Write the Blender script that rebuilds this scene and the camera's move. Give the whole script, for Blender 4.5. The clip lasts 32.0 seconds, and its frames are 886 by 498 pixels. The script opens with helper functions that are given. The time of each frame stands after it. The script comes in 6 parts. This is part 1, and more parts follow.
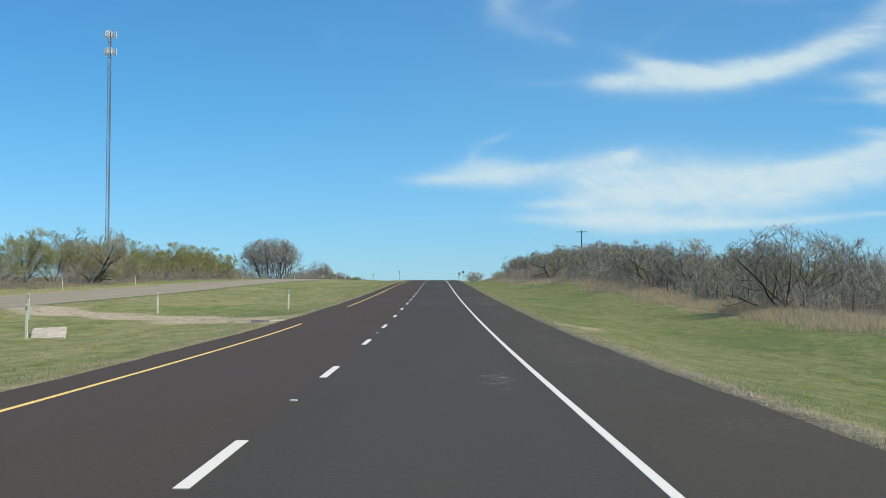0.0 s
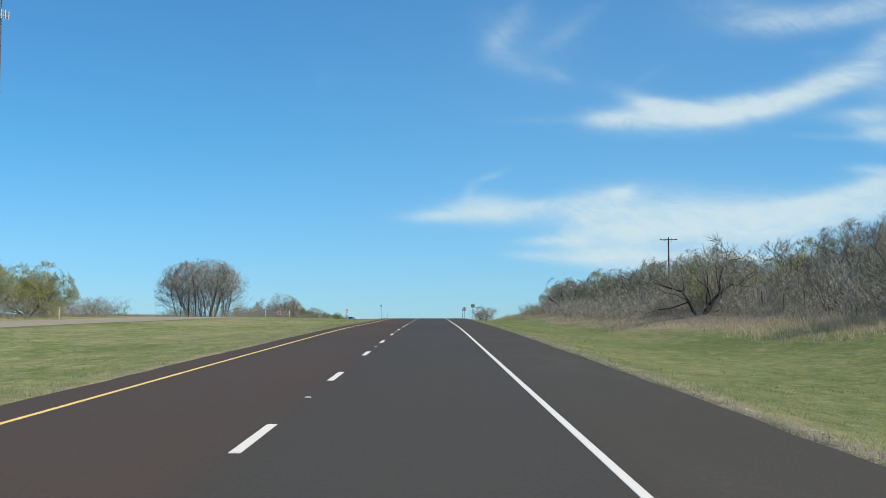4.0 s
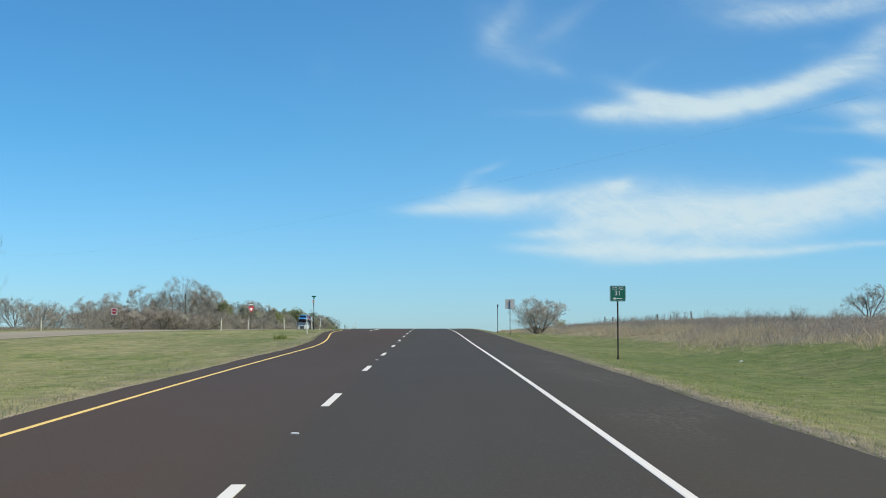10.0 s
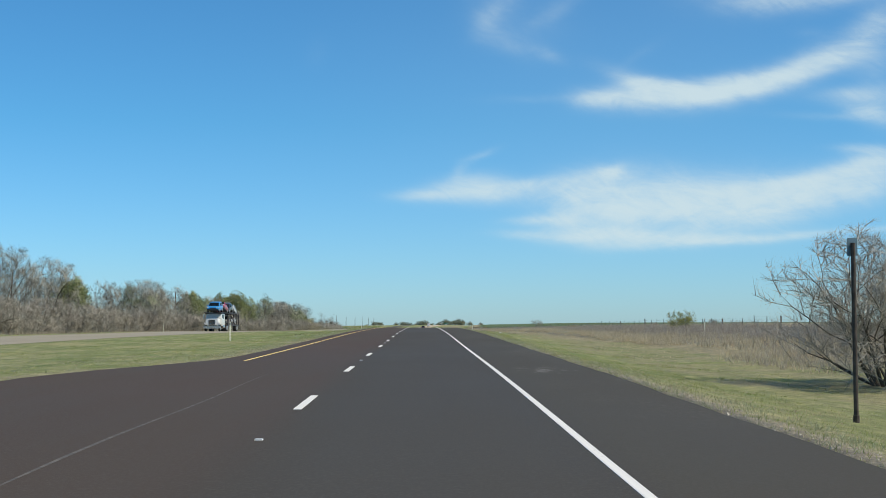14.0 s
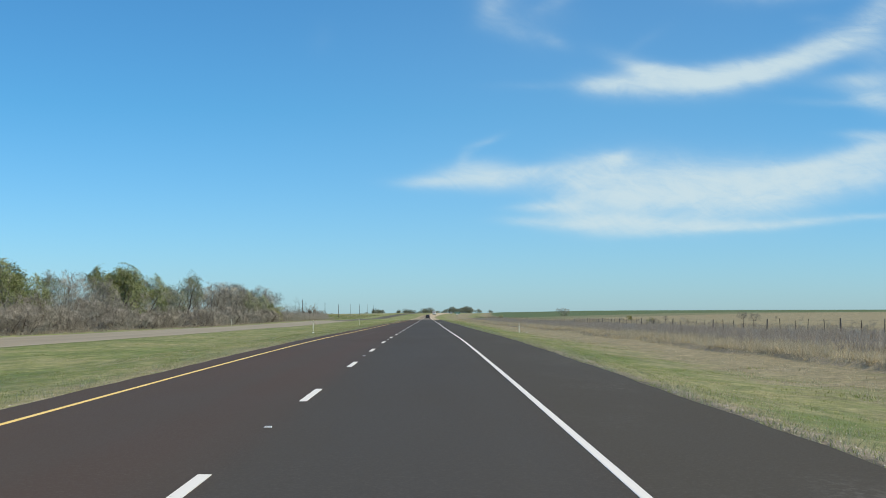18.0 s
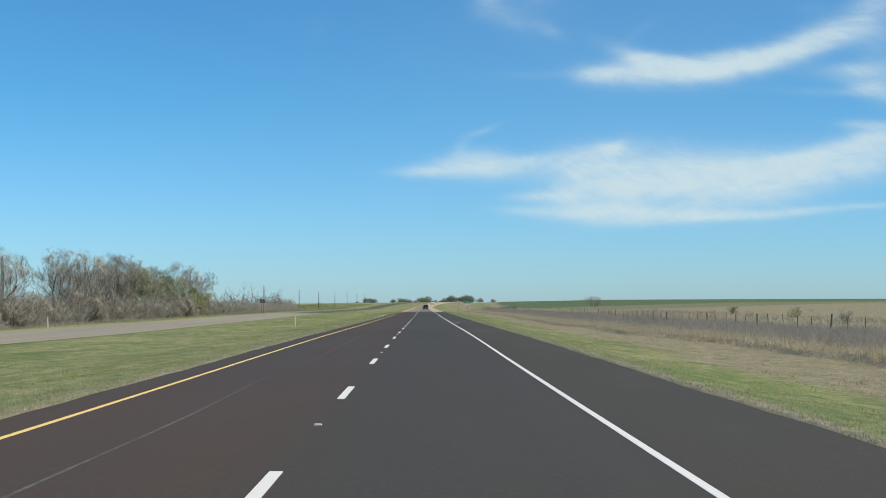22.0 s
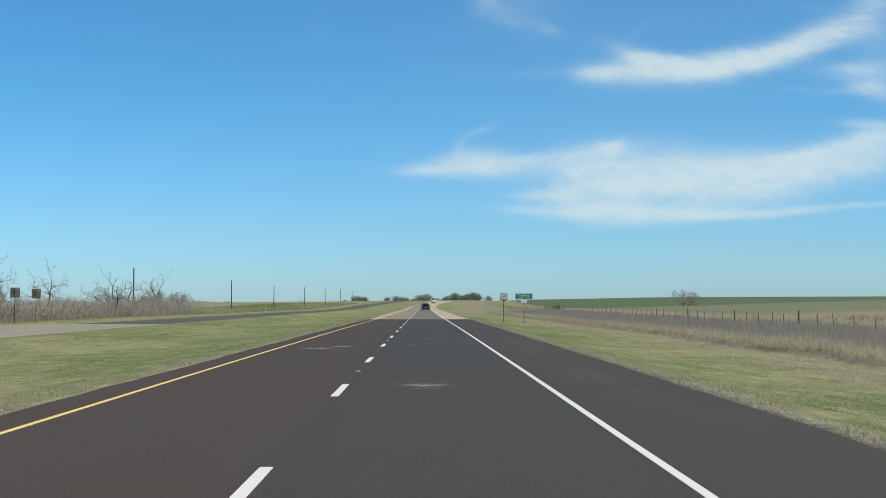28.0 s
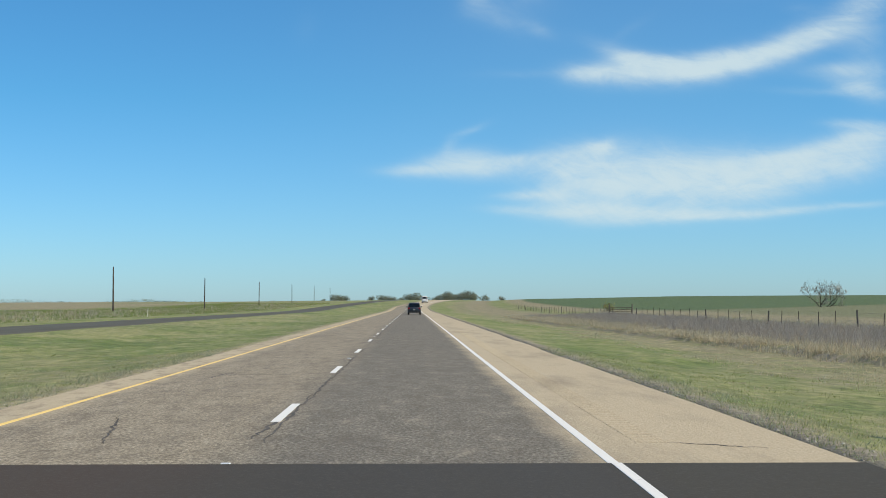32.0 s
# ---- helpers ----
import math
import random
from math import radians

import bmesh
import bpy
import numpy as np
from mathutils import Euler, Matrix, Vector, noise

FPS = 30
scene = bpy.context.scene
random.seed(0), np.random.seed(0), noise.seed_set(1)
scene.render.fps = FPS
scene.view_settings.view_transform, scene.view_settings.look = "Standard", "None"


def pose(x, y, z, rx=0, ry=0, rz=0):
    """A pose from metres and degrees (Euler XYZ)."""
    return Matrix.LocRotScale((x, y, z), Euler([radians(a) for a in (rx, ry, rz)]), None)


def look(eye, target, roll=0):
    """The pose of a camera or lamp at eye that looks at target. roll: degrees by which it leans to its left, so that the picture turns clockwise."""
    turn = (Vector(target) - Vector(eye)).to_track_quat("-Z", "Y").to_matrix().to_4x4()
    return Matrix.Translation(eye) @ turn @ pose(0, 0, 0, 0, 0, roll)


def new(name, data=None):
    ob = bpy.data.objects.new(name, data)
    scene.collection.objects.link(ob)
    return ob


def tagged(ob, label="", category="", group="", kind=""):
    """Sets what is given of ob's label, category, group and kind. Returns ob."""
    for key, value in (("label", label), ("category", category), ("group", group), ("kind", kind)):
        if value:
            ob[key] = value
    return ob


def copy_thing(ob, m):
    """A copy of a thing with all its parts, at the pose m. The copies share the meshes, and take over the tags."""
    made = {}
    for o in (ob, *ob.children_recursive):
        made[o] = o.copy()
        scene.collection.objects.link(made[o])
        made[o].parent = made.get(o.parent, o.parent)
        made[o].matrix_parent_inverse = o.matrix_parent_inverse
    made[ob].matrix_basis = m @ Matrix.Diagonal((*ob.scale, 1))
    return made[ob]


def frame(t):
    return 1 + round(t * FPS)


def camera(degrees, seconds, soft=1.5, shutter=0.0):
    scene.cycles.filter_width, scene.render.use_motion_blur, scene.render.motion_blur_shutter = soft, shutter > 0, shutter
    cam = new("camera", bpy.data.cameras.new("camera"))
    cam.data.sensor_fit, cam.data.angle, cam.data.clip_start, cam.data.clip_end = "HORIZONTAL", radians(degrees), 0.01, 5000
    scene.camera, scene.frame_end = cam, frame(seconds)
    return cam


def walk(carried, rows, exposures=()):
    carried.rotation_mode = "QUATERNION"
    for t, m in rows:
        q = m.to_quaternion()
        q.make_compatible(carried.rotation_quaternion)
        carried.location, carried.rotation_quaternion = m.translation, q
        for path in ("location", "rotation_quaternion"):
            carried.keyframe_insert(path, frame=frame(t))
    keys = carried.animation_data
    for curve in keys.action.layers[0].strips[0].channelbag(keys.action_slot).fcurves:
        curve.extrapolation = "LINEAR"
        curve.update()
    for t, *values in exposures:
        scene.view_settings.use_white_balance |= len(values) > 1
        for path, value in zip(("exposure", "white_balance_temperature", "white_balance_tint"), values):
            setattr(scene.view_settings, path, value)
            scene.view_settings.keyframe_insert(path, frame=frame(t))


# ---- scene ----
# ---- camera and its walk ----
cam = camera(37.6, 32.0, soft=0.9)

PROFILE_STEP = 40.0
PROFILE = [-0.74, 0.0, 0.82, 1.98, 3.31, 4.76, 6.17, 7.42, 8.69, 9.77, 10.66, 11.56, 12.28, 12.75, 13.21, 13.54, 13.73,
           13.74, 13.75, 13.8, 13.77, 13.76, 13.76, 13.8, 13.81, 13.79, 13.79, 13.82, 13.83, 13.84, 13.85, 13.85, 13.85]
PROFILE = np.array(PROFILE + [13.9, 14.1, 14.4, 14.8, 15.2, 15.7, 16.2, 16.7, 17.2, 17.6, 17.9, 18.1] + [18.2] * 80)
PROFILE_SLOPE = np.gradient(PROFILE, PROFILE_STEP)


def road_z(y):
    """Height of the carriageway along the road."""
    y = np.asarray(y, float)
    i = np.clip(((y + 40.0) // PROFILE_STEP).astype(int), 0, len(PROFILE) - 2)
    u = np.clip((y + 40.0) / PROFILE_STEP - i, -6.0, 1.0)
    v = np.maximum(u, 0.0)
    a, b, ma, mb = PROFILE[i], PROFILE[i + 1], PROFILE_SLOPE[i] * PROFILE_STEP, PROFILE_SLOPE[i + 1] * PROFILE_STEP
    z = (2 * v**3 - 3 * v**2 + 1) * a + (v**3 - 2 * v**2 + v) * ma + (3 * v**2 - 2 * v**3) * b + (v**3 - v**2) * mb
    return z + np.minimum(u, 0.0) * ma


def bend(y):
    """Sideways shift of the road, which swings to the right in the distance."""
    return np.maximum(np.asarray(y, float) - 1330.0, 0.0) ** 2 / 6400.0


EYE_HEIGHT = 1.5
# seconds, metres right of the lane line, metres along the road, yaw, pitch, roll
DRIVE = [
    (0, 1.92, 2.35, -0.274, 2.854, 0.00),
    (0.5, 1.99, 17.40, -0.367, 3.276, 0.00),
    (1, 2.04, 32.21, -0.458, 3.589, 0.00),
    (1.5, 2.07, 47.49, -0.504, 3.824, 0.00),
    (2, 2.10, 62.76, -0.476, 4.023, 0.00),
    (2.5, 2.09, 77.13, -0.436, 4.176, 0.00),
    (3, 2.08, 91.51, -0.420, 4.289, 0.00),
    (3.5, 2.04, 106.17, -0.436, 4.384, 0.00),
    (5.5, 1.91, 164.82, -0.411, 4.590, 0.00),
    (6, 1.87, 179.48, -0.420, 4.543, 0.00),
    (6.5, 1.83, 194.19, -0.439, 4.475, 0.00),
    (7, 1.79, 208.91, -0.480, 4.419, 0.00),
    (7.5, 1.75, 223.22, -0.520, 4.382, 0.00),
    (8, 1.71, 237.53, -0.536, 4.349, 0.00),
    (8.5, 1.69, 252.24, -0.514, 4.330, 0.00),
    (9, 1.67, 266.96, -0.492, 4.306, 0.00),
    (9.5, 1.65, 281.82, -0.520, 4.244, 0.00),
    (10, 1.62, 296.67, -0.589, 4.155, 0.00),
    (10.5, 1.66, 311.70, -0.676, 4.060, 0.00),
    (11, 1.69, 326.72, -0.750, 3.969, 0.00),
    (11.5, 1.75, 341.90, -0.772, 3.888, 0.00),
    (12, 1.80, 357.08, -0.766, 3.824, 0.00),
    (12.5, 1.81, 372.25, -0.782, 3.779, 0.00),
    (13, 1.83, 387.41, -0.806, 3.731, 0.00),
    (13.5, 1.84, 403.47, -0.844, 3.653, 0.00),
    (14, 1.85, 419.52, -0.891, 3.547, 0.00),
    (14.5, 1.88, 434.56, -0.909, 3.442, 0.00),
    (16.5, 2.02, 494.70, -0.785, 3.169, 0.00),
    (17, 2.05, 509.73, -0.766, 3.105, 0.00),
    (17.5, 2.01, 524.85, -0.732, 3.034, 0.00),
    (18, 1.98, 539.97, -0.676, 2.966, 0.00),
    (18.5, 1.93, 555.36, -0.604, 2.891, 0.00),
    (19, 1.87, 570.76, -0.539, 2.809, 0.00),
    (19.5, 1.75, 585.80, -0.498, 2.730, 0.00),
    (20, 1.64, 600.85, -0.495, 2.659, 0.00),
    (20.5, 1.53, 616.64, -0.523, 2.599, 0.00),
    (21, 1.43, 632.43, -0.585, 2.550, 0.00),
    (21.5, 1.38, 647.08, -0.707, 2.512, 0.00),
    (22, 1.33, 661.73, -0.838, 2.498, 0.00),
    (22.5, 1.35, 677.25, -0.919, 2.498, 0.00),
    (23, 1.37, 692.78, -0.981, 2.485, 0.00),
    (23.5, 1.41, 707.84, -1.021, 2.465, 0.00),
    (24, 1.45, 722.91, -1.018, 2.456, 0.00),
    (24.5, 1.48, 737.99, -0.987, 2.446, 0.00),
    (25, 1.50, 753.06, -0.943, 2.425, 0.00),
    (25.5, 1.49, 768.29, -0.922, 2.415, 0.00),
    (27.5, 1.44, 829.18, -0.872, 2.440, 0.00),
    (28, 1.43, 844.41, -0.872, 2.454, 0.00),
    (28.5, 1.42, 859.47, -0.881, 2.463, 0.00),
    (29, 1.40, 874.54, -0.947, 2.465, 0.00),
    (29.5, 1.38, 889.87, -1.087, 2.463, 0.00),
    (30, 1.36, 905.21, -1.233, 2.454, 0.00),
    (30.5, 1.48, 920.19, -1.320, 2.444, 0.00),
    (31, 1.60, 935.17, -1.364, 2.444, 0.00),
    (31.5, 1.69, 950.38, -1.382, 2.452, 0.00),
    (32, 1.78, 965.60, -1.345, 2.456, 0.00),
]
walk(cam, [(t, pose(x, y, float(road_z(y)) + EYE_HEIGHT, 90 + pitch, roll, yaw)) for t, x, y, yaw, pitch, roll in DRIVE],
     exposures=((0, 0.06), (8.5, 0.06), (12, 0.02), (17, 0.0), (32, 0.0)))

# ---- light ----
SUN_AZIMUTH = radians(112)      # clockwise from the road's direction, as seen from above
SUN_HEIGHT = radians(48)
world = bpy.data.worlds.new("sky")
scene.world = world
world.use_nodes = True
wn, wl = world.node_tree.nodes, world.node_tree.links
wn.clear()


def wmath(op, a, b=None, c=None):
    n = wn.new("ShaderNodeMath")
    n.operation = op
    for i, v in enumerate((a, b, c)):
        if v is None:
            continue
        if isinstance(v, (int, float)):
            n.inputs[i].default_value = v
        else:
            wl.new(v, n.inputs[i])
    return n.outputs[0]


sky = wn.new("ShaderNodeTexSky")
sky.sky_type = "NISHITA"
sky.sun_disc = False
sky.sun_elevation = SUN_HEIGHT
sky.sun_rotation = SUN_AZIMUTH
sky.altitude = 300
sky.air_density, sky.dust_density, sky.ozone_density = 1.0, 0.35, 2.0
way = wn.new("ShaderNodeTexCoord").outputs["Generated"]
split = wn.new("ShaderNodeSeparateXYZ")
wl.new(way, split.inputs[0])
fx, fy, fz = split.outputs
ahead = wmath("MAXIMUM", fy, 0.02)
su, sv = wmath("DIVIDE", fx, ahead), wmath("DIVIDE", fz, ahead)
plane = wn.new("ShaderNodeCombineXYZ")
wl.new(su, plane.inputs[0]), wl.new(sv, plane.inputs[1])


def sky_noise(scale, angle, stretch, detail=6.0, rough=0.55, twist=0.4):
    m = wn.new("ShaderNodeMapping")
    m.vector_type = "TEXTURE"
    m.inputs["Rotation"].default_value[2] = angle
    m.inputs["Scale"].default_value = (stretch, 1.0, 1.0)
    wl.new(plane.outputs[0], m.inputs[0])
    n = wn.new("ShaderNodeTexNoise")
    n.inputs["Scale"].default_value, n.inputs["Detail"].default_value = scale, detail
    n.inputs["Roughness"].default_value, n.inputs["Distortion"].default_value = rough, twist
    wl.new(m.outputs[0], n.inputs["Vector"])
    return n.outputs["Fac"]


warp_u = wmath("MULTIPLY_ADD", sky_noise(13.0, 0.2, 2.0), 0.03, wmath("ADD", su, -0.015))
warp_v = wmath("MULTIPLY_ADD", sky_noise(17.0, -0.2, 2.6), 0.016, wmath("ADD", sv, -0.008))


def cloud(u, v, half_long, half_wide, angle, strength, sharp=1.0):
    """A soft oval of vapour; u to the right and v up, in slopes from straight ahead."""
    ca, sa = math.cos(radians(angle)), math.sin(radians(angle))
    du, dv = wmath("ADD", warp_u, -u), wmath("ADD", warp_v, -v)
    a = wmath("DIVIDE", wmath("ADD", wmath("MULTIPLY", du, ca), wmath("MULTIPLY", dv, sa)), half_long)
    b = wmath("DIVIDE", wmath("SUBTRACT", wmath("MULTIPLY", dv, ca), wmath("MULTIPLY", du, sa)), half_wide)
    d = wmath("ADD", wmath("MULTIPLY", a, a), wmath("MULTIPLY", b, b))
    g = wmath("EXPONENT", wmath("MULTIPLY", d, -sharp))
    return wmath("MULTIPLY", g, strength)


VEIL = [
    # the long streak
    (0.1306, 0.1770, 0.0185, 0.0090, -6, 0.65), (0.1526, 0.1797, 0.0243, 0.0095, 2, 0.65), (0.1834, 0.1793, 0.0292, 0.0095, 0, 0.77), (0.2187, 0.1825, 0.0292, 0.0102, 6, 0.85),
    (0.2541, 0.1897, 0.0292, 0.0102, 13, 0.85), (0.2874, 0.1996, 0.0268, 0.0108, 19, 0.77), (0.3164, 0.2112, 0.0243, 0.0115, 26, 0.67), (0.3411, 0.2256, 0.0233, 0.0132, 34, 0.56),
    (0.3638, 0.2436, 0.0233, 0.0156, 40, 0.49), (0.1638, 0.1931, 0.0243, 0.0054, -16, 0.45), (0.1902, 0.1887, 0.0292, 0.0059, -6, 0.43), (0.2366, 0.1950, 0.0389, 0.0054, 6, 0.27),
    (0.0845, 0.1787, 0.0340, 0.0036, 0, 0.20), (0.3519, 0.2140, 0.0195, 0.0179, 40, 0.32),
    # the broad bank
    (0.0011, 0.1036, 0.0268, 0.0048, 1, 0.54), (0.0316, 0.1067, 0.0340, 0.0084, 3, 0.67), (0.0622, 0.1054, 0.0340, 0.0102, -2, 0.63), (0.0819, 0.1116, 0.0268, 0.0054, 8, 0.41),
    (0.0435, 0.1340, 0.0137, 0.0036, 24, 0.39), (0.0277, 0.1239, 0.0077, 0.0059, 50, 0.26), (0.0330, 0.1168, 0.0224, 0.0059, 5, 0.32), (0.1089, 0.1011, 0.0224, 0.0169, 0, 0.65),
    (0.1408, 0.0994, 0.0340, 0.0234, 0, 0.86), (0.1327, 0.1178, 0.0185, 0.0077, 4, 0.54), (0.1450, 0.1227, 0.0077, 0.0048, 10, 0.43), (0.1824, 0.0968, 0.0389, 0.0234, 0, 0.91),
    (0.2261, 0.0968, 0.0438, 0.0228, 0, 0.91), (0.2700, 0.1004, 0.0438, 0.0215, 3, 0.88), (0.3140, 0.1074, 0.0438, 0.0167, 6, 0.62), (0.3538, 0.1154, 0.0389, 0.0156, 5, 0.59),
    (0.3232, 0.1246, 0.0340, 0.0058, 10, 0.39), (0.3563, 0.1286, 0.0292, 0.0067, 5, 0.42), (0.2879, 0.1162, 0.0292, 0.0059, 9, 0.37), (0.0839, 0.0831, 0.0214, 0.0036, 0, 0.45),
    (0.1057, 0.0836, 0.0292, 0.0059, 0, 0.54), (0.0751, 0.0726, 0.0233, 0.0036, -4, 0.48), (0.1078, 0.0713, 0.0340, 0.0066, -3, 0.63), (0.1427, 0.0700, 0.0389, 0.0090, 0, 0.67),
    (0.1820, 0.0696, 0.0389, 0.0072, 3, 0.54), (0.2301, 0.0692, 0.0486, 0.0048, 4, 0.54), (0.2870, 0.0714, 0.0486, 0.0036, 4, 0.50), (0.3396, 0.0763, 0.0389, 0.0036, 3, 0.50),
    (0.1644, 0.0613, 0.0340, 0.0036, 0, 0.32),
    # wisps
    (0.0628, 0.2582, 0.0204, 0.0108, 58, 0.28), (0.0482, 0.2393, 0.0146, 0.0108, 80, 0.29), (0.0658, 0.2232, 0.0204, 0.0090, -28, 0.26), (0.0974, 0.2130, 0.0146, 0.0054, -24, 0.29),
    (0.0835, 0.2394, 0.0301, 0.0264, 0, 0.16), (0.1114, 0.2547, 0.0311, 0.0077, 32, 0.22), (0.0385, 0.2581, 0.0146, 0.0179, 0, 0.11), (0.1485, 0.2046, 0.0292, 0.0048, -12, 0.13),
    (0.2576, 0.2555, 0.0438, 0.0120, 2, 0.39), (0.3042, 0.2605, 0.0438, 0.0120, 8, 0.45), (0.3467, 0.2706, 0.0365, 0.0120, 12, 0.52), (0.2378, 0.2676, 0.0438, 0.0144, 0, 0.28),
    (0.3356, 0.1823, 0.0292, 0.0072, 0, 0.50), (0.3485, 0.1667, 0.0233, 0.0077, -10, 0.54), (0.3598, 0.1761, 0.0195, 0.0240, 0, 0.39), (0.3412, 0.1388, 0.0224, 0.0036, -5, 0.45),
    (0.3543, 0.1362, 0.0195, 0.0043, 0, 0.24), (0.3036, 0.2309, 0.0166, 0.0054, 0, 0.22), (0.3110, 0.1658, 0.0340, 0.0036, -4, 0.22), (0.1706, 0.2136, 0.0195, 0.0048, 35, 0.13),
    (-0.0825, 0.2153, 0.0127, 0.0095, 60, 0.07),
]
total = None
for spec in VEIL:
    g = cloud(*spec)
    total = g if total is None else wmath("ADD", total, g)
fibre = wmath("ADD", wmath("MULTIPLY", sky_noise(20.0, 0.14, 3.6, 9.0, 0.64, 1.2), 1.5), wmath("MULTIPLY", sky_noise(62.0, -0.3, 2.4, 7.0, 0.68, 0.8), 1.1))
thick = wmath("MULTIPLY", total, wmath("ADD", fibre, -0.32))
cover = wn.new("ShaderNodeMapRange")
cover.interpolation_type = "SMOOTHSTEP"
cover.inputs["From Min"].default_value, cover.inputs["From Max"].default_value = -0.12, 1.5
cover.inputs["To Max"].default_value = 0.86
wl.new(thick, cover.inputs["Value"])
thin = wmath("ADD", cloud(0.17, 0.17, 0.24, 0.14, 0, 0.06), -0.012)
front = wmath("MULTIPLY", wmath("MAXIMUM", wmath("ADD", cover.outputs[0], thin), 0.0), wmath("GREATER_THAN", fy, 0.05))
tint = wn.new("ShaderNodeMix")
tint.data_type = "RGBA"
tint.inputs["B"].default_value = SKY_CLOUD = (5.9, 7.15, 7.5, 1.0)
wl.new(front, tint.inputs["Factor"]), wl.new(sky.outputs[0], tint.inputs["A"])
cast = wn.new("ShaderNodeMix")
cast.data_type, cast.blend_type = "RGBA", "MULTIPLY"
cast.inputs["Factor"].default_value = 1.0
low = wn.new("ShaderNodeValToRGB")
for e, (at, c) in zip(low.color_ramp.elements, ((0.0, (0.575, 0.905, 1.325, 1)), (0.5, (0.378, 0.905, 1.215, 1)))):
    e.position, e.color = at, c
wl.new(wmath("MULTIPLY", fz, 3.2), low.inputs[0]), wl.new(low.outputs[0], cast.inputs["B"])
wl.new(sky.outputs[0], cast.inputs["A"]), wl.new(cast.outputs["Result"], tint.inputs["A"])
back = wn.new("ShaderNodeBackground")
back.inputs["Strength"].default_value = 0.1062
wl.new(tint.outputs["Result"], back.inputs["Color"])
wl.new(back.outputs[0], wn.new("ShaderNodeOutputWorld").inputs["Surface"])

sun = new("sun", bpy.data.lights.new("sun", "SUN"))
sun.data.energy, sun.data.angle, sun.data.color = 4.55, radians(0.53), (1.0, 0.88, 0.66)
sun_way = Vector((math.sin(SUN_AZIMUTH) * math.cos(SUN_HEIGHT), math.cos(SUN_AZIMUTH) * math.cos(SUN_HEIGHT), math.sin(SUN_HEIGHT)))
sun.matrix_world = look(sun_way * 100, (0, 0, 0))
scene.view_settings.exposure = 0.0


# ---- materials ----
class Nodes:
    """A small builder for a procedural surface."""

    def __init__(self, name, rough=0.8, metal=0.0, coord="Object"):
        self.mat = bpy.data.materials.new(name)
        self.mat.use_nodes = True
        self.n, self.l = self.mat.node_tree.nodes, self.mat.node_tree.links
        self.bsdf = self.n["Principled BSDF"]
        self.bsdf.inputs["Roughness"].default_value, self.bsdf.inputs["Metallic"].default_value = rough, metal
        self.place = self.n.new("ShaderNodeTexCoord").outputs[coord]

    def math(self, op, a, b=0.0):
        m = self.n.new("ShaderNodeMath")
        m.operation = op
        for i, v in enumerate((a, b)):
            if isinstance(v, (int, float)):
                m.inputs[i].default_value = v
            else:
                self.l.new(v, m.inputs[i])
        return m.outputs[0]

    def noise(self, scale, detail=4.0, rough=0.55, stretch=(1, 1, 1)):
        m = self.n.new("ShaderNodeMapping")
        m.inputs["Scale"].default_value = stretch
        self.l.new(self.place, m.inputs[0])
        t = self.n.new("ShaderNodeTexNoise")
        t.inputs["Scale"].default_value, t.inputs["Detail"].default_value, t.inputs["Roughness"].default_value = scale, detail, rough
        self.l.new(m.outputs[0], t.inputs["Vector"])
        return t.outputs["Fac"]

    def cells(self, scale, stretch=(1, 1, 1)):
        m = self.n.new("ShaderNodeMapping")
        m.inputs["Scale"].default_value = stretch
        self.l.new(self.place, m.inputs[0])
        t = self.n.new("ShaderNodeTexVoronoi")
        t.inputs["Scale"].default_value = scale
        self.l.new(m.outputs[0], t.inputs["Vector"])
        return t.outputs["Distance"]

    def ramp(self, fac, *stops):
        r = self.n.new("ShaderNodeValToRGB")
        while len(r.color_ramp.elements) < len(stops):
            r.color_ramp.elements.new(0.5)
        for e, (at, c) in zip(r.color_ramp.elements, stops):
            e.position, e.color = at, (*c, 1) if len(c) == 3 else c
        self.l.new(fac, r.inputs[0])
        return r.outputs[0]

    def mix(self, fac, a, b, kind="MIX"):
        m = self.n.new("ShaderNodeMix")
        m.data_type, m.blend_type = "RGBA", kind
        for key, v in (("Factor", fac), ("A", a), ("B", b)):
            if isinstance(v, (int, float)):
                m.inputs[key].default_value = v
            elif isinstance(v, tuple):
                m.inputs[key].default_value = (*v, 1)
            else:
                self.l.new(v, m.inputs[key])
        return m.outputs["Result"]

    def span(self, fac, lo, hi, out_lo=0.0, out_hi=1.0):
        m = self.n.new("ShaderNodeMapRange")
        for key, v in (("From Min", lo), ("From Max", hi), ("To Min", out_lo), ("To Max", out_hi)):
            m.inputs[key].default_value = v
        self.l.new(fac, m.inputs["Value"])
        return m.outputs[0]

    def attr(self, name):
        a = self.n.new("ShaderNodeAttribute")
        a.attribute_name = name
        return a.outputs["Fac"]

    def random(self, island=False):
        if island:
            return self.n.new("ShaderNodeNewGeometry").outputs["Random Per Island"]
        return self.n.new("ShaderNodeObjectInfo").outputs["Random"]

    def colour(self, c):
        if isinstance(c, tuple):
            self.bsdf.inputs["Base Color"].default_value = (*c, 1)
        else:
            self.l.new(c, self.bsdf.inputs["Base Color"])
        return self

    def rough(self, r):
        self.l.new(r, self.bsdf.inputs["Roughness"])
        return self

    def bump(self, height, strength=0.3, distance=0.02):
        b = self.n.new("ShaderNodeBump")
        b.inputs["Strength"].default_value, b.inputs["Distance"].default_value = strength, distance
        self.l.new(height, b.inputs["Height"])
        self.l.new(b.outputs[0], self.bsdf.inputs["Normal"])
        return self


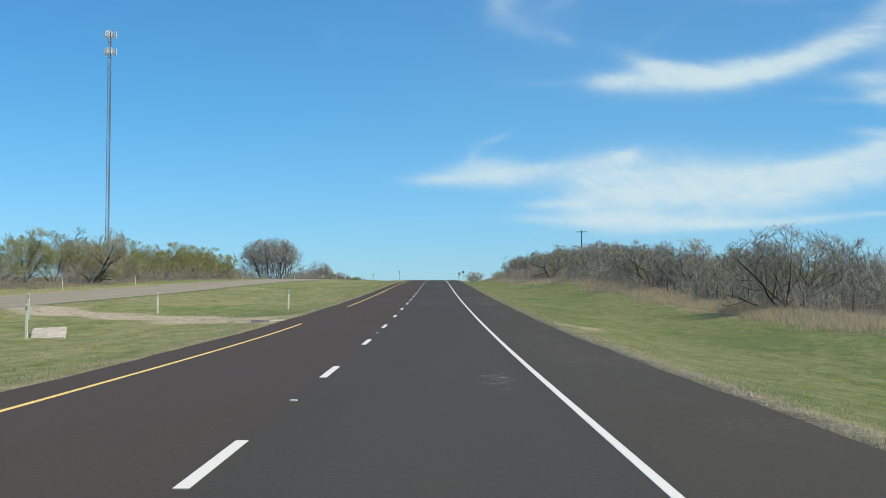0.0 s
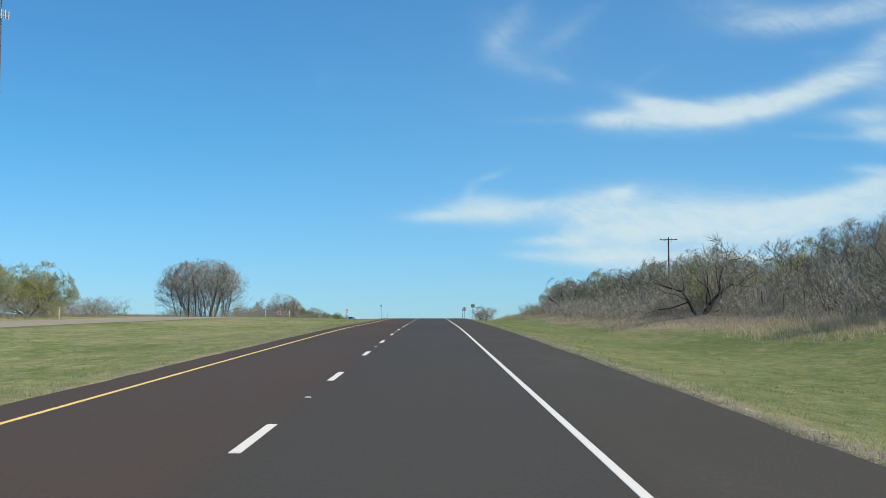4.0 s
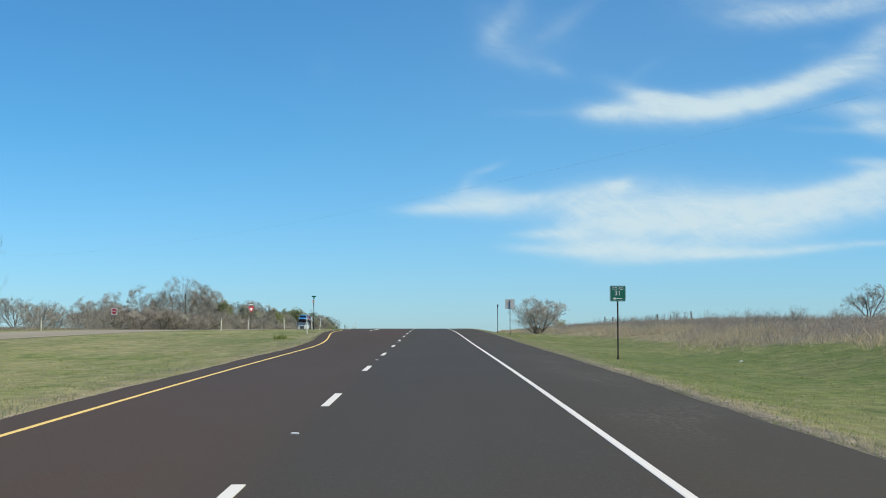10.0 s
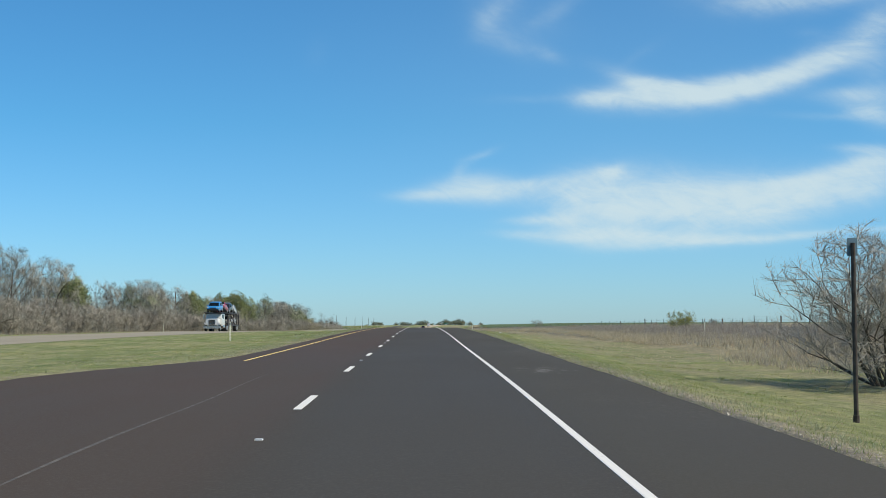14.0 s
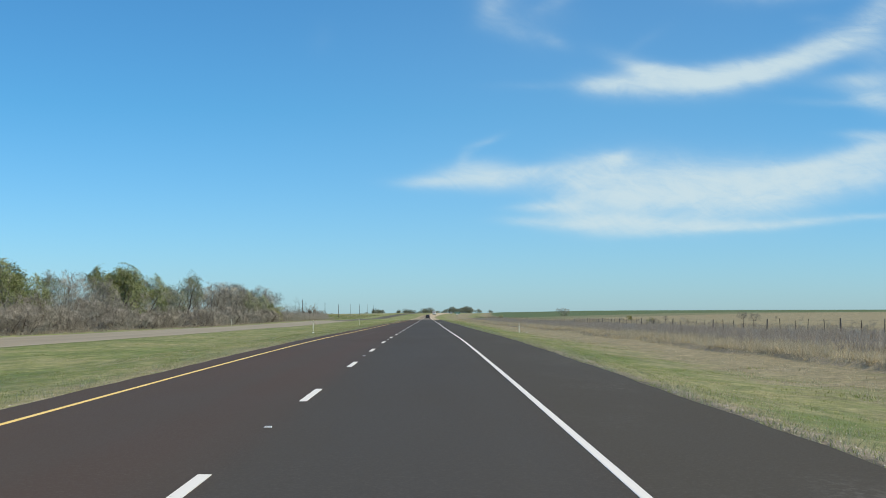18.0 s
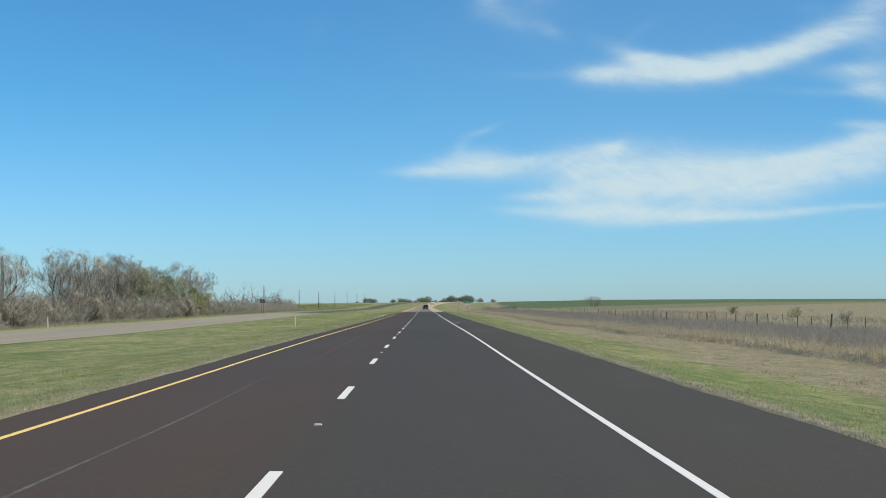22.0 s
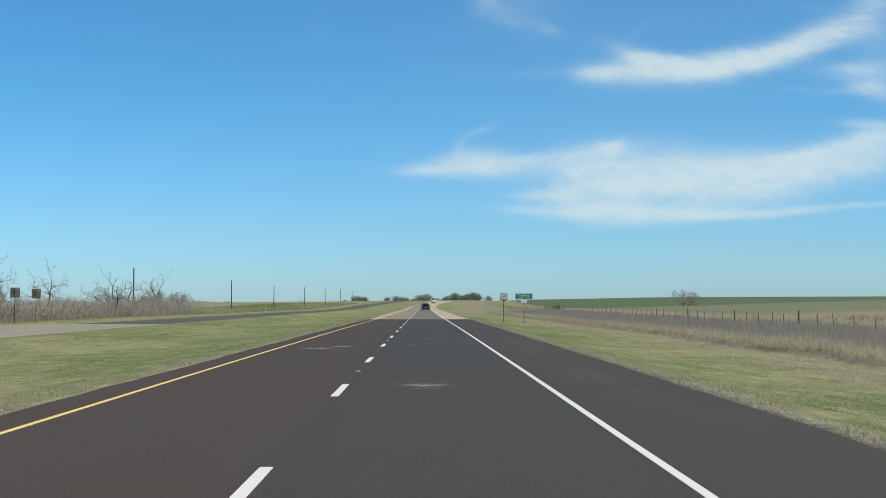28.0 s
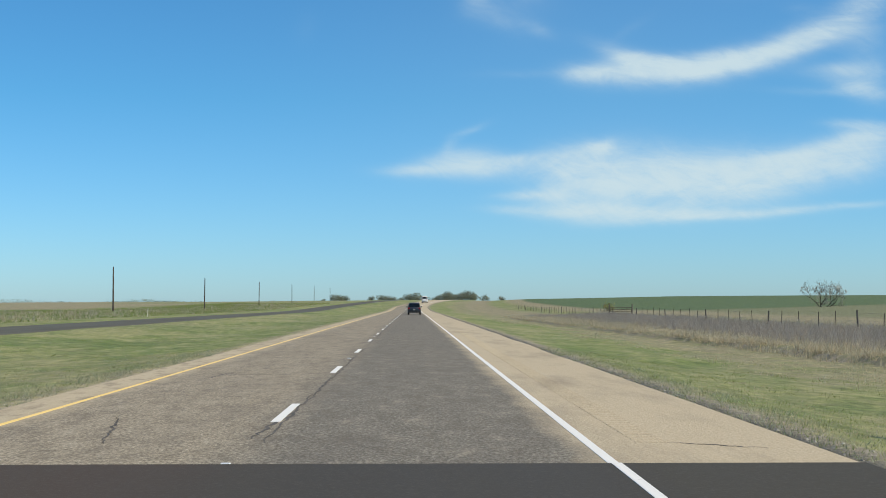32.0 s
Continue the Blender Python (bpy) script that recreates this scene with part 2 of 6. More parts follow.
def plain(name, c, rough=0.6, metal=0.0, wear=0.12, scale=6.0):
    """A plain finish with a little grain and grime."""
    k = Nodes(name, rough, metal)
    g = k.noise(scale, 5)
    dark = tuple(v * (1 - wear * 1.6) for v in c)
    light = tuple(min(1.0, v * (1 + wear)) for v in c)
    return k.colour(k.ramp(g, (0.3, dark), (0.7, light))).bump(k.noise(scale * 12), 0.08, 0.004).mat


def make_asphalt(name, base, warm, fleck, patch, scale_grit, lanes=False, scuffs=()):
    k = Nodes(name, 0.78)
    grit = k.noise(scale_grit, 3, 0.7)
    broad = k.noise(0.09, 4, 0.6, (1, 0.25, 1))
    streaks = k.noise(0.8, 3, 0.5, (1, 0.02, 1))
    c = k.mix(k.span(broad, 0.35, 0.68), base, warm)
    if lanes:
        # the passing lane is browner, the driving lane a bluish grey, the shoulder rough and olive
        sep = k.n.new("ShaderNodeSeparateXYZ")
        k.l.new(k.place, sep.inputs[0])
        x = k.math("ADD", sep.outputs[0], k.math("MULTIPLY", k.math("SUBTRACT", k.noise(0.5, 3, 0.5, (1, 0.2, 1)), 0.5), 0.5))
        drift = k.span(k.noise(0.02, 3), 0.4, 0.62, 0.5, 1.0)
        c = k.mix(k.math("MULTIPLY", k.span(x, 0.3, -0.5), k.math("MULTIPLY", drift, 0.8)), c, (0.0775, 0.0490, 0.0338))
        lane = k.math("MULTIPLY", k.span(x, -0.1, 0.9), k.span(x, 3.9, 3.3))
        c = k.mix(k.math("MULTIPLY", lane, 0.75), c, (0.0560, 0.0505, 0.0420))
        tracks = k.math("MULTIPLY", lane, k.span(k.noise(1.1, 2, 0.4, (1, 0.004, 1)), 0.48, 0.62))
        c = k.mix(k.math("MULTIPLY", tracks, 0.4), c, (0.060, 0.0548, 0.0465))
        c = k.mix(k.math("MULTIPLY", k.span(x, 3.5, 4.0), 0.8), c, (0.0620, 0.0535, 0.0372))
        torn = k.math("MULTIPLY", k.span(k.noise(0.33, 5, 0.65, (1, 0.3, 1)), 0.5, 0.68), k.span(x, 3.9, 5.0))
        ripple = k.span(k.noise(13, 5, 0.8, (1.0, 0.4, 1)), 0.49, 0.60)
        c = k.mix(k.math("MULTIPLY", k.math("MULTIPLY", torn, ripple), 0.72), c, (0.165, 0.152, 0.130))
    c = k.mix(k.math("MULTIPLY", k.span(grit, 0.5, 0.72), 0.5), c, fleck)
    c = k.mix(k.math("MULTIPLY", k.span(streaks, 0.45, 0.7), patch), c, tuple(v * 1.25 for v in base))
    if scuffs:
        # pale smears where something was dragged over the surface
        worst = 0.0
        for x, y, w, l, strength in scuffs:
            m = k.n.new("ShaderNodeVectorMath")
            m.operation = "MULTIPLY_ADD"
            k.l.new(k.place, m.inputs[0])
            m.inputs[1].default_value, m.inputs[2].default_value = (1 / w, 1 / l, 0), (-x / w, -y / l, 0)
            d = k.n.new("ShaderNodeVectorMath")
            d.operation = "LENGTH"
            k.l.new(m.outputs[0], d.inputs[0])
            worst = k.math("MAXIMUM", k.span(d.outputs["Value"], 1.0, 0.25, 0.0, strength), worst)
        rub = k.math("ADD", k.math("MULTIPLY", k.noise(2.4, 6, 0.8, (1.0, 0.6, 1)), 3.0), k.math("MULTIPLY", k.noise(12, 4, 0.75, (0.8, 0.5, 1)), 1.4))
        c = k.mix(k.math("MULTIPLY", k.span(k.math("ADD", rub, worst), 2.62, 3.2), k.span(worst, 0.0, 0.1, 0.0, 0.85)), c, (0.34, 0.325, 0.30))
    k.colour(c).bump(grit, 0.45, 0.006)
    k.bsdf.inputs["Specular IOR Level"].default_value = 0.22
    return k.rough(k.span(broad, 0.3, 0.7, 0.7, 0.85)).mat


ASPHALT = ((0.0535, 0.0465, 0.0355), (0.0605, 0.0480, 0.0352), (0.112, 0.097, 0.078), 0.4, 26)
# across, along, half widths, strength
SCUFFS = ((3.35, 371.5, 0.3, 1.8, 0.6), (3.0, 24.0, 0.5, 2.5, 0.42), (1.5, 868.5, 0.9, 1.8, 0.5), (1.0, 892, 0.7, 1.6, 0.36), (-2.1, 888.2, 0.8, 0.75, 0.95), (-1.45, 890.0, 0.6, 0.6, 0.9), (1.8, 901.4, 0.9, 1.2, 0.62), (2.2, 897.5, 0.6, 1.6, 0.38), (-0.9, 897.5, 0.6, 1.0, 0.4), (2.35, 917.0, 0.8, 1.3, 0.68), (2.4, 920.0, 0.5, 0.7, 0.5), (-1.9, 942, 0.5, 4.0, 0.45), (5.0, 948, 0.8, 1.4, 0.3), (2.5, 944, 0.6, 1.2, 0.62), (5.1, 905, 0.9, 2.2, 0.4), (5.0, 933, 1.0, 2.5, 0.38), (5.2, 918, 0.8, 2.0, 0.42), (4.9, 452, 1.0, 3.0, 0.4), (5.2, 86, 0.9, 6.0, 0.42), (4.7, 72, 0.7, 4.0, 0.36))
asphalt = make_asphalt("new_asphalt", *ASPHALT, lanes=True, scuffs=SCUFFS)


def make_old_road():
    """Tan shoulders, a brown worn left lane and a greyer right lane, all in coarse chippings."""
    k = Nodes("worn_chip_seal", 0.9)
    k.bsdf.inputs["Specular IOR Level"].default_value = 0.2
    sep = k.n.new("ShaderNodeSeparateXYZ")
    k.l.new(k.place, sep.inputs[0])
    x = k.math("ADD", sep.outputs[0], k.math("MULTIPLY", k.math("SUBTRACT", k.noise(0.7, 4), 0.5), 0.5))
    chips = k.noise(27, 4, 0.75, (1.0, 0.5, 1))
    coarse = k.cells(24)
    mottle = k.noise(2.4, 6, 0.7, (1, 0.35, 1))
    worn = k.noise(0.9, 5, 0.65, (1, 0.2, 1))
    tan = k.ramp(chips, (0.3, (0.40, 0.330, 0.222)), (0.7, (0.52, 0.436, 0.308)))
    brown = k.ramp(chips, (0.31, (0.125, 0.105, 0.077)), (0.5, (0.272, 0.231, 0.168)), (0.67, (0.47, 0.41, 0.313)))
    grey = k.ramp(chips, (0.31, (0.080, 0.072, 0.058)), (0.5, (0.172, 0.155, 0.125)), (0.67, (0.315, 0.286, 0.232)))
    c = k.mix(k.span(x, -3.6, -3.0), tan, brown)
    c = k.mix(k.span(x, -0.5, 0.5), c, grey)
    c = k.mix(k.math("MULTIPLY", k.span(mottle, 0.5, 0.36), 0.5), c, (0.125, 0.105, 0.08))
    c = k.mix(k.math("MULTIPLY", k.span(mottle, 0.56, 0.7), 0.4), c, (0.43, 0.375, 0.285))
    c = k.mix(k.span(x, 3.3, 3.75), c, tan)
    c = k.mix(k.math("MULTIPLY", k.span(worn, 0.5, 0.75), 0.4), c, (0.12, 0.105, 0.09))
    return k.colour(c).bump(k.math("ADD", chips, coarse), 0.7, 0.008).mat


old_chip = make_old_road()
aged_asphalt = make_asphalt("aged_asphalt", (0.100, 0.095, 0.070), (0.088, 0.083, 0.062), (0.17, 0.158, 0.122), 0.5, 20)
far_chip = make_asphalt("grey_chip_seal", (0.300, 0.268, 0.202), (0.265, 0.235, 0.178), (0.38, 0.34, 0.26), 0.5, 18)


def make_paint(name, c):
    k = Nodes(name, 0.6)
    worn = k.noise(9, 6, 0.7)
    k.colour(k.mix(k.span(worn, 0.62, 0.8), c, tuple(v * 0.45 for v in c)))
    return k.bump(k.noise(60), 0.2, 0.003).mat


white_paint = make_paint("white_road_paint", (0.77, 0.75, 0.70))
yellow_paint = make_paint("yellow_road_paint", (0.85, 0.60, 0.18))


def make_ground():
    k = Nodes("roadside_ground", 0.95)
    fine = k.noise(3.0, 8, 0.72)
    mid = k.noise(0.33, 5, 0.6)
    broad = k.noise(0.045, 4, 0.55, (1, 0.6, 1))
    green = k.ramp(fine, (0.2, (0.058, 0.096, 0.015)), (0.5, (0.145, 0.195, 0.040)), (0.75, (0.295, 0.318, 0.098)))
    blotch = k.noise(0.7, 7, 0.75, (1, 0.45, 1))
    straw = k.ramp(fine, (0.25, (0.145, 0.126, 0.070)), (0.55, (0.292, 0.254, 0.153)), (0.8, (0.43, 0.38, 0.245)))
    straw = k.mix(k.math("MULTIPLY", k.span(blotch, 0.5, 0.36), 0.6), straw, (0.150, 0.140, 0.062))
    straw = k.mix(k.math("MULTIPLY", k.span(blotch, 0.56, 0.68), 0.5), straw, (0.46, 0.40, 0.28))
    brush = k.ramp(fine, (0.25, (0.10, 0.085, 0.062)), (0.6, (0.20, 0.17, 0.130)), (0.85, (0.31, 0.265, 0.20)))
    crop = k.ramp(mid, (0.3, (0.064, 0.103, 0.035)), (0.7, (0.104, 0.148, 0.054)))
    dirt = k.ramp(k.noise(2.2, 7, 0.75, (1, 0.7, 1)), (0.32, (0.20, 0.165, 0.115)), (0.46, (0.40, 0.335, 0.245)), (0.7, (0.60, 0.52, 0.40)))
    drift = k.noise(1.3, 7, 0.72, (1, 0.3, 1))
    mottle = k.noise(1.6, 7, 0.75, (1, 0.55, 1))
    lawn = k.span(k.math("ADD", k.math("MULTIPLY", mid, 0.6), k.math("MULTIPLY", broad, 0.7)), 0.52, 0.78)
    c = k.mix(k.math("MULTIPLY", lawn, 0.6), green, straw)
    c = k.mix(k.math("MULTIPLY", k.span(drift, 0.49, 0.62), 0.55), c, (0.34, 0.32, 0.16))
    c = k.mix(k.math("MULTIPLY", k.span(drift, 0.47, 0.34), 0.7), c, (0.088, 0.142, 0.027))
    c = k.mix(k.math("MULTIPLY", k.span(mottle, 0.55, 0.68), 0.55), c, (0.40, 0.375, 0.20))
    c = k.mix(k.math("MULTIPLY", k.span(mottle, 0.43, 0.31), 0.5), c, (0.050, 0.085, 0.014))
    patch = k.noise(0.16, 5, 0.62, (1, 0.4, 1))
    c = k.mix(k.math("MULTIPLY", k.span(patch, 0.52, 0.63), 0.5), c, (0.33, 0.30, 0.145))
    c = k.mix(k.math("MULTIPLY", k.span(patch, 0.46, 0.36), 0.55), c, (0.085, 0.140, 0.026))
    c = k.mix(k.attr("lush"), c, k.ramp(fine, (0.25, (0.046, 0.078, 0.013)), (0.55, (0.094, 0.132, 0.026)), (0.8, (0.175, 0.20, 0.057))))
    edge = k.math("MULTIPLY", k.math("SUBTRACT", mid, 0.5), 0.9)
    c = k.mix(k.span(k.math("ADD", k.attr("straw"), edge), 0.3, 0.7), c, straw)
    c = k.mix(k.span(k.math("ADD", k.attr("brush"), edge), 0.3, 0.7), c, brush)
    c = k.mix(k.span(k.math("ADD", k.attr("crop"), k.math("MULTIPLY", edge, 0.3)), 0.3, 0.7), c, crop)
    c = k.mix(k.span(k.math("ADD", k.attr("dirt"), k.math("MULTIPLY", edge, 1.2)), 0.35, 0.65), c, dirt)
    soil = k.ramp(k.noise(8, 5, 0.75), (0.3, (0.15, 0.13, 0.092)), (0.5, (0.27, 0.235, 0.17)), (0.68, (0.44, 0.39, 0.30)))
    c = k.mix(k.span(k.math("ADD", k.attr("soil"), k.math("MULTIPLY", k.math("SUBTRACT", k.noise(2.2, 4), 0.5), 1.4)), 0.3, 0.55), c, soil)
    tuft = k.ramp(k.noise(2.3, 8, 0.78, (1, 0.6, 1)), (0.3, (0.55, 0.56, 0.52)), (0.5, (0.94, 0.94, 0.92)), (0.7, (1.5, 1.44, 1.32)))
    c = k.mix(0.85, c, tuft, "MULTIPLY")
    return k.colour(c).bump(k.math("ADD", fine, k.math("MULTIPLY", k.noise(9, 4), 0.6)), 0.7, 0.12).mat


ground_mat = make_ground()


# ---- mesh helpers ----
def mesh_of(name, verts, faces, mats, smooth=False, slots=None):
    me = bpy.data.meshes.new(name)
    me.from_pydata([tuple(v) for v in verts], [], [tuple(f) for f in faces])
    for m in mats if isinstance(mats, (list, tuple)) else [mats]:
        me.materials.append(m)
    if slots is not None:
        me.polygons.foreach_set("material_index", np.asarray(slots, np.int32))
    if smooth:
        me.polygons.foreach_set("use_smooth", [True] * len(me.polygons))
    me.update()
    return me


def fast_mesh(name, verts, faces, mats, slots=None, smooth=False):
    """A mesh from arrays of points and of equal-sided faces."""
    verts, faces = np.asarray(verts, np.float32), np.asarray(faces, np.int32)
    me = bpy.data.meshes.new(name)
    n, k = faces.shape
    me.vertices.add(len(verts))
    me.vertices.foreach_set("co", verts.ravel())
    me.loops.add(n * k)
    me.loops.foreach_set("vertex_index", faces.ravel())
    me.polygons.add(n)
    me.polygons.foreach_set("loop_start", np.arange(0, n * k, k, dtype=np.int32))
    for m in mats if isinstance(mats, (list, tuple)) else [mats]:
        me.materials.append(m)
    if slots is not None:
        me.polygons.foreach_set("material_index", np.asarray(slots, np.int32))
    me.polygons.foreach_set("use_smooth", np.full(n, smooth))
    me.update(calc_edges=True)
    return me


def part(name, bm, material, parent, label=""):
    me = bpy.data.meshes.new(name)
    bm.to_mesh(me)
    bm.free()
    for m in material if isinstance(material, (list, tuple)) else [material]:
        me.materials.append(m)
    return part_mesh(name, me, parent, label)


def part_mesh(name, me, parent, label=""):
    ob = new(name, me)
    ob.parent = parent
    if label:
        tagged(ob, label)
    return ob


def box(bm, lo, hi, bevel=0.0, m=None):
    """A box between two corners, with softened edges."""
    lo, hi = Vector(lo), Vector(hi)
    made = bmesh.ops.create_cube(bm, size=1.0)["verts"]
    for v in made:
        v.co = Vector(((v.co.x + 0.5) * (hi.x - lo.x) + lo.x, (v.co.y + 0.5) * (hi.y - lo.y) + lo.y, (v.co.z + 0.5) * (hi.z - lo.z) + lo.z))
    if bevel:
        edges = list({e for v in made for e in v.link_edges})
        made = list({v for f in bmesh.ops.bevel(bm, geom=edges, offset=bevel, segments=2, affect="EDGES")["faces"] for v in f.verts} | set(v for v in made if v.is_valid))
    if m is not None:
        bmesh.ops.transform(bm, matrix=m, verts=[v for v in made if v.is_valid])
    return bm


def tube(bm, a, b, ra, rb=None, sides=8):
    """A tapered rod from a to b with closed ends."""
    a, b = Vector(a), Vector(b)
    rb = ra if rb is None else rb
    turn = (b - a).to_track_quat("Z", "Y").to_matrix().to_4x4()
    m = Matrix.Translation((a + b) / 2) @ turn
    bmesh.ops.create_cone(bm, cap_ends=True, segments=sides, radius1=ra, radius2=rb, depth=(b - a).length, matrix=m)
    return bm


def prism(bm, outline, y0, y1, axis="y"):
    """An outline in x and z, drawn out along y."""
    rings = [[bm.verts.new((x, y, z)) for x, z in outline] for y in (y0, y1)]
    n = len(outline)
    for i in range(n):
        bm.faces.new((rings[0][i], rings[0][(i + 1) % n], rings[1][(i + 1) % n], rings[1][i]))
    bm.faces.new(rings[0][::-1]), bm.faces.new(rings[1])
    bmesh.ops.recalc_face_normals(bm, faces=bm.faces[:])
    return bm


# ---- ground ----
# heights over the carriageway, at distances along the road, for distances across it
LIE_Y = [-200, 0, 80, 180, 280, 340, 400, 460, 560, 760, 960, 1400, 1950]
LIE = {
    -4000: [-4, -4, -4, -4, -2, -2, -2, -1, -2, -3, -4, -5, -8],
    -600: [0, 0, 0, 0, 0, 0, 0, 0, 0, 0, -0.5, -1, -4.5],
    -120: [1.0, 1.0, 1.0, 1.0, 0.8, 0.6, 0.4, 0.2, 0.2, 0.2, 0.3, 0.3, -2.2],
    -46: [0.9, 0.9, 0.9, 0.8, 0.6, 0.5, 0.3, 0.1, -0.2, -0.4, 0.0, 0.2, -0.6],
    -38: [0.3, 0.3, 0.3, 0.4, 0.3, 0.2, 0.0, -0.2, -0.6, -0.8, -0.3, 0.0, -0.2],
    -34: [0.15, 0.15, 0.15, 0.2, 0.25, 0.15, 0.0, -0.18, -0.52, -0.65, -0.25, -0.2, 0],
    -21.5: [0.15, 0.15, 0.15, 0.2, 0.25, 0.15, 0.0, -0.18, -0.52, -0.65, -0.25, -0.2, 0],
    -17: [-0.08, -0.08, -0.08, 0.0, 0.05, 0.0, -0.05, -0.15, -0.5, -0.6, 0.05, 0.12, 0.0],
    -11: [-0.22, -0.22, -0.25, -0.2, -0.15, -0.15, -0.08, -0.1, -0.5, -0.55, -0.3, -0.25, -0.3],
    -7.5: [-0.18, -0.18, -0.18, -0.15, -0.12, -0.1, -0.06, -0.06, -0.25, -0.3, -0.25, -0.25, -0.25],
    -4.3: [-0.06] * 13,
    6.6: [-0.05] * 13,
    9: [-0.5, -0.5, -0.5, -0.35, -0.35, -0.35, -0.4, -0.45, -0.4, -0.4, -0.3, -0.35, -0.4],
    13: [-1.0, -1.0, -0.9, -0.45, -0.35, -0.4, -0.6, -0.7, -0.7, -0.7, -0.52, -0.5, -0.6],
    16: [-0.9, -0.9, -0.7, 0.0, 0.3, 0.3, -0.2, -0.6, -0.7, -0.7, -0.7, -0.6, -0.6],
    20: [-0.5, -0.5, -0.3, 0.7, 1.1, 1.0, 0.5, 0.0, -0.7, -0.7, -0.7, -0.5, -0.5],
    26: [0.0, 0.0, 0.0, 1.2, 1.8, 1.5, 1.0, 0.7, -0.4, -0.7, -0.7, -0.4, -0.4],
    45: [0.3, 0.3, 0.6, 1.6, 2.2, 1.6, 1.0, 0.6, -0.3, -0.6, -0.2, 1.0, 0.0],
    130: [1.0, 1.0, 1.0, 1.6, 1.6, 1.2, 0.8, 0.5, 0.4, 0.6, 2.2, 3.6, 0.5],
    600: [3, 3, 3, 3, 3, 3, 3, 3.5, 4, 4.5, 5, 5.5, 1.5],
    4000: [3, 3, 3, 3, 3, 3, 3, 4, 5, 6, 7, 8, 2],
}
LIE_X = np.array(sorted(LIE), float)
LIE_T = np.array([LIE[x] for x in sorted(LIE)], float)


def rough_lie(x, y):
    return (np.sin(x * 0.37 + y * 0.11) * np.sin(y * 0.23 - x * 0.05) + 0.6 * np.sin(x * 0.9 + 1.3) * np.sin(y * 0.61 + x * 0.2)) * 0.06


def smooth(a, b, v):
    u = np.clip((np.asarray(v, float) - a) / (b - a), 0, 1)
    return u * u * (3 - 2 * u)


def turn_lane(y):
    """How far the turn lane has opened, from 0 to 1."""
    return smooth(350, 412, y) * (1 - smooth(447, 462, y))


def verge_left(y):
    """Where the ground dives under the asphalt on the median side."""
    return -4.28 - 2.7 * turn_lane(y) - 0.18 * (1 - smooth(120, 260, y))


def right_base(y):
    """Where the paved shoulder ends on the field side."""
    return np.interp(y, [5, 50, 90, 130, 170, 200, 225, 285, 312, 345, 375, 435, 470, 520, 625, 675, 740, 775, 860, 925, 965], [6.06, 6.10, 6.22, 6.20, 6.16, 6.12, 6.22, 6.22, 6.12, 6.14, 6.16, 6.12, 6.18, 6.24, 6.24, 6.17, 6.16, 6.14, 6.16, 6.10, 6.14])


def ground_z(x, y):
    """Height of the land; x is measured from the lane line."""
    x, y = np.broadcast_arrays(np.asarray(x, float), np.asarray(y, float))
    across = np.stack([np.interp(y, LIE_Y, row) for row in LIE_T])
    off = x - bend(y)
    i = np.clip(np.searchsorted(LIE_X, off) - 1, 0, len(LIE_X) - 2)
    u = (off - LIE_X[i]) / (LIE_X[i + 1] - LIE_X[i])
    u = np.clip(u, 0, 1)
    lo, hi = np.take_along_axis(across, i[None], 0)[0], np.take_along_axis(across, i[None] + 1, 0)[0]
    z = lo + (hi - lo) * u + road_z(y)
    calm = np.clip(np.minimum(np.abs(off + 27.75) - 7, np.maximum(-7.5 - off, off - 7.5)) / 4, 0, 1)
    return z + ledge(off, y) + rough_lie(x, y) * calm - 0.22 * ((off > verge_left(y)) & (off < right_base(y) + 0.04)) - 0.2 * ((off > np.where(y > 970, -29.9, -33.2)) & (off < -21.5))


def ledge(off, y):
    """A low worn step in the dry slope on the fence side."""
    at = 17.6 + 1.1 * np.sin(y * 0.021) + 0.4 * np.sin(y * 0.13)
    return 0.27 * smooth(at - 0.3, at + 0.2, off) * (1 - smooth(26, 44, off)) * smooth(480, 560, y) * (1 - smooth(1120, 1200, y))


def gz(x, y):
    return float(ground_z(x, y))


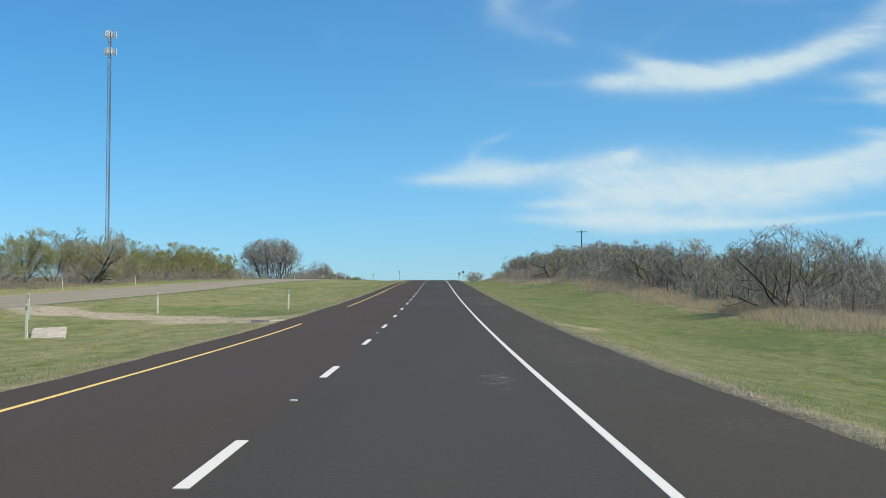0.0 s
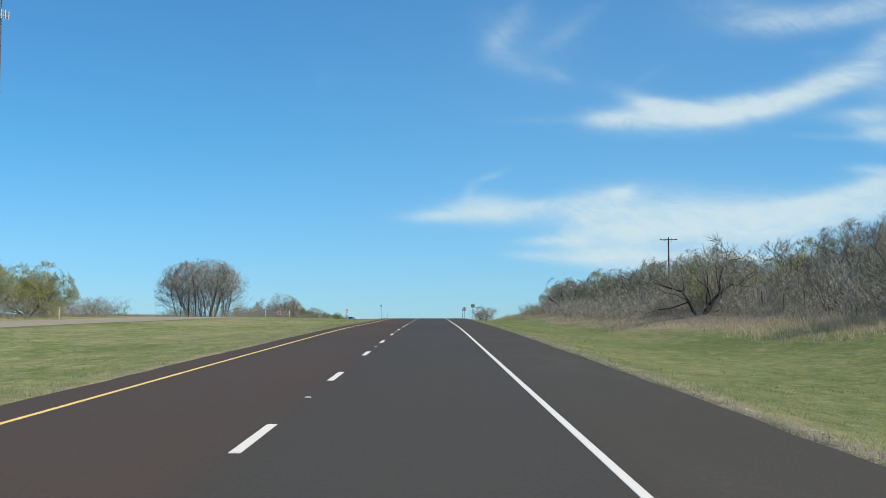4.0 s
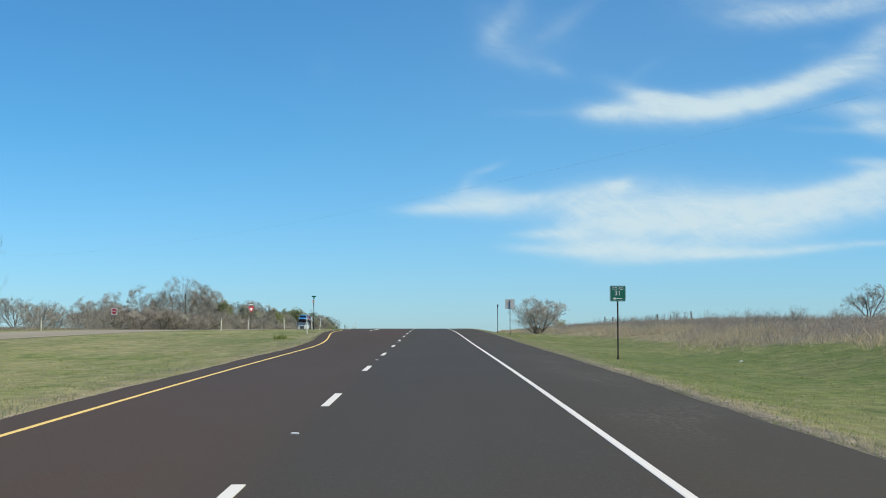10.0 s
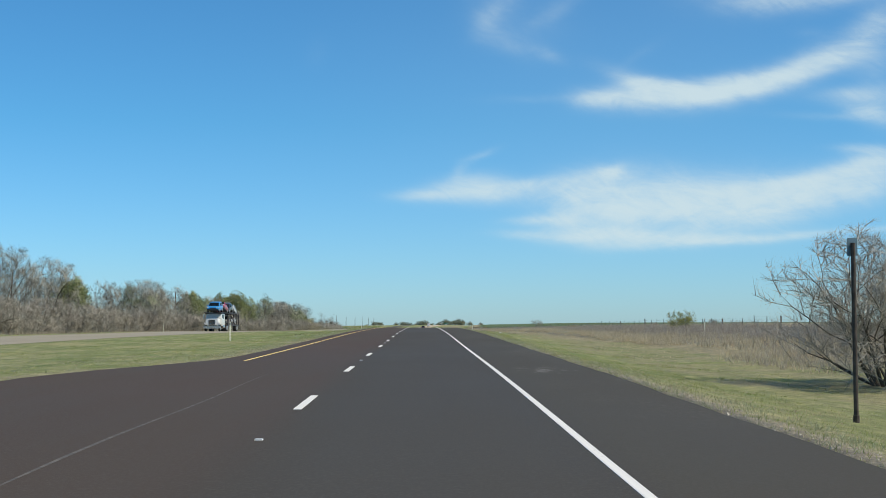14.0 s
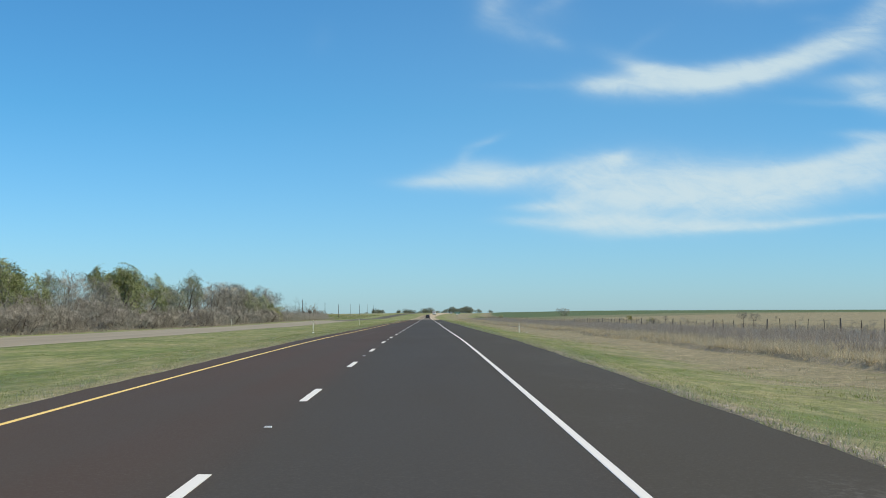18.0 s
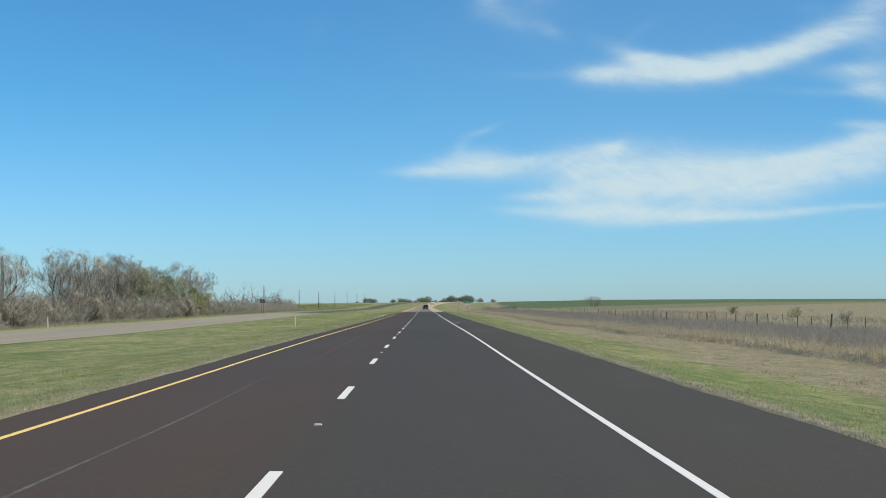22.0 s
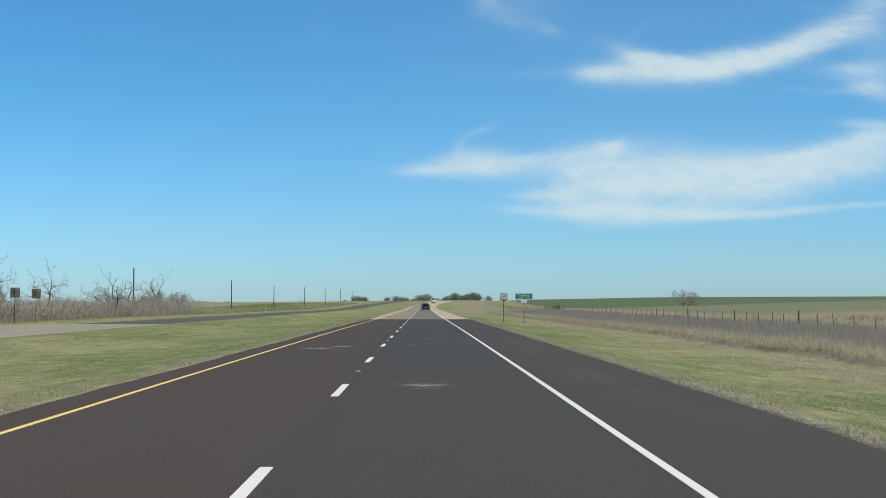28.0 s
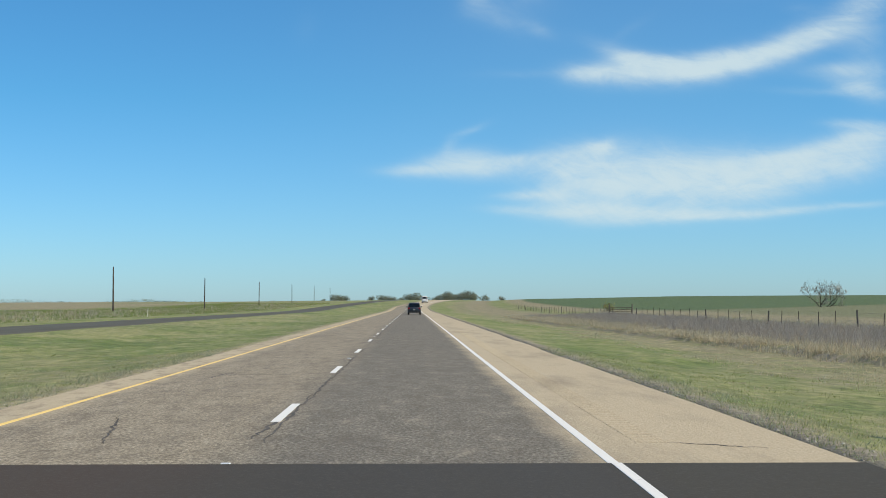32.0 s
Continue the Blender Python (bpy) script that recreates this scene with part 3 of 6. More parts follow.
def build_ground():
    xs = np.concatenate([[-4400, -3000, -2000, -1300, -800, -500, -350, -240, -170, -120, -95, -75], np.arange(-62, -38, 3.0),
                         [-38, -36.5, -35, -33.25, -33.15, -31.5, -29.95, -29.85, -25, -21.6, -21.5], np.arange(-20.3, -8, 1.2), [-7.5, -7.39, -6.2, -5.0, -4.41, -4.39, 0, 5, 6.27, 6.29], [6.75, 7.2], np.arange(7.9, 15.5, 1.2), np.arange(15.6, 20.2, 0.35), np.arange(20.6, 30, 1.2),
                         np.arange(31, 60, 3.0), [66, 75, 86, 100, 120, 150, 190, 240, 320, 420, 560, 760, 1000, 1400, 2000, 3000, 4400]])
    ys = np.concatenate([[-900, -500, -300, -200], np.arange(-120, 1100, 4.0), np.arange(1100, 1500, 10.0), np.arange(1500, 2300, 40.0), [2400, 2600, 2900, 3300, 3900, 4700]])
    gx, gy = np.meshgrid(xs, ys)
    gx = np.where((gx < -4.3) & (gx > -7.6), gx + (verge_left(gy) + 4.4) * (1 - (-4.4 - gx) / 4.0), gx)
    gx = np.where((gx > 6.2) & (gx < 7.5), gx + (right_base(gy) - 6.24) * np.clip((7.6 - gx) / 1.3, 0, 1), gx)
    wx = gx + bend(np.minimum(gy, 2600))
    zz = ground_z(wx, gy)
    far = gy > 2300
    zz = np.where(far, zz - (gy - 2300) * 0.001, zz)
    n, m = gx.shape
    idx = np.arange(n * m).reshape(n, m)
    faces = np.stack([idx[:-1, :-1], idx[:-1, 1:], idx[1:, 1:], idx[1:, :-1]], -1).reshape(-1, 4)
    me = fast_mesh("ground", np.stack([wx, gy, zz], -1).reshape(-1, 3), faces, ground_mat, smooth=True)
    x, y = gx.ravel(), gy.ravel()
    wav = 1.5 * np.sin(y * 0.043) + np.sin(y * 0.11 + 2)
    early = 1 - smooth(470, 620, y)
    # dead grass along the fence, brushland beyond it, wheat on the rise
    brim = np.interp(y, [0, 140, 165, 190, 213, 240, 320, 480, 560, 880, 960], [17.2, 17.5, 16.5, 14.0, 12.2, 13.5, 13.5, 14.0, 12.0, 12.0, 10.5])
    straw = smooth(brim, brim + 3.5, x - wav * 0.6) * (1 - smooth(24, 34, x)) * (0.9 - 0.34 * smooth(480, 600, y) * (1 - smooth(18, 21, x)))
    straw = np.maximum(straw, 0.48 * smooth(380, 460, y) * (1 - smooth(640, 720, y)) * smooth(8, 11, x) * (x < 40))
    straw = np.maximum(straw, 0.55 * (1 - smooth(0.2, 1.1, np.abs(x - 6.7))))
    straw = np.maximum(straw, 0.56 * (1 - smooth(0.3, 1.7, np.abs(x - verge_left(y) + 0.4))))
    straw = np.maximum(straw, (0.8 - 0.3 * smooth(800, 880, y)) * smooth(10.5, 13.5, x - wav * 0.5) * (1 - smooth(22, 26, x)) * smooth(500, 600, y) * (1 - 0.6 * smooth(1120, 1220, y)))
    straw = np.maximum(straw, smooth(30, 40, x) * smooth(500, 600, y) * (1 - smooth(180, 260, x)) * 0.75)
    brush = smooth(brim + 2.5, brim + 5.5, x - wav * 0.4) * early * 0.75
    brush = np.maximum(brush, smooth(20, 22.5, x - wav * 0.4) * (1 - smooth(31, 34, x)) * smooth(520, 600, y) * (1 - smooth(1120, 1190, y)) * 0.72)
    brush = np.maximum(brush, smooth(36.5, 40, -x + wav * 0.4) * (1 - smooth(880, 930, y)) * 0.8)
    fields = 0.5 + 0.5 * np.sin(np.round(x / 310.0) * 2.3 + np.round(y / 270.0) * 1.7)
    brush *= 1 - smooth(70, 110, np.abs(x))
    straw = np.where(np.abs(x) > 85, np.maximum(straw, 0.2 + 0.6 * fields), straw)
    crop = smooth(330, 420, x) * smooth(600, 760, y) + smooth(120, 150, x) * smooth(1250, 1320, y) + smooth(40, 54, x) * smooth(1170, 1240, y) + 0.5 * smooth(36, 50, x) * smooth(970, 1050, y)
    straw = np.maximum(straw, smooth(900, 1000, y) * smooth(36, 44, -x) * 0.42)
    dirt = (1 - smooth(3.4, 6.2, np.abs(y - 56 + x * 0.85))) * (x < -4.9) * (x > -22) * 0.85
    dirt = np.maximum(dirt, (1 - smooth(1.0, 4.0, np.abs(y - 45 - 1.5 * x))) * (x > 6) * (1 - smooth(8, 11.5, x)) * 0.85)
    step_at = 17.6 + 1.1 * np.sin(y * 0.021) + 0.4 * np.sin(y * 0.13)
    soil = 0.45 * (1 - smooth(0.2, 0.55, np.abs(x - step_at + 0.1))) * smooth(500, 560, y) * (y < 1190) + np.where(np.abs(x - right_base(y) - 0.05) < 0.06, 0.85, 0) + np.where(np.abs(x - right_base(y) - 0.51) < 0.12, 0.5, 0) + np.where(np.abs(x - verge_left(y)) < 0.1, 0.75, 0)
    lush = 0.42 * (1 - smooth(380, 520, y)) * smooth(6.6, 8.5, x)
    for key, v in (("lush", lush), ("soil", soil), ("straw", straw), ("brush", brush), ("crop", crop), ("dirt", dirt)):
        a = me.attributes.new(key, "FLOAT", "POINT")
        a.data.foreach_set("value", np.clip(v, 0, 1).astype(np.float32))
    return tagged(new("ground", me), "grassy roadside, median and open fields with dry straw", "ground", kind="structure")


build_ground()


# ---- carriageways ----
def strip(name, left, right, y0, y1, step, rise, mat, depth=0.12):
    """A ribbon along the road, with a thickness; left and right are functions or numbers."""
    ys = np.arange(y0, y1 + step * 0.5, step)
    ys[-1] = y1
    lx = np.array([left(y) if callable(left) else left for y in ys]) + bend(ys)
    rx = np.array([right(y) if callable(right) else right for y in ys]) + bend(ys)
    lift = rise(ys) if callable(rise) else rise
    z = road_z(ys) + lift
    n = len(ys)
    v = np.concatenate([np.stack([lx, ys, z], -1), np.stack([rx, ys, z], -1), np.stack([lx - depth * 0.8, ys, z - depth], -1), np.stack([rx + depth * 0.8, ys, z - depth], -1)])
    i = np.arange(n - 1)
    f = np.concatenate([np.stack([i, n + i, n + i + 1, i + 1], -1), np.stack([2 * n + i, i, i + 1, 2 * n + i + 1], -1), np.stack([n + i, 3 * n + i, 3 * n + i + 1, n + i + 1], -1)])
    f = np.concatenate([f, [[0, 2 * n, 3 * n, n], [n - 1, 2 * n - 1, 4 * n - 1, 3 * n - 1]]])
    return fast_mesh(name, v, f, mat)


SEAM = 978.0


def left_edge(y):
    wob = 0.03 * math.sin(y * 0.31) + 0.03 * math.sin(y * 1.3 + 1)
    lane = float(turn_lane(y))
    return -4.22 - 2.7 * lane + wob - 0.18 * float(1 - smooth(120, 260, y))


def right_edge(y):
    return float(right_base(y)) + 0.03 * math.sin(y * 0.41) + 0.03 * math.sin(y * 1.27 + 2)


def opp_rise(y):
    return np.interp(y, LIE_Y, LIE[-34])


road = tagged(new("road", strip("road", left_edge, right_edge, -140, SEAM, 2.0, 0.0, asphalt, 0.2)), "freshly laid dark asphalt carriageway with wide shoulders", "road", kind="structure")
old_road = tagged(new("road_worn", strip("road_worn", left_edge, right_edge, SEAM, 2500, 4.0, -0.02, old_chip, 0.2)), "worn tan chip-seal carriageway with cracks", "road", kind="structure")
tagged(new("road_opposite", strip("road_opposite", -32.9, -21.8, -140, 962, 4.0, opp_rise, far_chip, 0.2)), "grey chip-seal carriageway for oncoming traffic", "road", kind="structure")
tagged(new("road_opposite_new", strip("road_opposite_new", -29.6, -21.8, 962, 2500, 8.0, lambda y: opp_rise(y) + 0.02, aged_asphalt, 0.2)), "dark resurfaced carriageway for oncoming traffic", "road", kind="structure")

# painted lines
def edge_x(y):
    return float(np.interp(y, [0, 45, 150, 220, 330, 400, 432, 470, 520, 640, 700, 740, 860, 940, 980], [3.64, 3.69, 3.66, 3.70, 3.70, 3.73, 3.64, 3.66, 3.70, 3.68, 3.655, 3.71, 3.66, 3.70, 3.72]))


part_mesh("edge_line", strip("edge_line", lambda y: edge_x(y) - 0.05, lambda y: edge_x(y) + 0.05, -140, SEAM, 4.0, 0.004, white_paint, 0.003), road, "white painted edge line")
part_mesh("edge_line", strip("edge_line", 3.66, 3.77, SEAM, 2500, 8.0, -0.016, white_paint, 0.003), old_road, "white painted edge line")


def yellow_x(y):
    return float(np.interp(y, [15, 45, 107, 195, 225, 285, 315], [-3.45, -3.31, -3.41, -3.45, -3.41, -3.41, -3.45])) - 2.85 * float(smooth(350, 412, y))


for y0, y1, off in ((-140, 53, yellow_x), (80, 428, yellow_x), (458.5, SEAM, None)):
    f = off or (lambda y: -3.45)
    part_mesh("median_line", strip("median_line", lambda y: f(y) - 0.044, lambda y: f(y) + 0.044, y0, y1, 2.0, 0.004, yellow_paint, 0.003), road, "yellow painted median line")
part_mesh("median_line", strip("median_line", -3.49, -3.40, SEAM, 2500, 8.0, -0.016, yellow_paint, 0.003), old_road, "yellow painted median line")
part_mesh("turn_lane_line", strip("turn_lane_line", -3.70, -3.52, 411.5, 431.5, 2.0, 0.004, white_paint, 0.003), road, "white solid turn-lane line")
CYCLE = 12.19


def lane_marks():
    dash = box(bmesh.new(), (-0.061, 0, -0.004), (0.061, 3.1, 0.004))
    dash_me = bpy.data.meshes.new("lane_dash")
    dash.to_mesh(dash_me)
    dash_me.materials.append(white_paint)
    stud = bmesh.new()
    prism(stud, [(-0.05, 0.0), (0.05, 0.0), (0.04, 0.016), (-0.04, 0.016)], -0.045, 0.045)
    stud_me = bpy.data.meshes.new("reflector")
    stud.to_mesh(stud_me)
    stud_me.materials.append(plain("reflector_white", (0.7, 0.7, 0.68), 0.35))
    for k in range(-6, 160):
        y = CYCLE * k if k < 80 else 982.6 + CYCLE * (k - 80)
        if SEAM - 3.3 < y < SEAM:
            continue
        own, lift = (road, 0.004) if y < SEAM else (old_road, -0.016)
        slope = math.degrees(math.atan(float(road_z(y + 3) - road_z(y)) / 3))
        ob = part_mesh("lane_dash", dash_me, own)
        ob.matrix_basis = pose(float(bend(y)), y, float(road_z(y)) + lift, slope, 0, -math.degrees(float(bend(y + 1) - bend(y))))
        if k % 2 == 0 and y < 1300:
            ym = y - CYCLE / 2 + 1.6
            ob = part_mesh("reflector", stud_me, own)
            ob.matrix_basis = pose(0, ym, float(road_z(ym)) + lift - 0.004, slope)


lane_marks()

# paved crossover through the median
part_mesh("crossover", strip("crossover", -22.2, -6.6, 434, 448, 2.0, lambda y: -0.10 + 0 * y, far_chip, 0.15), road, "pale gravelly median crossover")

# marks on the surfaces: pale scuffs on the new asphalt, sealed cracks and a rumble strip on the old
seam_tar = plain("dusty_seam", (0.112, 0.102, 0.090), 0.9, 0, 0.3, 5)
crack_tar = plain("crack_tar", (0.10, 0.088, 0.074), 0.9, 0, 0.35, 4)


def ribbon(name, own, pts, width, lift, mat, label=""):
    """A wavering flat ribbon on the road."""
    v, f = [], []
    for i, (x, y) in enumerate(pts):
        a, b = pts[max(i - 1, 0)], pts[min(i + 1, len(pts) - 1)]
        dx, dy = b[0] - a[0], b[1] - a[1]
        d = math.hypot(dx, dy) or 1.0
        w = width * (0.25 + 0.75 * math.sin(math.pi * (i + 0.5) / len(pts))) * (0.7 + 0.6 * mark.random()) / 2
        z = float(road_z(y)) + lift
        v += [(x - dy / d * w, y + dx / d * w, z), (x + dy / d * w, y - dx / d * w, z)]
        if i:
            f.append((2 * i - 2, 2 * i - 1, 2 * i + 1, 2 * i))
    return part_mesh(name, mesh_of(name, v, f, mat), own, label)


mark = random.Random(5)

for x, y0, y1 in ((-1.9, 660, 690), (-1.68, 696, 728), (-1.7, 424, 450), (-1.62, 761, 775), (-1.55, 912, 948), (-1.85, 608, 636)):
    ribbon("paver_seam", road, [(x + 0.04 * math.sin(u), y0 + (y1 - y0) * u / 12) for u in range(13)], 0.045, 0.003, seam_tar, "pale paving seam")


def crack(x0, y0, x1, y1, width):
    n = 22
    width *= 0.75
    ribbon("tar_crack", old_road, [(x0 + (x1 - x0) * u / n + mark.uniform(-0.035, 0.035), y0 + (y1 - y0) * u / n + mark.uniform(-0.05, 0.05)) for u in range(n + 1)], width, -0.016, crack_tar)


y = 980.0
while y < 1120:
    crack(0.14, y, 0.12 + mark.uniform(-0.05, 0.08), y + mark.uniform(5, 9), 0.055)
    if mark.random() < 0.6:
        crack(-3.3, y + 2, -0.1, y + 2 + mark.uniform(-0.6, 0.6), 0.05)
    if mark.random() < 0.5:
        crack(mark.uniform(-2.6, -1.2), y, mark.uniform(-2.6, -1.2), y + mark.uniform(2, 5), 0.05)
    if mark.random() < 0.4:
        crack(0.2, y + 4, 3.4, y + 4 + mark.uniform(-0.4, 0.4), 0.03)
    y += mark.uniform(5, 9)
crack(4.6, 980, 5.6, 979.4, 0.05), crack(-0.05, 980.5, 0.05, 984, 0.07)


def rumble_strip():
    v, f = [], []
    for k in range(200):
        y = SEAM + 2 + k * 0.3
        z = float(road_z(y)) - 0.019
        n = len(v)
        v += [(4.25, y, z), (4.6, y, z), (4.6, y + 0.06, z + 0.009), (4.25, y + 0.06, z + 0.009), (4.6, y + 0.12, z), (4.25, y + 0.12, z)]
        f += [(n, n + 1, n + 2, n + 3), (n + 3, n + 2, n + 4, n + 5)]
    ob = part_mesh("rumble_strip", mesh_of("rumble_strip", v, f, old_chip), old_road, "row of low rumble ridges")
    tagged(ob, kind="stuff")


rumble_strip()

# ---- trees and brush ----
def make_bark(name, dark, light):
    k = Nodes(name, 0.9)
    k.bsdf.inputs["Specular IOR Level"].default_value = 0.15
    k.colour(k.mix(k.math("MULTIPLY", k.random(), 0.35), k.ramp(k.noise(3, 5), (0.3, dark), (0.7, light)), tuple(v * 1.3 for v in light)))
    return k.mat


def lit_through(k, colour, share):
    """Thin leaves and blades: part of the light comes through them."""
    k.colour(colour)
    thin = k.n.new("ShaderNodeBsdfTranslucent")
    k.l.new(colour, thin.inputs["Color"])
    both = k.n.new("ShaderNodeMixShader")
    both.inputs[0].default_value = share
    k.l.new(k.bsdf.outputs[0], both.inputs[1]), k.l.new(thin.outputs[0], both.inputs[2])
    k.l.new(both.outputs[0], k.n["Material Output"].inputs["Surface"])
    return k.mat


def make_leaf(name, dark, light):
    k = Nodes(name, 0.6)
    r = k.random(island=True)
    return lit_through(k, k.ramp(r, (0.1, dark), (0.9, light)), 0.4)


bark = make_bark("bark", (0.055, 0.046, 0.038), (0.120, 0.103, 0.084))
twig = make_bark("twig", (0.215, 0.203, 0.168), (0.335, 0.317, 0.264))
brown_twig = make_bark("brown_twig", (0.200, 0.180, 0.150), (0.345, 0.312, 0.262))
pale_twig = make_bark("pale_twig", (0.27, 0.245, 0.205), (0.42, 0.385, 0.325))
bud_leaf = make_leaf("bud_leaf", (0.22, 0.245, 0.050), (0.43, 0.425, 0.125))
green_leaf = make_leaf("green_leaf", (0.165, 0.205, 0.072), (0.36, 0.385, 0.165))
grey_leaf = make_leaf("grey_leaf", (0.16, 0.19, 0.095), (0.31, 0.35, 0.20))


class Growth:
    """Collects tapered limbs and leaves as triangles."""

    def __init__(self):
        self.v, self.f, self.s, self.count = [], [], [], 0

    def limb(self, pts, radii, sides, slot):
        n = len(pts)
        base = self.count
        d = pts[-1] - pts[0]
        d = d / (np.linalg.norm(d) + 1e-9)
        a = np.cross(d, (0.31, 0.87, 0.39))
        a /= np.linalg.norm(a) + 1e-9
        b = np.cross(d, a)
        ang = np.arange(sides) * 2 * math.pi / sides
        ring = np.cos(ang)[:, None] * a + np.sin(ang)[:, None] * b
        for p, r in zip(pts[:-1], radii[:-1]):
            self.v.append(p + ring * r)
        self.v.append(pts[-1][None])
        for k in range(n - 2):
            o = base + k * sides
            for i in range(sides):
                j = (i + 1) % sides
                self.f += [(o + i, o + j, o + sides + j), (o + i, o + sides + j, o + sides + i)]
        o, tip = base + (n - 2) * sides, base + (n - 1) * sides
        for i in range(sides):
            self.f.append((o + i, o + (i + 1) % sides, tip))
        self.count += (n - 1) * sides + 1
        self.s += [slot] * (len(self.f) - len(self.s))

    def sliver(self, a, b, r, rng, slot):
        w = np.cross(b - a, rng.normal(size=3))
        w *= r / (np.linalg.norm(w) + 1e-9)
        c = self.count
        self.v.append(np.array([a - w, a + w, b]))
        self.f.append((c, c + 1, c + 2))
        self.count += 3
        self.s.append(slot)

    def leaf(self, p, size, rng, slot):
        a, b = rng.normal(size=3), rng.normal(size=3)
        a *= size / (np.linalg.norm(a) + 1e-9)
        b *= size * 0.6 / (np.linalg.norm(b) + 1e-9)
        self.v.append(np.array([p - a, p + b, p + a * 0.8]))
        c = self.count
        self.f.append((c, c + 1, c + 2))
        self.count += 3
        self.s.append(slot)

    def bulk(self, tri, slot):
        """Many loose triangles at once, as an array of corners."""
        n = len(tri)
        self.v.append(tri.reshape(-1, 3))
        self.f += [(self.count + 3 * i, self.count + 3 * i + 1, self.count + 3 * i + 2) for i in range(n)]
        self.s += [slot] * n
        self.count += 3 * n

    def arrays(self, dome=None):
        v = np.concatenate(self.v)
        if dome:
            # the crown keeps inside a rounded outline
            rx, rz, cz = dome
            q = v / (rx, rx, rz) - (0, 0, cz / rz)
            q[:, 2] = np.maximum(q[:, 2], 0)
            r = np.linalg.norm(q, axis=1) + 1e-9
            k = np.where(r > 0.8, (0.8 + 0.2 * np.tanh((r - 0.8) / 0.3)) / r, 1.0)
            low = v[:, 2] < cz
            v[:, :2] *= k[:, None]
            v[:, 2] = np.where(low, v[:, 2], cz + (v[:, 2] - cz) * k)
        return v, np.array(self.f), np.array(self.s)


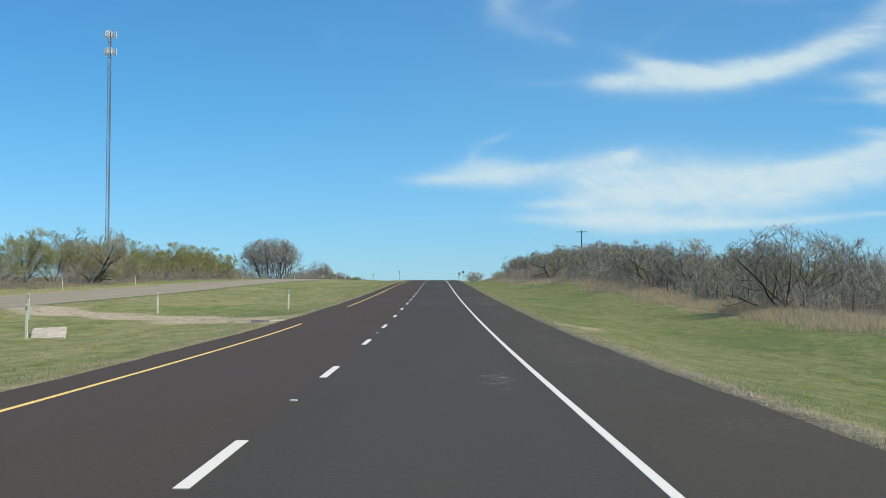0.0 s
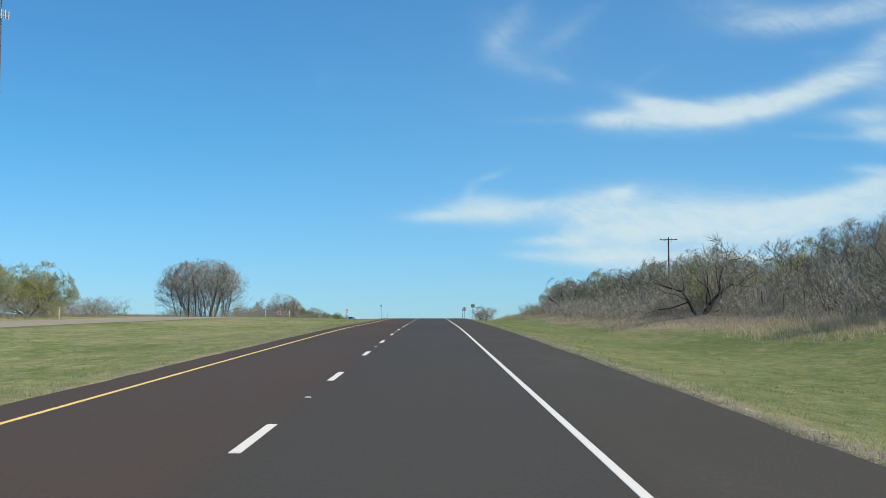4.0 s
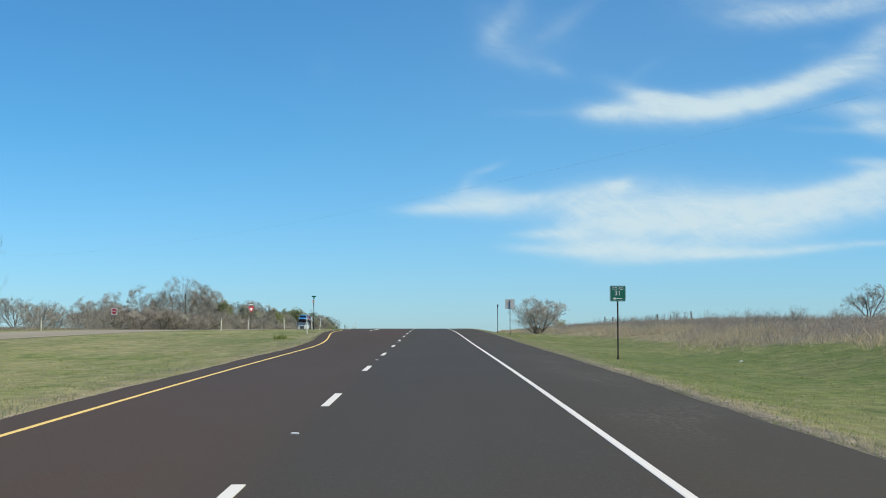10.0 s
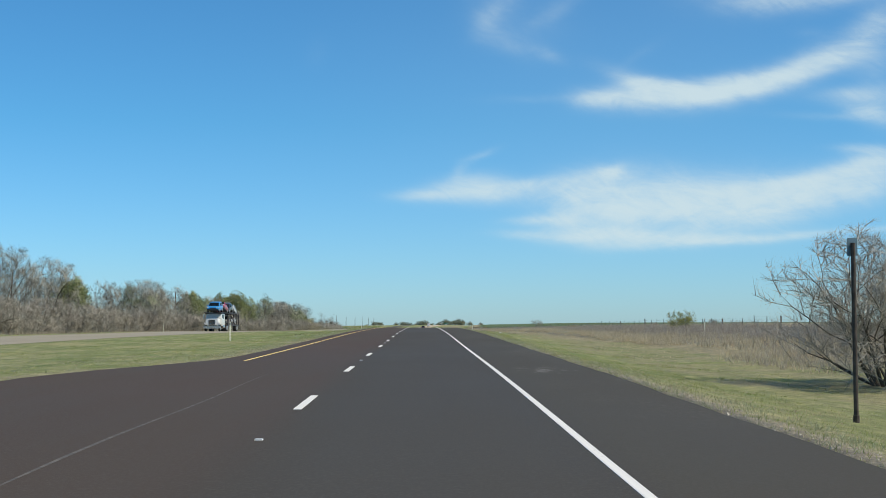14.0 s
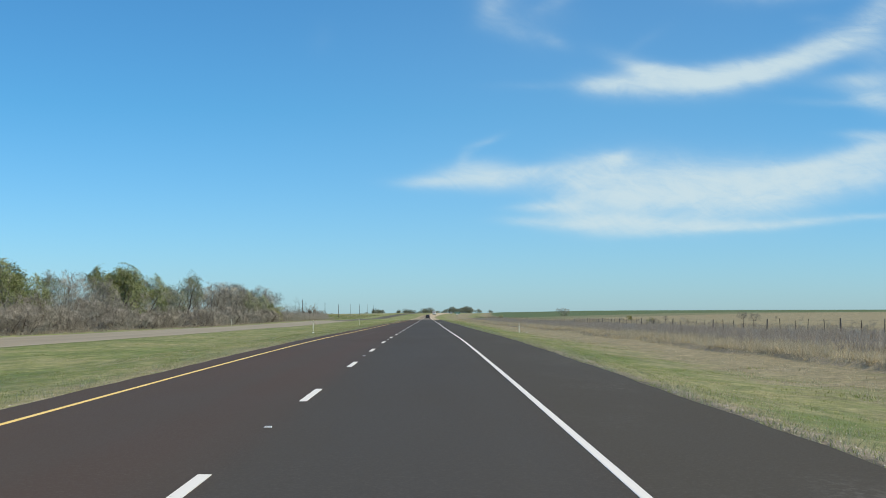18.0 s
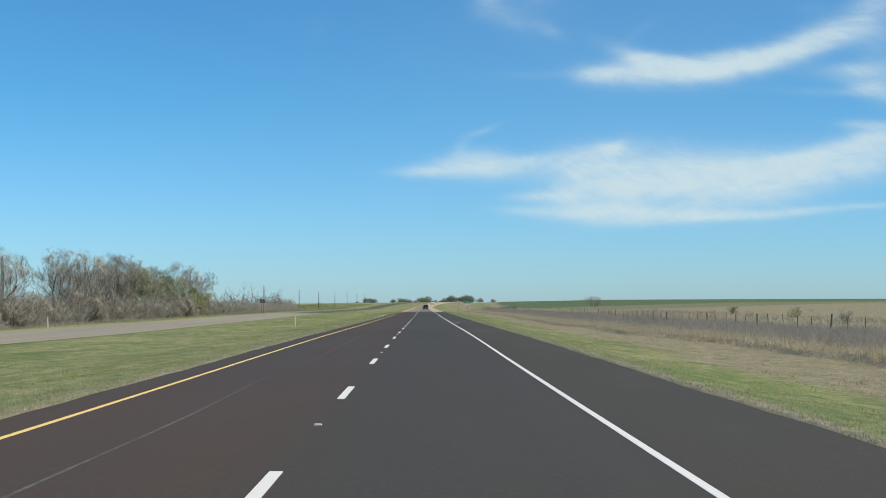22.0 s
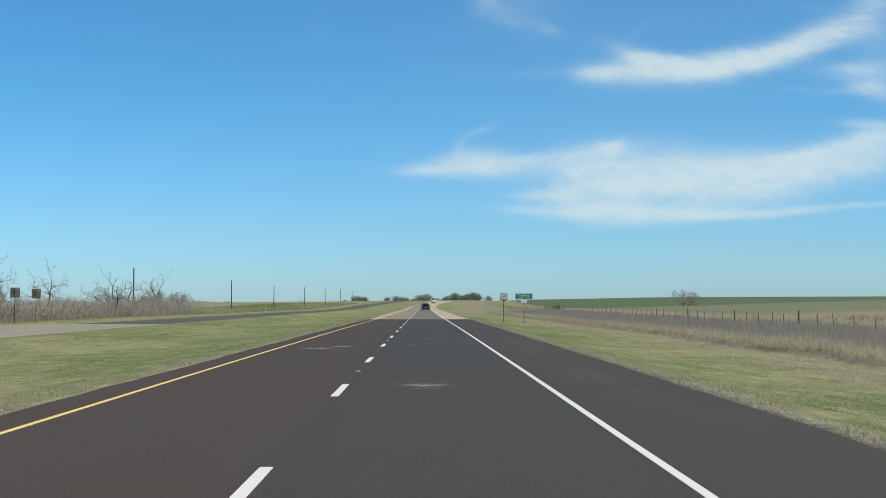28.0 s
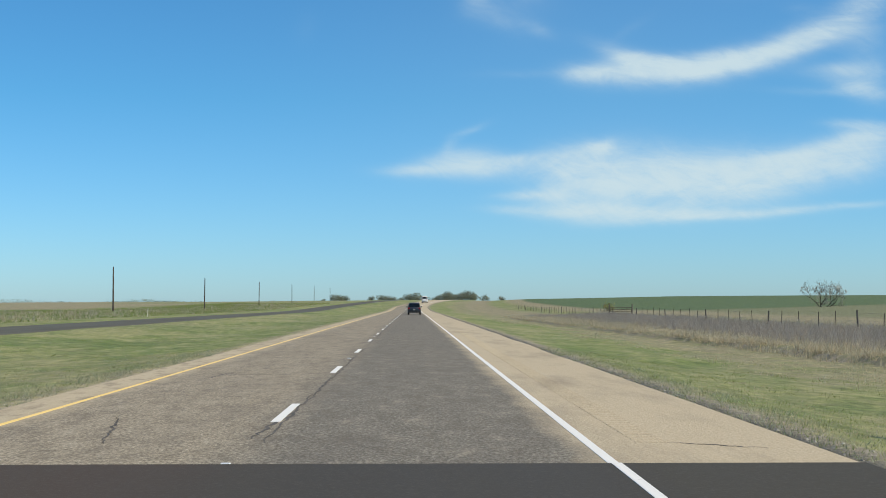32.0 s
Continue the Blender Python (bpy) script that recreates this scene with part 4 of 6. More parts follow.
def grow(seed, height, spread, stems, counts, leaves=0.0, leaf_size=0.09, leaf_slot=1, droop=0.0, thick=0.028, kink=0.22, clear=0.25, fine=1.0, low=False, foot=0.08, haze=0, wisp=(0.4, 0.9), wisp_r=0.007, leafing=0):
    """A tree: stems from one foot, limbs, branches and twigs. Returns wood and crown."""
    rng = np.random.default_rng(seed)
    wood, crown = Growth(), Growth()
    ends = []

    def run(p, d, length, segs, bend_up, wild):
        pts = [p]
        for _ in range(segs):
            d = d + rng.normal(size=3) * wild
            d[2] += bend_up
            d = d / np.linalg.norm(d)
            pts.append(pts[-1] + d * length / segs)
        return np.array(pts), d

    def branch(p, d, length, radius, level):
        segs = ((3, 1, 1, 1, 1) if low else (6, 4, 2, 1, 1))[level]
        pts, last = run(p, d, length, segs, (0.05, 0.03, 0.06, 0.05, 0.0)[level] - droop * (level > 1), (kink * 0.8, kink, kink, kink, 0)[level])
        radii = radius * np.linspace(1, 0.35, segs + 1)
        if level <= 1:
            wood.limb(pts, radii, 3 if low else 6 if level == 0 else 4, 0)
        elif level == 4 or (low and level == 2) or (haze and level == 3):
            crown.sliver(pts[0], pts[-1], radius * 1.2, rng, 0)
        else:
            crown.limb(pts, radii, 3, 0)
        if haze and level >= 2:
            ends.append((pts[0], pts[-1], level))
        if level < 4 and counts[level]:
            n = counts[level]
            for k in range(n):
                u = (clear if level == 0 else 0.2) + (1 - (clear if level == 0 else 0.2)) * (k + rng.random()) / n
                at = u * segs
                i = min(int(at), segs - 1)
                q = pts[i] + (pts[i + 1] - pts[i]) * (at - i)
                w = pts[i + 1] - pts[i]
                w = w / np.linalg.norm(w)
                side = rng.normal(size=3)
                side -= w * side.dot(w)
                side /= np.linalg.norm(side) + 1e-9
                side[2] = side[2] * 0.6 + 0.12
                ang = rng.uniform(0.5, 1.15)
                nd = w * math.cos(ang) + side * math.sin(ang)
                nl = length * rng.uniform(0.42, 0.68) * (1.15 - 0.45 * u)
                branch(q, nd / np.linalg.norm(nd), nl, max(radius * (1 - 0.65 * u) * 0.55, (0.02, 0.02, 0.018, 0.014)[level] * fine), level + 1)
        if level >= 3 and leaves > 0:
            for _ in range(rng.poisson(leaves)):
                crown.leaf(pts[-1] + rng.normal(size=3) * 0.12, leaf_size * rng.uniform(0.6, 1.3), rng, leaf_slot)

    for k in range(stems):
        a = 2 * math.pi * (k + rng.random() * 0.7) / stems
        tilt = spread * rng.uniform(0.5, 1.1)
        d = np.array([math.cos(a) * math.sin(tilt), math.sin(a) * math.sin(tilt), math.cos(tilt)])
        branch(np.array([math.cos(a), math.sin(a), 0]) * foot * (rng.uniform(0.3, 1.0) if foot > 1 else 1.0) * (stems > 1) - np.array([0, 0, 0.25]), d, height * rng.uniform(0.72, 0.92), height * thick, 0)
    if haze:
        # the finest twigs, reaching up and outwards from every branch
        a, b = np.array([e[0] for e in ends]), np.array([e[1] for e in ends])
        a, b = np.repeat(a, haze, 0), np.repeat(b, haze, 0)
        n = len(a)
        at = a + (b - a) * rng.uniform(0.25, 1.0, (n, 1))
        d = (b - a) / (np.linalg.norm(b - a, axis=1)[:, None] + 1e-9) + rng.normal(size=(n, 3)) * 0.55
        d[:, 2] += 0.35
        d /= np.linalg.norm(d, axis=1)[:, None]
        tip = at + d * rng.uniform(*wisp, (n, 1)) * height / 5.2
        w = np.cross(d, rng.normal(size=(n, 3)))
        w *= wisp_r * (height / 5.2) ** 0.5 / (np.linalg.norm(w, axis=1)[:, None] + 1e-9)
        crown.bulk(np.stack([at - w, at + w, tip], 1), 0)
        if leafing:
            k = rng.integers(0, n, int(n * leafing))
            p = at[k] + (tip[k] - at[k]) * rng.uniform(0.2, 1.0, (len(k), 1))
            e, f = (rng.normal(size=(len(k), 3)) for _ in range(2))
            e *= leaf_size / np.linalg.norm(e, axis=1)[:, None]
            f *= leaf_size * 0.7 / np.linalg.norm(f, axis=1)[:, None]
            crown.bulk(np.stack([p - e, p + f, p + e * 0.8], 1), leaf_slot)
    return wood, crown


def tree_thing(name, label, grown, mats, category="tree", dome=None):
    """The first of a kind; it waits far below the ground's edge until it is placed."""
    wood, crown = grown
    v, f, s = wood.arrays(dome)
    top = new(name)
    part_mesh("trunk", fast_mesh("trunk", v, f, [mats[0]], smooth=True), top)
    v, f, s = crown.arrays(dome)
    part_mesh("crown", fast_mesh("crown", v, f, mats[1:], slots=s), top)
    return tagged(top, label, category)


class Kind:
    """A kind of tree with a few grown shapes, planted one after another."""

    def __init__(self, name, labels, shapes, mats, group, category="tree", dome=None):
        self.protos = [tree_thing(name, labels[i % len(labels)], g, mats, category, dome) for i, g in enumerate(shapes)]
        self.used = [False] * len(shapes)
        self.group, self.k = group, 0

    def plant(self, x, y, size, turn, sink=0.1):
        i = self.k % len(self.protos)
        self.k += 1
        m = pose(x, y, gz(x, y) - sink, 0, 0, turn)
        if not self.used[i]:
            ob = self.protos[i]
            self.used[i] = True
            ob.matrix_basis = m
        else:
            src = self.protos[i]
            keep = src.scale.copy()
            src.scale = (1, 1, 1)
            ob = copy_thing(src, m)
            src.scale = keep
        ob.scale = (size, size, size)
        return tagged(ob, group=self.group)


rnd = random.Random(11)
mesquite = Kind("mesquite_tree", ["bare grey-brown mesquite tree with spreading crooked limbs", "bare twiggy mesquite tree with several leaning stems"],
                [grow(s, 5.2, 0.8, st, (6, 5, 4, 0), kink=0.27, clear=0.10, thick=0.016, fine=0.8, haze=6, wisp_r=0.009) for s, st in ((1, 4), (2, 4), (3, 3), (4, 5), (5, 4))], [bark, twig, bud_leaf], "roadside mesquites", dome=(4.3, 4.4, 1.6))
budding = Kind("budding_tree", ["mesquite tree with fresh yellow-green buds", "bushy mesquite tree hazy with new yellow-green leaves"],
               [grow(s, 5.2, 0.85, 4, (6, 5, 4, 0), thick=0.016, fine=0.8, haze=6, leafing=4.2, leaf_size=0.075, kink=0.25, clear=0.08) for s in (11, 12, 13)], [bark, twig, bud_leaf], "budding mesquites", dome=(4.2, 4.2, 1.6))
tall_bare = Kind("bare_tree", ["tall bare grey tree with a rounded twiggy crown", "tall leafless tree with upright grey limbs"],
                 [grow(s, 10.0, 0.5, st, (6, 6, 4, 0), kink=0.17, thick=0.012, clear=0.10, fine=1.0, haze=8, wisp_r=0.009) for s, st in ((21, 2), (22, 3), (23, 3))], [bark, twig, bud_leaf], "bare trees beyond the far carriageway", dome=(4.8, 6.4, 4.6))
leafy = Kind("leafy_tree", ["rounded tree in fresh green leaf"],
             [grow(s, 8.0, 0.65, 4, (6, 5, 4, 0), leaf_size=0.17, kink=0.2, thick=0.018, clear=0.12, haze=5, leafing=5.0) for s in (31, 32)], [bark, twig, green_leaf], "leafy trees", dome=(5.0, 5.4, 3.6))
greyish = Kind("silvery_tree", ["tree with sparse silvery green young leaves"],
               [grow(s, 8.0, 0.6, 3, (6, 5, 4, 0), leaf_size=0.13, kink=0.24, thick=0.018, clear=0.12, haze=6, leafing=2.6) for s in (41, 42)], [bark, pale_twig, grey_leaf], "silvery trees", dome=(4.2, 5.6, 3.6))
snag = Kind("dead_tree", ["dead broken tree with a few crooked bare limbs"],
            [grow(s, 6.0, 0.5, 2, (5, 4, 3, 0), kink=0.4, thick=0.018) for s in (51, 52, 53)], [bark, twig, bud_leaf], "dead trees in the brush")


def spread_trees(kind, x0, x1, y0, y1, n, lo, hi):
    for k in range(n):
        y = y0 + (y1 - y0) * (k + rnd.random()) / n
        kind.plant(rnd.uniform(x0, x1), y, rnd.uniform(lo, hi), rnd.uniform(0, 360))


# mesquite thicket on the bank to the right
gnarled = Kind("gnarled_mesquite", ["old mesquite tree with dark crooked limbs and fine grey twigs"],
               [grow(s, 6.0, 0.82, st, (6, 5, 4, 0), kink=0.36, clear=0.14, thick=0.024, fine=1.0, haze=9, wisp=(0.3, 0.7), wisp_r=0.008) for s, st in ((81, 3), (82, 4), (83, 3))], [bark, twig, bud_leaf], "roadside mesquites", dome=(4.3, 4.2, 2.2))
broom = Kind("broom_mesquite", ["broom-shaped bare mesquite with many upright grey stems"],
             [grow(s, 5.6, 0.62, 10, (6, 5, 3, 0), kink=0.16, clear=0.10, thick=0.011, fine=0.8, haze=9, wisp=(0.35, 0.8), wisp_r=0.007, foot=0.5) for s in (84, 85)], [bark, twig, bud_leaf], "roadside mesquites", dome=(4.2, 3.9, 2.0))
fanning = Kind("fanning_mesquite", ["spreading bare mesquite with many dark stems fanning from the ground"],
               [grow(86, 5.6, 0.92, 9, (6, 6, 4, 0), kink=0.24, clear=0.16, thick=0.015, fine=0.7, foot=0.35, haze=12, wisp=(0.2, 0.5), wisp_r=0.005)], [bark, twig, bud_leaf], "roadside mesquites", dome=(4.6, 4.0, 1.8))
fanning.plant(22.5, 78, 1.0, 20)
for x, y, size, turn in ((27, 82, 0.8, 30), (20.2, 209, 1.05, 200), (19.2, 289, 0.82, 40), (23.5, 250, 0.9, 120), (23.6, 133, 0.95, 70), (20.6, 302, 0.8, 250), (23.5, 110, 0.68, 300), (24, 300, 0.85, 10)):
    gnarled.plant(x, y, size, turn)
for x, y, size, turn in ((22.6, 175, 0.92, 0), (25, 96, 0.78, 50), (24, 152, 0.62, 100), (26, 234, 0.95, 20), (24.5, 272, 0.85, 140), (27, 196, 0.95, 200), (24.5, 122, 0.9, 260), (25.5, 146, 0.8, 330), (23.5, 141, 0.78, 90), (21.5, 309, 0.82, 60), (22.5, 316, 0.7, 160)):
    broom.plant(x, y, size, turn)
spread_trees(mesquite, 25, 34, 62, 180, 12, 0.52, 0.7)
spread_trees(mesquite, 24, 34, 180, 318, 14, 0.7, 0.98)
spread_trees(mesquite, 22, 25, 110, 300, 9, 0.6, 0.8)
spread_trees(broom, 27, 36, 70, 180, 5, 0.5, 0.68)
spread_trees(broom, 27, 36, 180, 310, 6, 0.65, 0.88)
spread_trees(budding, 24, 36, 75, 190, 9, 0.52, 0.7)
spread_trees(budding, 24, 36, 200, 310, 8, 0.75, 1.0)
budding.plant(23.5, 216, 0.95, 0), budding.plant(26, 256, 0.8, 90), budding.plant(26, 104, 0.7, 30)
greyish.plant(20.2, 322, 0.46, 40), greyish.plant(22, 318, 0.6, 10), greyish.plant(27, 268, 0.65, 70), greyish.plant(25, 296, 0.62, 170)
round_bush = Kind("roadside_bush", ["rounded bare bushy tree with dense fine grey twigs"], [grow(7, 4.9, 0.78, 11, (6, 5, 4, 0), kink=0.2, clear=0.06, thick=0.012, fine=0.7, haze=10, wisp=(0.3, 0.7), wisp_r=0.005)], [bark, pale_twig, bud_leaf], "roadside mesquites", dome=(4.4, 3.5, 1.6))
round_bush.plant(14.9, 456, 0.95, 45).scale = (1.12, 1.12, 0.98)
for x, y, size in ((34, 392, 0.55), (40, 520, 0.5), (26, 540, 0.45), (52, 640, 0.4), (44, 610, 0.35), (70, 700, 0.42), (48, 805, 0.32), (75, 830, 0.4), (58, 900, 0.32), (64, 880, 0.3), (55, 850, 0.28), (82, 870, 0.4)):
    (budding if rnd.random() < 0.4 else mesquite).plant(x, y, size, rnd.uniform(0, 360))
mesquite.plant(67.9, 1174, 0.98, 80)
budding.plant(40, 1220, 0.45, 200)

# left, beyond the far carriageway
spread_trees(budding, -47, -41, 118, 285, 20, 0.95, 1.25)
spread_trees(mesquite, -54, -43, 110, 300, 8, 0.9, 1.25)
gnarled.plant(-39.5, 159, 1.25, 15)
elm = Kind("elm_clump", ["broad dome-shaped clump of bare grey trees with fanning stems"], [grow(24, 12.6, 0.34, 24, (8, 6, 3, 0), kink=0.15, thick=0.009, clear=0.05, fine=1.3, foot=6.2, haze=5, wisp=(0.3, 0.65), wisp_r=0.010)], [bark, twig, bud_leaf], "bare trees beyond the far carriageway", dome=(10.4, 7.4, 6.0))
elm.plant(-51.6, 424, 1.0, 30).scale = (1.12, 1.12, 1.09)
spread_trees(mesquite, -52, -40, 445, 560, 12, 0.65, 0.95)
spread_trees(tall_bare, -50, -42, 505, 545, 3, 0.6, 0.7)
for x, y, size in ((-50, 568, 1.12), (-48, 575, 1.0), (-47, 559, 0.85), (-49, 596, 0.98), (-50, 604, 0.95)):
    tall_bare.plant(x, y, size, y * 37 % 360)
brush_bush = Kind("brush_bush", ["dense rounded bare grey-brown bush"], [grow(s, 3.4, 0.95, 9, (5, 5, 4, 0), kink=0.26, clear=0.04, thick=0.013, fine=0.7, foot=0.5, haze=8, wisp=(0.45, 0.95), wisp_r=0.008) for s in (91, 92, 93)], [bark, brown_twig, bud_leaf], "brush along the far carriageway", "bush", dome=(2.9, 2.3, 0.7))
spread_trees(brush_bush, -46, -40, 470, 560, 20, 0.9, 1.4)
spread_trees(brush_bush, -42.5, -39.6, 545, 942, 62, 0.65, 1.2)
spread_trees(brush_bush, -46, -42.5, 560, 935, 30, 1.0, 1.5)
spread_trees(mesquite, -46, -41, 545, 930, 18, 0.75, 1.0)
spread_trees(tall_bare, -54, -44.5, 545, 930, 24, 0.62, 0.9)
for x, y, size in ((-45, 800, 0.88), (-46.5, 812, 0.8), (-45.5, 828, 0.9), (-45, 838, 0.95), (-46, 846, 0.88), (-45.5, 857, 0.95), (-47, 869, 0.88), (-45, 880, 0.8), (-46, 655, 0.85), (-45, 720, 0.72), (-45.5, 641, 0.85), (-46.5, 650, 0.88), (-45, 662, 0.85), (-46, 671, 0.8), (-44.5, 646, 0.68)):
    tall_bare.plant(x, y, size, y * 53 % 360)
leafy.plant(-44.5, 684, 0.92, 0), leafy.plant(-45, 690, 0.82, 60), leafy.plant(-44.5, 734, 1.1, 100), leafy.plant(-45, 902, 0.9, 30), leafy.plant(-46, 600, 0.85, 10), leafy.plant(-46, 890, 0.8, 200), leafy.plant(-45.5, 741, 1.02, 20)
leafy.plant(-45, 752, 1.08, 70), greyish.plant(-44, 784, 1.2, 20), greyish.plant(-45, 775, 0.95, 120), greyish.plant(-46, 640, 0.95, 200), greyish.plant(-47, 790, 0.9, 80), greyish.plant(-45, 700, 0.85, 80)
leafy.plant(-46, 872, 0.95, 80), greyish.plant(-44, 882, 1.0, 40), tall_bare.plant(-47, 893, 1.0, 50), tall_bare.plant(-46, 912, 1.0, 250), tall_bare.plant(-44.5, 862, 0.95, 130)
budding.plant(-42, 905, 1.0, 60), budding.plant(-43, 921, 0.95, 160)
tall_bare.plant(-44, 928, 1.02, 15), tall_bare.plant(-47, 938, 0.75, 75)
spread_trees(snag, -46, -41, 950, 1078, 12, 0.9, 1.25)
broom.plant(-42.3, 1078, 0.74, 40), mesquite.plant(-44, 1068, 0.8, 140), mesquite.plant(-42.5, 1052, 0.75, 240), mesquite.plant(-45, 1040, 0.85, 300), mesquite.plant(-41, 975, 0.75, 140)

# groves in the distance
# far foliage: the haze of the distance is mixed into this paler leaf colour
hazed_leaf = make_leaf("hazed_leaf", (0.16, 0.182, 0.125), (0.30, 0.322, 0.235))
grove = Kind("grove_tree", ["distant grey-green rounded shade tree"], [grow(s, 4.6, 0.7, 4, (4, 3, 0, 0), leaves=0, clear=0.3, fine=2.5) for s in (71, 72, 73)], [bark, twig, hazed_leaf], "distant groves", dome=(3.2, 3.4, 2.0))
for proto, seed in zip(grove.protos, (1, 2, 3)):
    rg = np.random.default_rng(seed)
    lobes = [(rg.uniform(-2.4, 2.4), rg.uniform(-2.4, 2.4), rg.uniform(1.0, 4.4), rg.uniform(1.6, 2.6)) for _ in range(9)]
    g = Growth()
    for k in range(1500):
        lx, ly, lz, r = lobes[k % 9]
        d = rg.normal(size=3)
        d *= r * rg.uniform(0.55, 1.0) / np.linalg.norm(d)
        g.leaf(np.array([lx + d[0], ly + d[1], max(lz + d[2] * 0.85, 0.4)]), rg.uniform(0.22, 0.5), rg, 0)
    v, f, sl = g.arrays()
    part_mesh("foliage", fast_mesh("foliage", v, f, [hazed_leaf]), proto)
for x, y, size in ((24, 1995, 1.2), (28, 1985, 1.45), (32, 1990, 1.35), (36, 2000, 1.1), (40, 1985, 1.3), (43, 1995, 1.6), (47, 1990, 1.5), (51, 2000, 1.25), (58, 1985, 1.0), (20, 2010, 0.8),
                   (-29, 1960, 1.0), (-22, 1985, 1.25), (-18, 1990, 1.1), (-13, 1985, 0.9), (-2, 1990, 1.3), (3, 1985, 1.45), (7, 1995, 1.15), (-8, 2000, 0.8), (13, 2010, 0.8),
                   (-48, 1870, 1.0), (-51, 1866, 1.1), (-45, 1872, 0.95), (-62, 1900, 0.6), (-70, 1950, 0.5), (-98, 1900, 0.45), (72, 1990, 0.8)):
    grove.plant(x, y, size, rnd.uniform(0, 360))


def merge_copies(name, shapes, spots, mats):
    """One mesh of many small growths; spots are x, y, size, turn, shape."""
    vs, fs, ss, at = [], [], [], 0
    for x, y, size, turn, k in spots:
        v, f, s = shapes[k % len(shapes)]
        c, d = math.cos(turn) * size, math.sin(turn) * size
        w = np.stack([v[:, 0] * c - v[:, 1] * d + x, v[:, 0] * d + v[:, 1] * c + y, v[:, 2] * size], -1)
        w[:, 2] += gz(x, y) - 0.05
        vs.append(w), fs.append(f + at), ss.append(s)
        at += len(v)
    return fast_mesh(name, np.concatenate(vs), np.concatenate(fs), mats, slots=np.concatenate(ss))


def shrub(seed, height, stems, leaves, counts=(4, 4, 3, 0)):
    wood, crown = grow(seed, height, 0.8, stems, counts, leaves=0, kink=0.3, thick=0.006, clear=0.05, fine=0.55, low=True, haze=2, wisp=(0.7, 1.6), wisp_r=0.012)
    (v1, f1, s1), (v2, f2, s2) = wood.arrays(), crown.arrays()
    return np.concatenate([v1, v2]), np.concatenate([f1, f2 + len(v1)]), np.concatenate([s1, s2])


shrubs = [shrub(s, 2.4, 9, 0, (4, 3, 0, 0)) for s in (61, 62, 63, 64)]


def scatter(n, x0, x1, y0, y1, lo, hi):
    return [(rnd.uniform(x0, x1), rnd.uniform(y0, y1), rnd.uniform(lo, hi), rnd.uniform(0, 6.28), rnd.randrange(4)) for _ in range(n)]


spots = scatter(330, 21.5, 29, 60, 322, 0.7, 1.35) + scatter(70, 19.0, 21.5, 120, 205, 0.3, 0.6) + scatter(250, 16.2, 21.5, 215, 326, 0.4, 0.85) + scatter(100, 17.5, 26, 325, 470, 0.25, 0.5)
tagged(new("thicket", merge_copies("thicket", shrubs, spots, [twig])), "grey-brown leafless brush under the mesquites", "brush", kind="stuff")
spots = scatter(130, -45, -39, 110, 300, 0.7, 1.3) + scatter(60, -46, -40, 440, 545, 0.8, 1.4) + scatter(40, -60, -41, 412, 436, 0.7, 1.3) + scatter(140, -44, -39.5, 545, 930, 1.1, 1.9) + scatter(60, -46, -39.5, 925, 960, 0.9, 1.4)
tagged(new("underbrush", merge_copies("underbrush", shrubs, spots, [twig])), "dense bare brush at the foot of the tree line", "brush", kind="stuff")
tagged(new("pale_brush", merge_copies("pale_brush", shrubs, scatter(240, -44, -39.5, 955, 1082, 0.85, 1.25), [pale_twig])), "dense pale grey bare brush around the dead trees", "brush", kind="stuff")
spots = scatter(100, 24, 30, 500, 1160, 0.25, 0.45) + scatter(50, 30, 90, 470, 1000, 0.3, 0.55)
tagged(new("fence_brush", merge_copies("fence_brush", shrubs, spots, [twig])), "low dead brush along the fence line", "brush", kind="stuff")


def distant_woods():
    """A low dark line of trees along the far left horizon."""
    rg = np.random.default_rng(9)
    g = Growth()
    for _ in range(9000):
        u = rg.uniform(0, 1)
        x, y = -950 + 720 * u, 2350 + rg.uniform(-40, 40) + 120 * math.sin(u * 9)
        h = (5.6 + 1.6 * math.sin(u * 37) + 1.0 * math.sin(u * 113 + 1)) * rg.uniform(0.05, 1.0)
        g.leaf(np.array([x, y, gz(x, y) - 0.3 + max(h, 0.2)]), rg.uniform(0.8, 1.6), rg, 0)
    v, f, s = g.arrays()
    return tagged(new("distant_woods", fast_mesh("distant_woods", v, f, [hazed_leaf])), "low dark line of woods along the horizon", "woods", kind="stuff")


distant_woods()

# ---- grass ----
def make_blades(name, low, high):
    k = Nodes(name, 0.75)
    return lit_through(k, k.ramp(k.random(island=True), (0.0, low), (0.6, high), (1.0, tuple(v * 1.25 for v in high))), 0.58)


green_blade = make_blades("green_blade", (0.175, 0.220, 0.055), (0.300, 0.335, 0.112))
sage_blade = make_blades("sage_blade", (0.24, 0.255, 0.13), (0.44, 0.44, 0.27))
straw_blade = make_blades("straw_blade", (0.34, 0.285, 0.178), (0.58, 0.50, 0.345))
weed_blade = make_blades("weed_blade", (0.255, 0.220, 0.176), (0.43, 0.376, 0.305))
brown_blade = make_blades("brown_blade", (0.25, 0.21, 0.155), (0.42, 0.365, 0.28))


